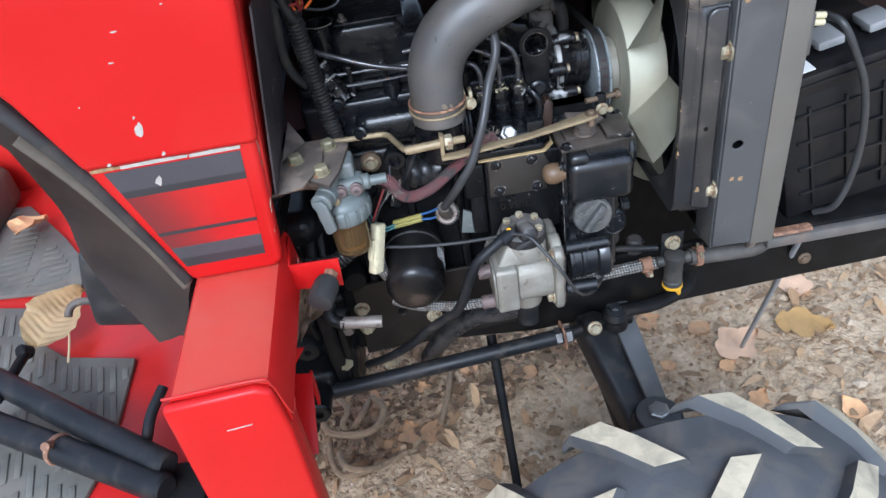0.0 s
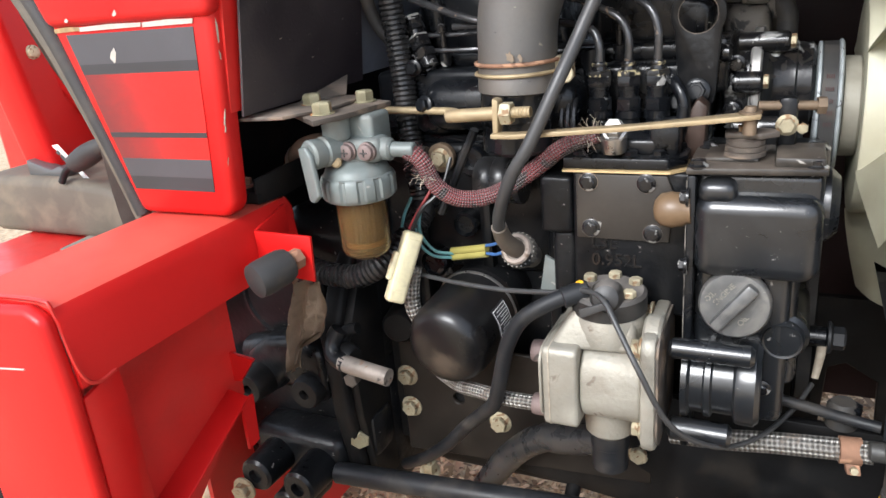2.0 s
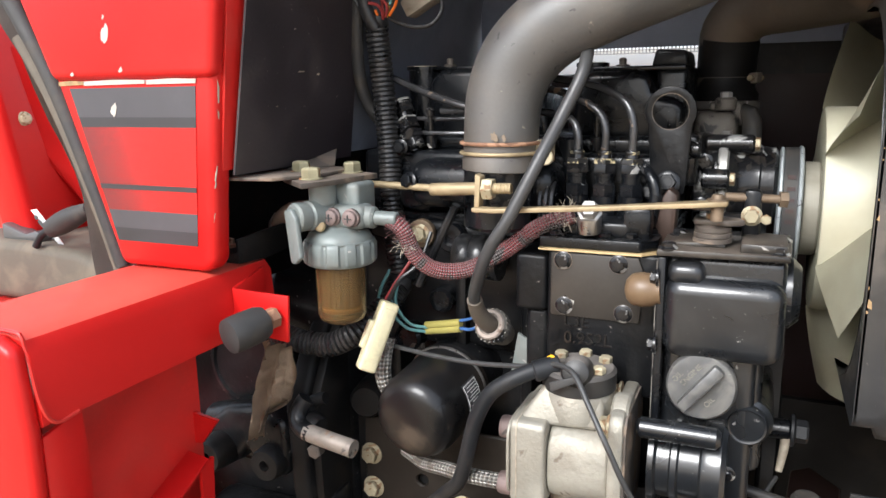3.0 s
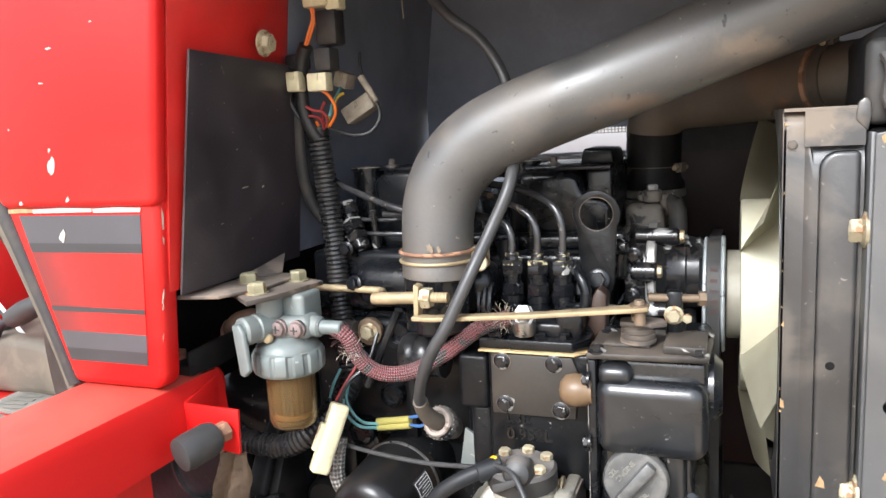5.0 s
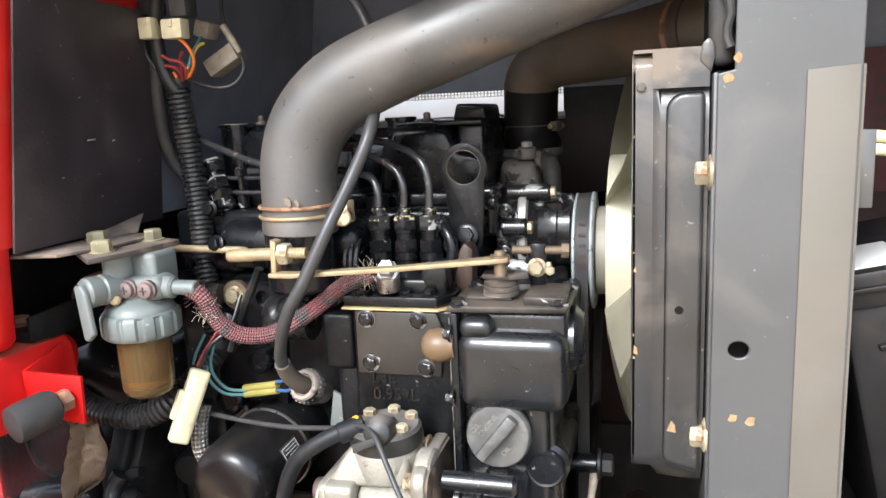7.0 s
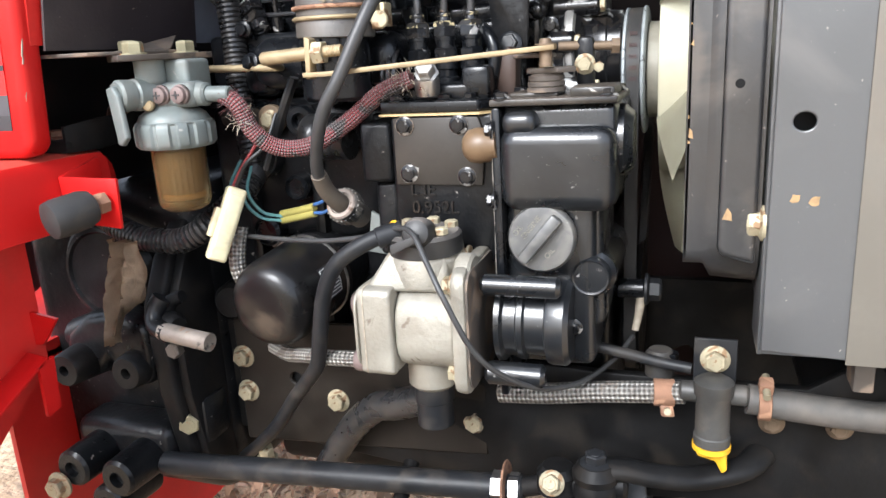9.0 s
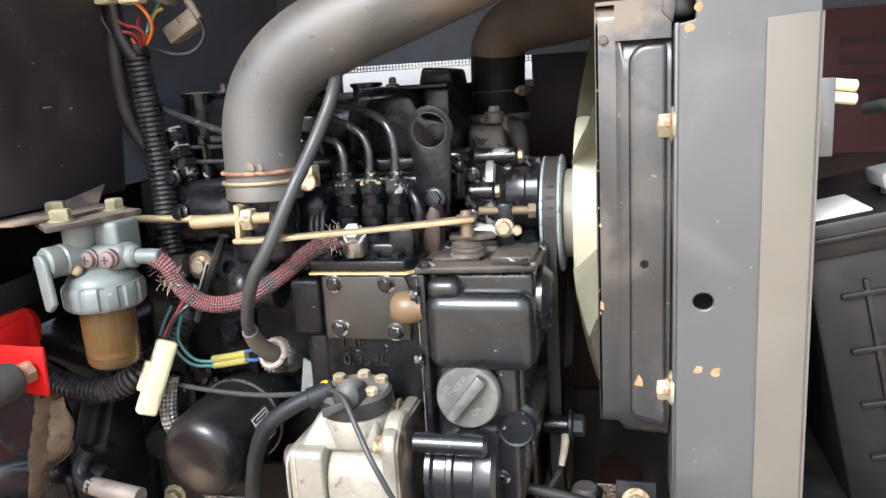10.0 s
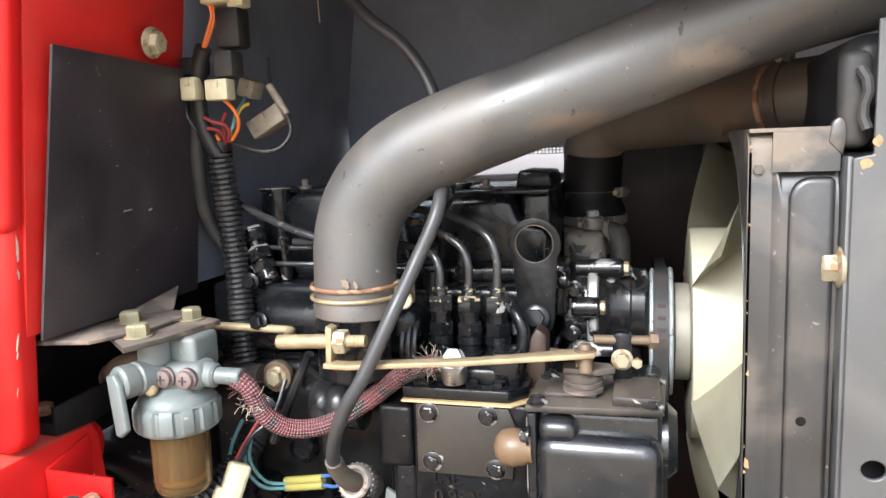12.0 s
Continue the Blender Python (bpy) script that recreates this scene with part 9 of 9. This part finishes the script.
connector(((0.0428, -0.258, 0.9858), (0.0569, -0.244, 1.0042)), cream, "cream plastic wire connector")
connector(((0.0642, -0.256, 0.9846), (0.0849, -0.242, 1.0014)), cream, "cream plastic wire connector")
connector(((0.0661, -0.256, 1.0601), (0.0909, -0.24, 1.0761)), cream, "cream plastic wire connector near the bonnet")
connector(((0.0874, -0.252, 1.0568), (0.1022, -0.238, 1.0725)), cream, "small cream plastic wire connector")
turn_a = Matrix.Translation((0.0856, -0.2, 0.9687)) @ Matrix.Rotation(radians(-28), 4, "Y") @ Matrix.Translation((-0.0856, 0.2, -0.9687))
connector(((0.0678, -0.2, 0.9602), (0.1032, -0.18, 0.977)), grubby, "grubby beige connector hanging on its wires", turn_a)
turn_b = Matrix.Translation((0.0717, -0.205, 0.9974)) @ Matrix.Rotation(radians(18), 4, "Y") @ Matrix.Translation((-0.0717, 0.205, -0.9974))
connector(((0.0639, -0.205, 0.9896), (0.0794, -0.185, 1.0051)), grubby, "grubby beige connector hanging on its wires", turn_b)
bm = B()
box(bm, (0.074, -0.25, 1.026), (0.0957, -0.23, 1.058), 0.003)
solo("relay_box", bm, black_satin, "small dark relay between the connectors", "relay", "relays on the bulkhead")
bm = B()
box(bm, (0.0699, -0.25, 1.003), (0.0875, -0.23, 1.0246), 0.003)
solo("relay_box", bm, rubber_soft, "black connector block on the bulkhead", "relay", "relays on the bulkhead")
bm = B()
box(bm, (0.0392, -0.252, 1.0062), (0.0575, -0.232, 1.0208), 0.003)
solo("relay_box", bm, black_satin, "black connector block beside the taped sleeve", "relay", "relays on the bulkhead")
bm = B()
tube(bm, [(0.0923, -0.2, 0.9991), (0.1078, -0.2, 0.9739)], 0.0035, 10, 0.003, wobble=lambda s: 1.0 if s < 0.02 else 0.8)
solo("crimp_terminal", bm, grubby, "tarnished crimp terminal on a thin wire", "terminal")

# the long cream plug
pa, pb = Vector((0.1035, -0.307, 0.7010)), Vector((0.0890, -0.331, 0.6430))
pw = (pb - pa)
u, v, w = axes(pw)
plug = thing("cable_plug", pa, "long cream plastic cable plug hanging by the oil filter", "connector")
bm = B()
m = frame_at(pa, pw)
box(bm, (-0.0085, -0.0065, 0.0), (0.0085, 0.0065, pw.length), 0.003, 3, m)
part("body", bm, cream, plug)
bm = B()
box(bm, (0.0075, -0.004, 0.020), (0.0130, 0.004, 0.046), 0.0018, 2, m)
part("latch", bm, cream, plug)
bm = B()
box(bm, (-0.0055, -0.0072, 0.006), (0.0055, -0.006, 0.054), 0.001, 2, m)
part("rib", bm, cream, plug)

for dz in (0.0, 0.0055):
    bm = B()
    tube(bm, [(0.120, -0.268, 0.664 + dz), (0.138, -0.271, 0.668 + dz), (0.158, -0.275, 0.673 + dz)], 0.0036, 12)
    solo("crimp_sleeve", bm, yellow_sleeve, "yellow crimp sleeve joining two wires", "wire sleeve", "crimp sleeves")

hose("braided_hose", [(0.096, -0.30, 0.665), (0.0945, -0.306, 0.645), (0.0960, -0.308, 0.625), (0.105, -0.300, 0.60), (0.12, -0.29, 0.56)], 0.0075, braid, "steel-braided hose running down behind the oil filter", "hose", "braided hoses", 20, 0.003)
hose("braided_hose", [(0.100, -0.275, 0.542), (0.131, -0.300, 0.5475), (0.158, -0.317, 0.556), (0.182, -0.329, 0.5615), (0.204, -0.334, 0.5645), (0.220, -0.335, 0.5655)], 0.0066, braid, "steel-braided hose into the hydraulic pump", "hose", "braided hoses", 20, 0.003)
oil_line = hose("oil_line", [(0.263, -0.340, 0.676), (0.254, -0.345, 0.674), (0.236, -0.352, 0.6665), (0.216, -0.356, 0.652), (0.2035, -0.356, 0.628), (0.193, -0.350, 0.592), (0.181, -0.338, 0.560), (0.165, -0.326, 0.540), (0.14, -0.313, 0.512), (0.11, -0.298, 0.475), (0.075, -0.28, 0.44), (0.035, -0.255, 0.405)], 0.0064, black_satin, "black rubber hydraulic line curving down from the pump", "hose")
suction = hose("suction_hose", [(0.275, -0.318, 0.53), (0.2336, -0.3, 0.5089), (0.2078, -0.288, 0.4976), (0.1792, -0.275, 0.4712), (0.1522, -0.264, 0.4363), (0.1282, -0.258, 0.3991)], 0.0135, conduit_black, "thick black suction hose below the pump", "hose")
bm = B()
lathe(bm, (0.278, -0.325, 0.545), (0, 0, -1), [(0.0155, 0), (0.016, 0.003), (0.016, 0.012), (0.0148, 0.013), (0.0148, 0.034)], 26)
part("inlet_stub", bm, black_satin, suction, "black inlet stub under the pump")
bm = B()
rod(bm, (0.266, -0.339, 0.6765), (0.248, -0.3485, 0.6715), 0.0082, 16, 0.001)
part("ferrule", bm, black_satin, oil_line, "crimped end ferrule")
hose("tach_cable", [(0.070, -0.288, 0.652), (0.096, -0.296, 0.656), (0.14, -0.310, 0.658), (0.19, -0.322, 0.661), (0.238, -0.336, 0.670), (0.264, -0.348, 0.6795), (0.282, -0.362, 0.680), (0.297, -0.377, 0.664), (0.313, -0.390, 0.642), (0.330, -0.386, 0.605), (0.346, -0.370, 0.580), (0.368, -0.338, 0.556), (0.392, -0.298, 0.545), (0.414, -0.260, 0.550), (0.427, -0.236, 0.562)], 0.0021, cable_grey, "thin dark cable looping over the pump and gear housing", "cable", step=0.005)
hose("fluid_pipe", [(0.36, -0.27, 0.560), (0.39, -0.272, 0.566), (0.42, -0.272, 0.562), (0.45, -0.272, 0.556), (0.475, -0.275, 0.554)], 0.0045, black_satin, "thin black pipe above the frame rail", "pipe")
bm = B()
lathe(bm, (0.45, -0.25, 0.536), UP, [(0.012, 0), (0.012, 0.018), (0.009, 0.022)], 18)
solo("rubber_mount", bm, rubber_soft, "small black rubber engine mount", "mount")
bm = B()
tube(bm, [(0.4325, -0.224, 0.594), (0.4310, -0.227, 0.580), (0.4285, -0.233, 0.566)], 0.0042, 10, taper=lambda q: 1.0 - 0.3 * q)
solo("cable_ferrule", bm, grubby, "pale cable ferrule at the end of the thin cable", "ferrule")


# ---- ground litter ----
LEAVES = [(0.781, 0.0, 0.11, 20, True), (0.932, 0.010, 0.12, -20, True), (0.966, 0.14, 0.09, 70, False), (0.70, -0.22, 0.05, 60, True),
          (0.62, 0.12, 0.06, 10, True), (0.05, -0.08, 0.07, 100, True), (0.24, -0.45, 0.06, 45, False),
          (0.085, 0.025, 0.045, 0, True), (0.02, -0.104, 0.05, 67, False), (-0.144, -0.004, 0.04, 134, True),
          (0.721, 0.068, 0.06, 21, False), (0.196, 0.057, 0.06, 88, True), (0.312, 0.007, 0.05, 155, False),
          (0.756, -0.147, 0.05, 42, True), (0.908, -0.213, 0.06, 109, False), (-0.051, -0.15, 0.05, 176, True),
          (0.103, -0.094, 0.07, 63, False), (0.613, -0.019, 0.04, 130, True), (0.735, -0.048, 0.04, 17, False),
          (-0.02, 0.033, 0.05, 84, True), (0.421, 0.098, 0.05, 151, False), (0.972, 0.106, 0.04, 38, True)]
for i, (x, y, s, a, lob) in enumerate(LEAVES):
    place_leaf(x, y, ground_z(x, y) + 0.014, s, a, (leaf_light, leaf_ochre, leaf_light)[i] if i < 3 else leaf_m, ("pale salmon torn leaf lying on the soil", "large ochre-brown leaf lying on the soil", "tan leaf beside the frame rail")[i] if i < 3 else "dry tan leaf lying on the bare soil", 0.35, lob, i + 20)

place_leaf(0.515, 0.462, 0.035, 0.125, 40, leaf_light, "pale curled leaf on the soil beyond the engine", 0.7, True, 77, (10, 12))
place_leaf(0.455, 0.50, 0.03, 0.09, 110, leaf_ochre, "brown curled leaf on the soil beyond the engine", 0.6, True, 78)

for pts, r in (([(-0.138, 0.026, 0.030), (-0.126, -0.027, 0.035), (-0.107, -0.069, 0.040), (-0.067, -0.085, 0.040), (-0.025, -0.090, 0.045), (0.001, -0.068, 0.050), (0.005, -0.036, 0.050), (-0.016, 0.000, 0.040)], 0.0075), ([(-0.087, 0.007, 0.050), (-0.067, -0.031, 0.055), (-0.080, -0.064, 0.050), (-0.068, -0.066, 0.030), (-0.040, -0.048, 0.050), (-0.023, -0.003, 0.040)], 0.007),
               ([(-0.113, -0.075, 0.025), (-0.106, -0.132, 0.030), (-0.087, -0.171, 0.030), (-0.049, -0.168, 0.025), (0.008, -0.156, 0.025), (0.040, -0.135, 0.020)], 0.0065), ([(-0.090, -0.125, 0.040), (-0.076, -0.163, 0.045), (-0.040, -0.179, 0.045), (-0.012, -0.166, 0.030)], 0.0065)):
    hose("dry_vine", pts, r, twig_m, "coil of dry brown vine on the soil", "vine", "dry vines", 8, 0.01, wobble=None)
hose("dry_stick", [(0.158, 0.054, 0.030), (0.141, -0.024, 0.035), (0.128, -0.059, 0.030), (0.118, -0.087, 0.030)], 0.0065, twig_m, "bent dry stick lying on leaf litter", "stick", "", 8, 0.01)


def litter():
    rnd = random.Random(11)
    verts, faces = [], []
    for i in range(8200):
        x, y = rnd.uniform(-0.5, 1.5), rnd.uniform(-0.7, 0.8)
        s = rnd.uniform(0.003, 0.008) if rnd.random() < 0.93 else rnd.uniform(0.008, 0.022)
        z = ground_z(x, y) + s * 0.15
        b0 = len(verts)
        a = rnd.uniform(0, 6.28)
        pts = [(1, 0, 0), (0.3, 0.8, 0.1), (-0.7, 0.6, 0), (-0.9, -0.4, 0.05), (0.1, -0.9, 0), (0.1, 0.05, 0.65), (0, 0, -0.4)]
        for px, py, pz in pts:
            q = rnd.uniform(0.7, 1.2)
            verts.append((x + s * q * (px * math.cos(a) - py * math.sin(a)), y + s * q * (px * math.sin(a) + py * math.cos(a)), z + s * pz * rnd.uniform(0.6, 1.1)))
        for k in range(5):
            faces.append((b0 + k, b0 + (k + 1) % 5, b0 + 5))
            faces.append((b0 + (k + 1) % 5, b0 + k, b0 + 6))
    me = bpy.data.meshes.new("gravel")
    me.from_pydata(verts, [], faces)
    me.materials.append(stone_island)
    ob = new("gravel", me)
    tagged(ob, "scattered small stones and grit on the soil", "gravel", kind="stuff")
    verts, faces = [], []
    for i in range(2600):
        x, y = rnd.uniform(-0.5, 1.5), rnd.uniform(-0.7, 0.8)
        s = rnd.uniform(0.004, 0.012) if rnd.random() < 0.82 else rnd.uniform(0.012, 0.030)
        z = ground_z(x, y) + rnd.uniform(0.004, 0.014)
        a, tl = rnd.uniform(0, 6.28), rnd.uniform(-0.8, 0.8)
        b0 = len(verts)
        for px, py in ((-1, 0), (-0.3, rnd.uniform(0.2, 0.5)), (0.6, rnd.uniform(0.1, 0.4)), (1, 0), (0.4, -rnd.uniform(0.1, 0.5)), (-0.4, -rnd.uniform(0.2, 0.4))):
            verts.append((x + s * (px * math.cos(a) - py * math.sin(a)), y + s * (px * math.sin(a) + py * math.cos(a)), z + s * tl * px + s * abs(py) * 0.5))
        faces.append(tuple(range(b0, b0 + 6)))
    me = bpy.data.meshes.new("leaf_litter")
    me.from_pydata(verts, [], faces)
    me.materials.append(leaf_island)
    ob = new("leaf_litter", me)
    tagged(ob, "scraps of dry brown leaves strewn over the soil", "leaf litter", kind="stuff")
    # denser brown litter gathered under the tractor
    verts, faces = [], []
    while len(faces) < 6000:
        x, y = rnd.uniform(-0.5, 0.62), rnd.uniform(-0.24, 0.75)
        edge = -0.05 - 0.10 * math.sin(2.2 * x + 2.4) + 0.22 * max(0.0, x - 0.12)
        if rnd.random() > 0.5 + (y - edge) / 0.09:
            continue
        s = rnd.uniform(0.005, 0.011) if rnd.random() < 0.85 else rnd.uniform(0.011, 0.024)
        z = ground_z(x, y) + rnd.uniform(0.006, 0.024)
        a, tl, roll = rnd.uniform(0, 6.28), rnd.uniform(-0.7, 0.7), rnd.uniform(0.2, 1.0)
        b0 = len(verts)
        for px, py in ((-1, 0), (-0.4, rnd.uniform(0.3, 0.6)), (0.5, rnd.uniform(0.2, 0.6)), (1, rnd.uniform(-0.2, 0.2)), (0.4, -rnd.uniform(0.2, 0.6)), (-0.4, -rnd.uniform(0.2, 0.6))):
            verts.append((x + s * (px * math.cos(a) - py * math.sin(a)), y + s * (px * math.sin(a) + py * math.cos(a)), z + s * tl * px + s * abs(py) * roll))
        faces.append(tuple(range(b0, b0 + 6)))
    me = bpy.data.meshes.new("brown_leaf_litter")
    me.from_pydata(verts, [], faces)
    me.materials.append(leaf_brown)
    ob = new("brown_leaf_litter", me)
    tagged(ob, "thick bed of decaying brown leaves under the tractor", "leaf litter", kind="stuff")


def island_mat(name, stops, rough):
    m = bpy.data.materials.new(name)
    m.use_nodes = True
    N, L = m.node_tree.nodes, m.node_tree.links
    g = N.new("ShaderNodeNewGeometry")
    r = N.new("ShaderNodeValToRGB")
    while len(r.color_ramp.elements) < len(stops):
        r.color_ramp.elements.new(0.5)
    for e, (p, c) in zip(r.color_ramp.elements, stops):
        e.position, e.color = p, (*c, 1)
    L.new(g.outputs["Random Per Island"], r.inputs["Fac"])
    tc = N.new("ShaderNodeTexCoord")
    n = N.new("ShaderNodeTexNoise")
    n.inputs["Scale"].default_value = 150
    L.new(tc.outputs["Object"], n.inputs["Vector"])
    mx = N.new("ShaderNodeMix")
    mx.data_type, mx.blend_type = "RGBA", "MULTIPLY"
    mx.inputs["Factor"].default_value = 0.35
    L.new(r.outputs["Color"], mx.inputs["A"])
    L.new(n.outputs["Fac"], mx.inputs["B"])
    L.new(mx.outputs["Result"], N["Principled BSDF"].inputs["Base Color"])
    N["Principled BSDF"].inputs["Roughness"].default_value = rough
    return m


stone_island = island_mat("mixed_grit", [(0.0, (0.24, 0.155, 0.085)), (0.5, (0.43, 0.30, 0.18)), (0.85, (0.54, 0.40, 0.26)), (1.0, (0.64, 0.52, 0.38))], 0.95)
leaf_island = island_mat("mixed_dry_leaf", [(0.0, (0.22, 0.135, 0.07)), (0.4, (0.40, 0.25, 0.13)), (0.8, (0.56, 0.37, 0.20)), (1.0, (0.68, 0.46, 0.27))], 0.85)
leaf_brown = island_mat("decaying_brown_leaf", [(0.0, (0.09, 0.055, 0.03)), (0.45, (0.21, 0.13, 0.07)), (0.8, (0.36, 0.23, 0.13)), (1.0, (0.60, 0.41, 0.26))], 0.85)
litter()
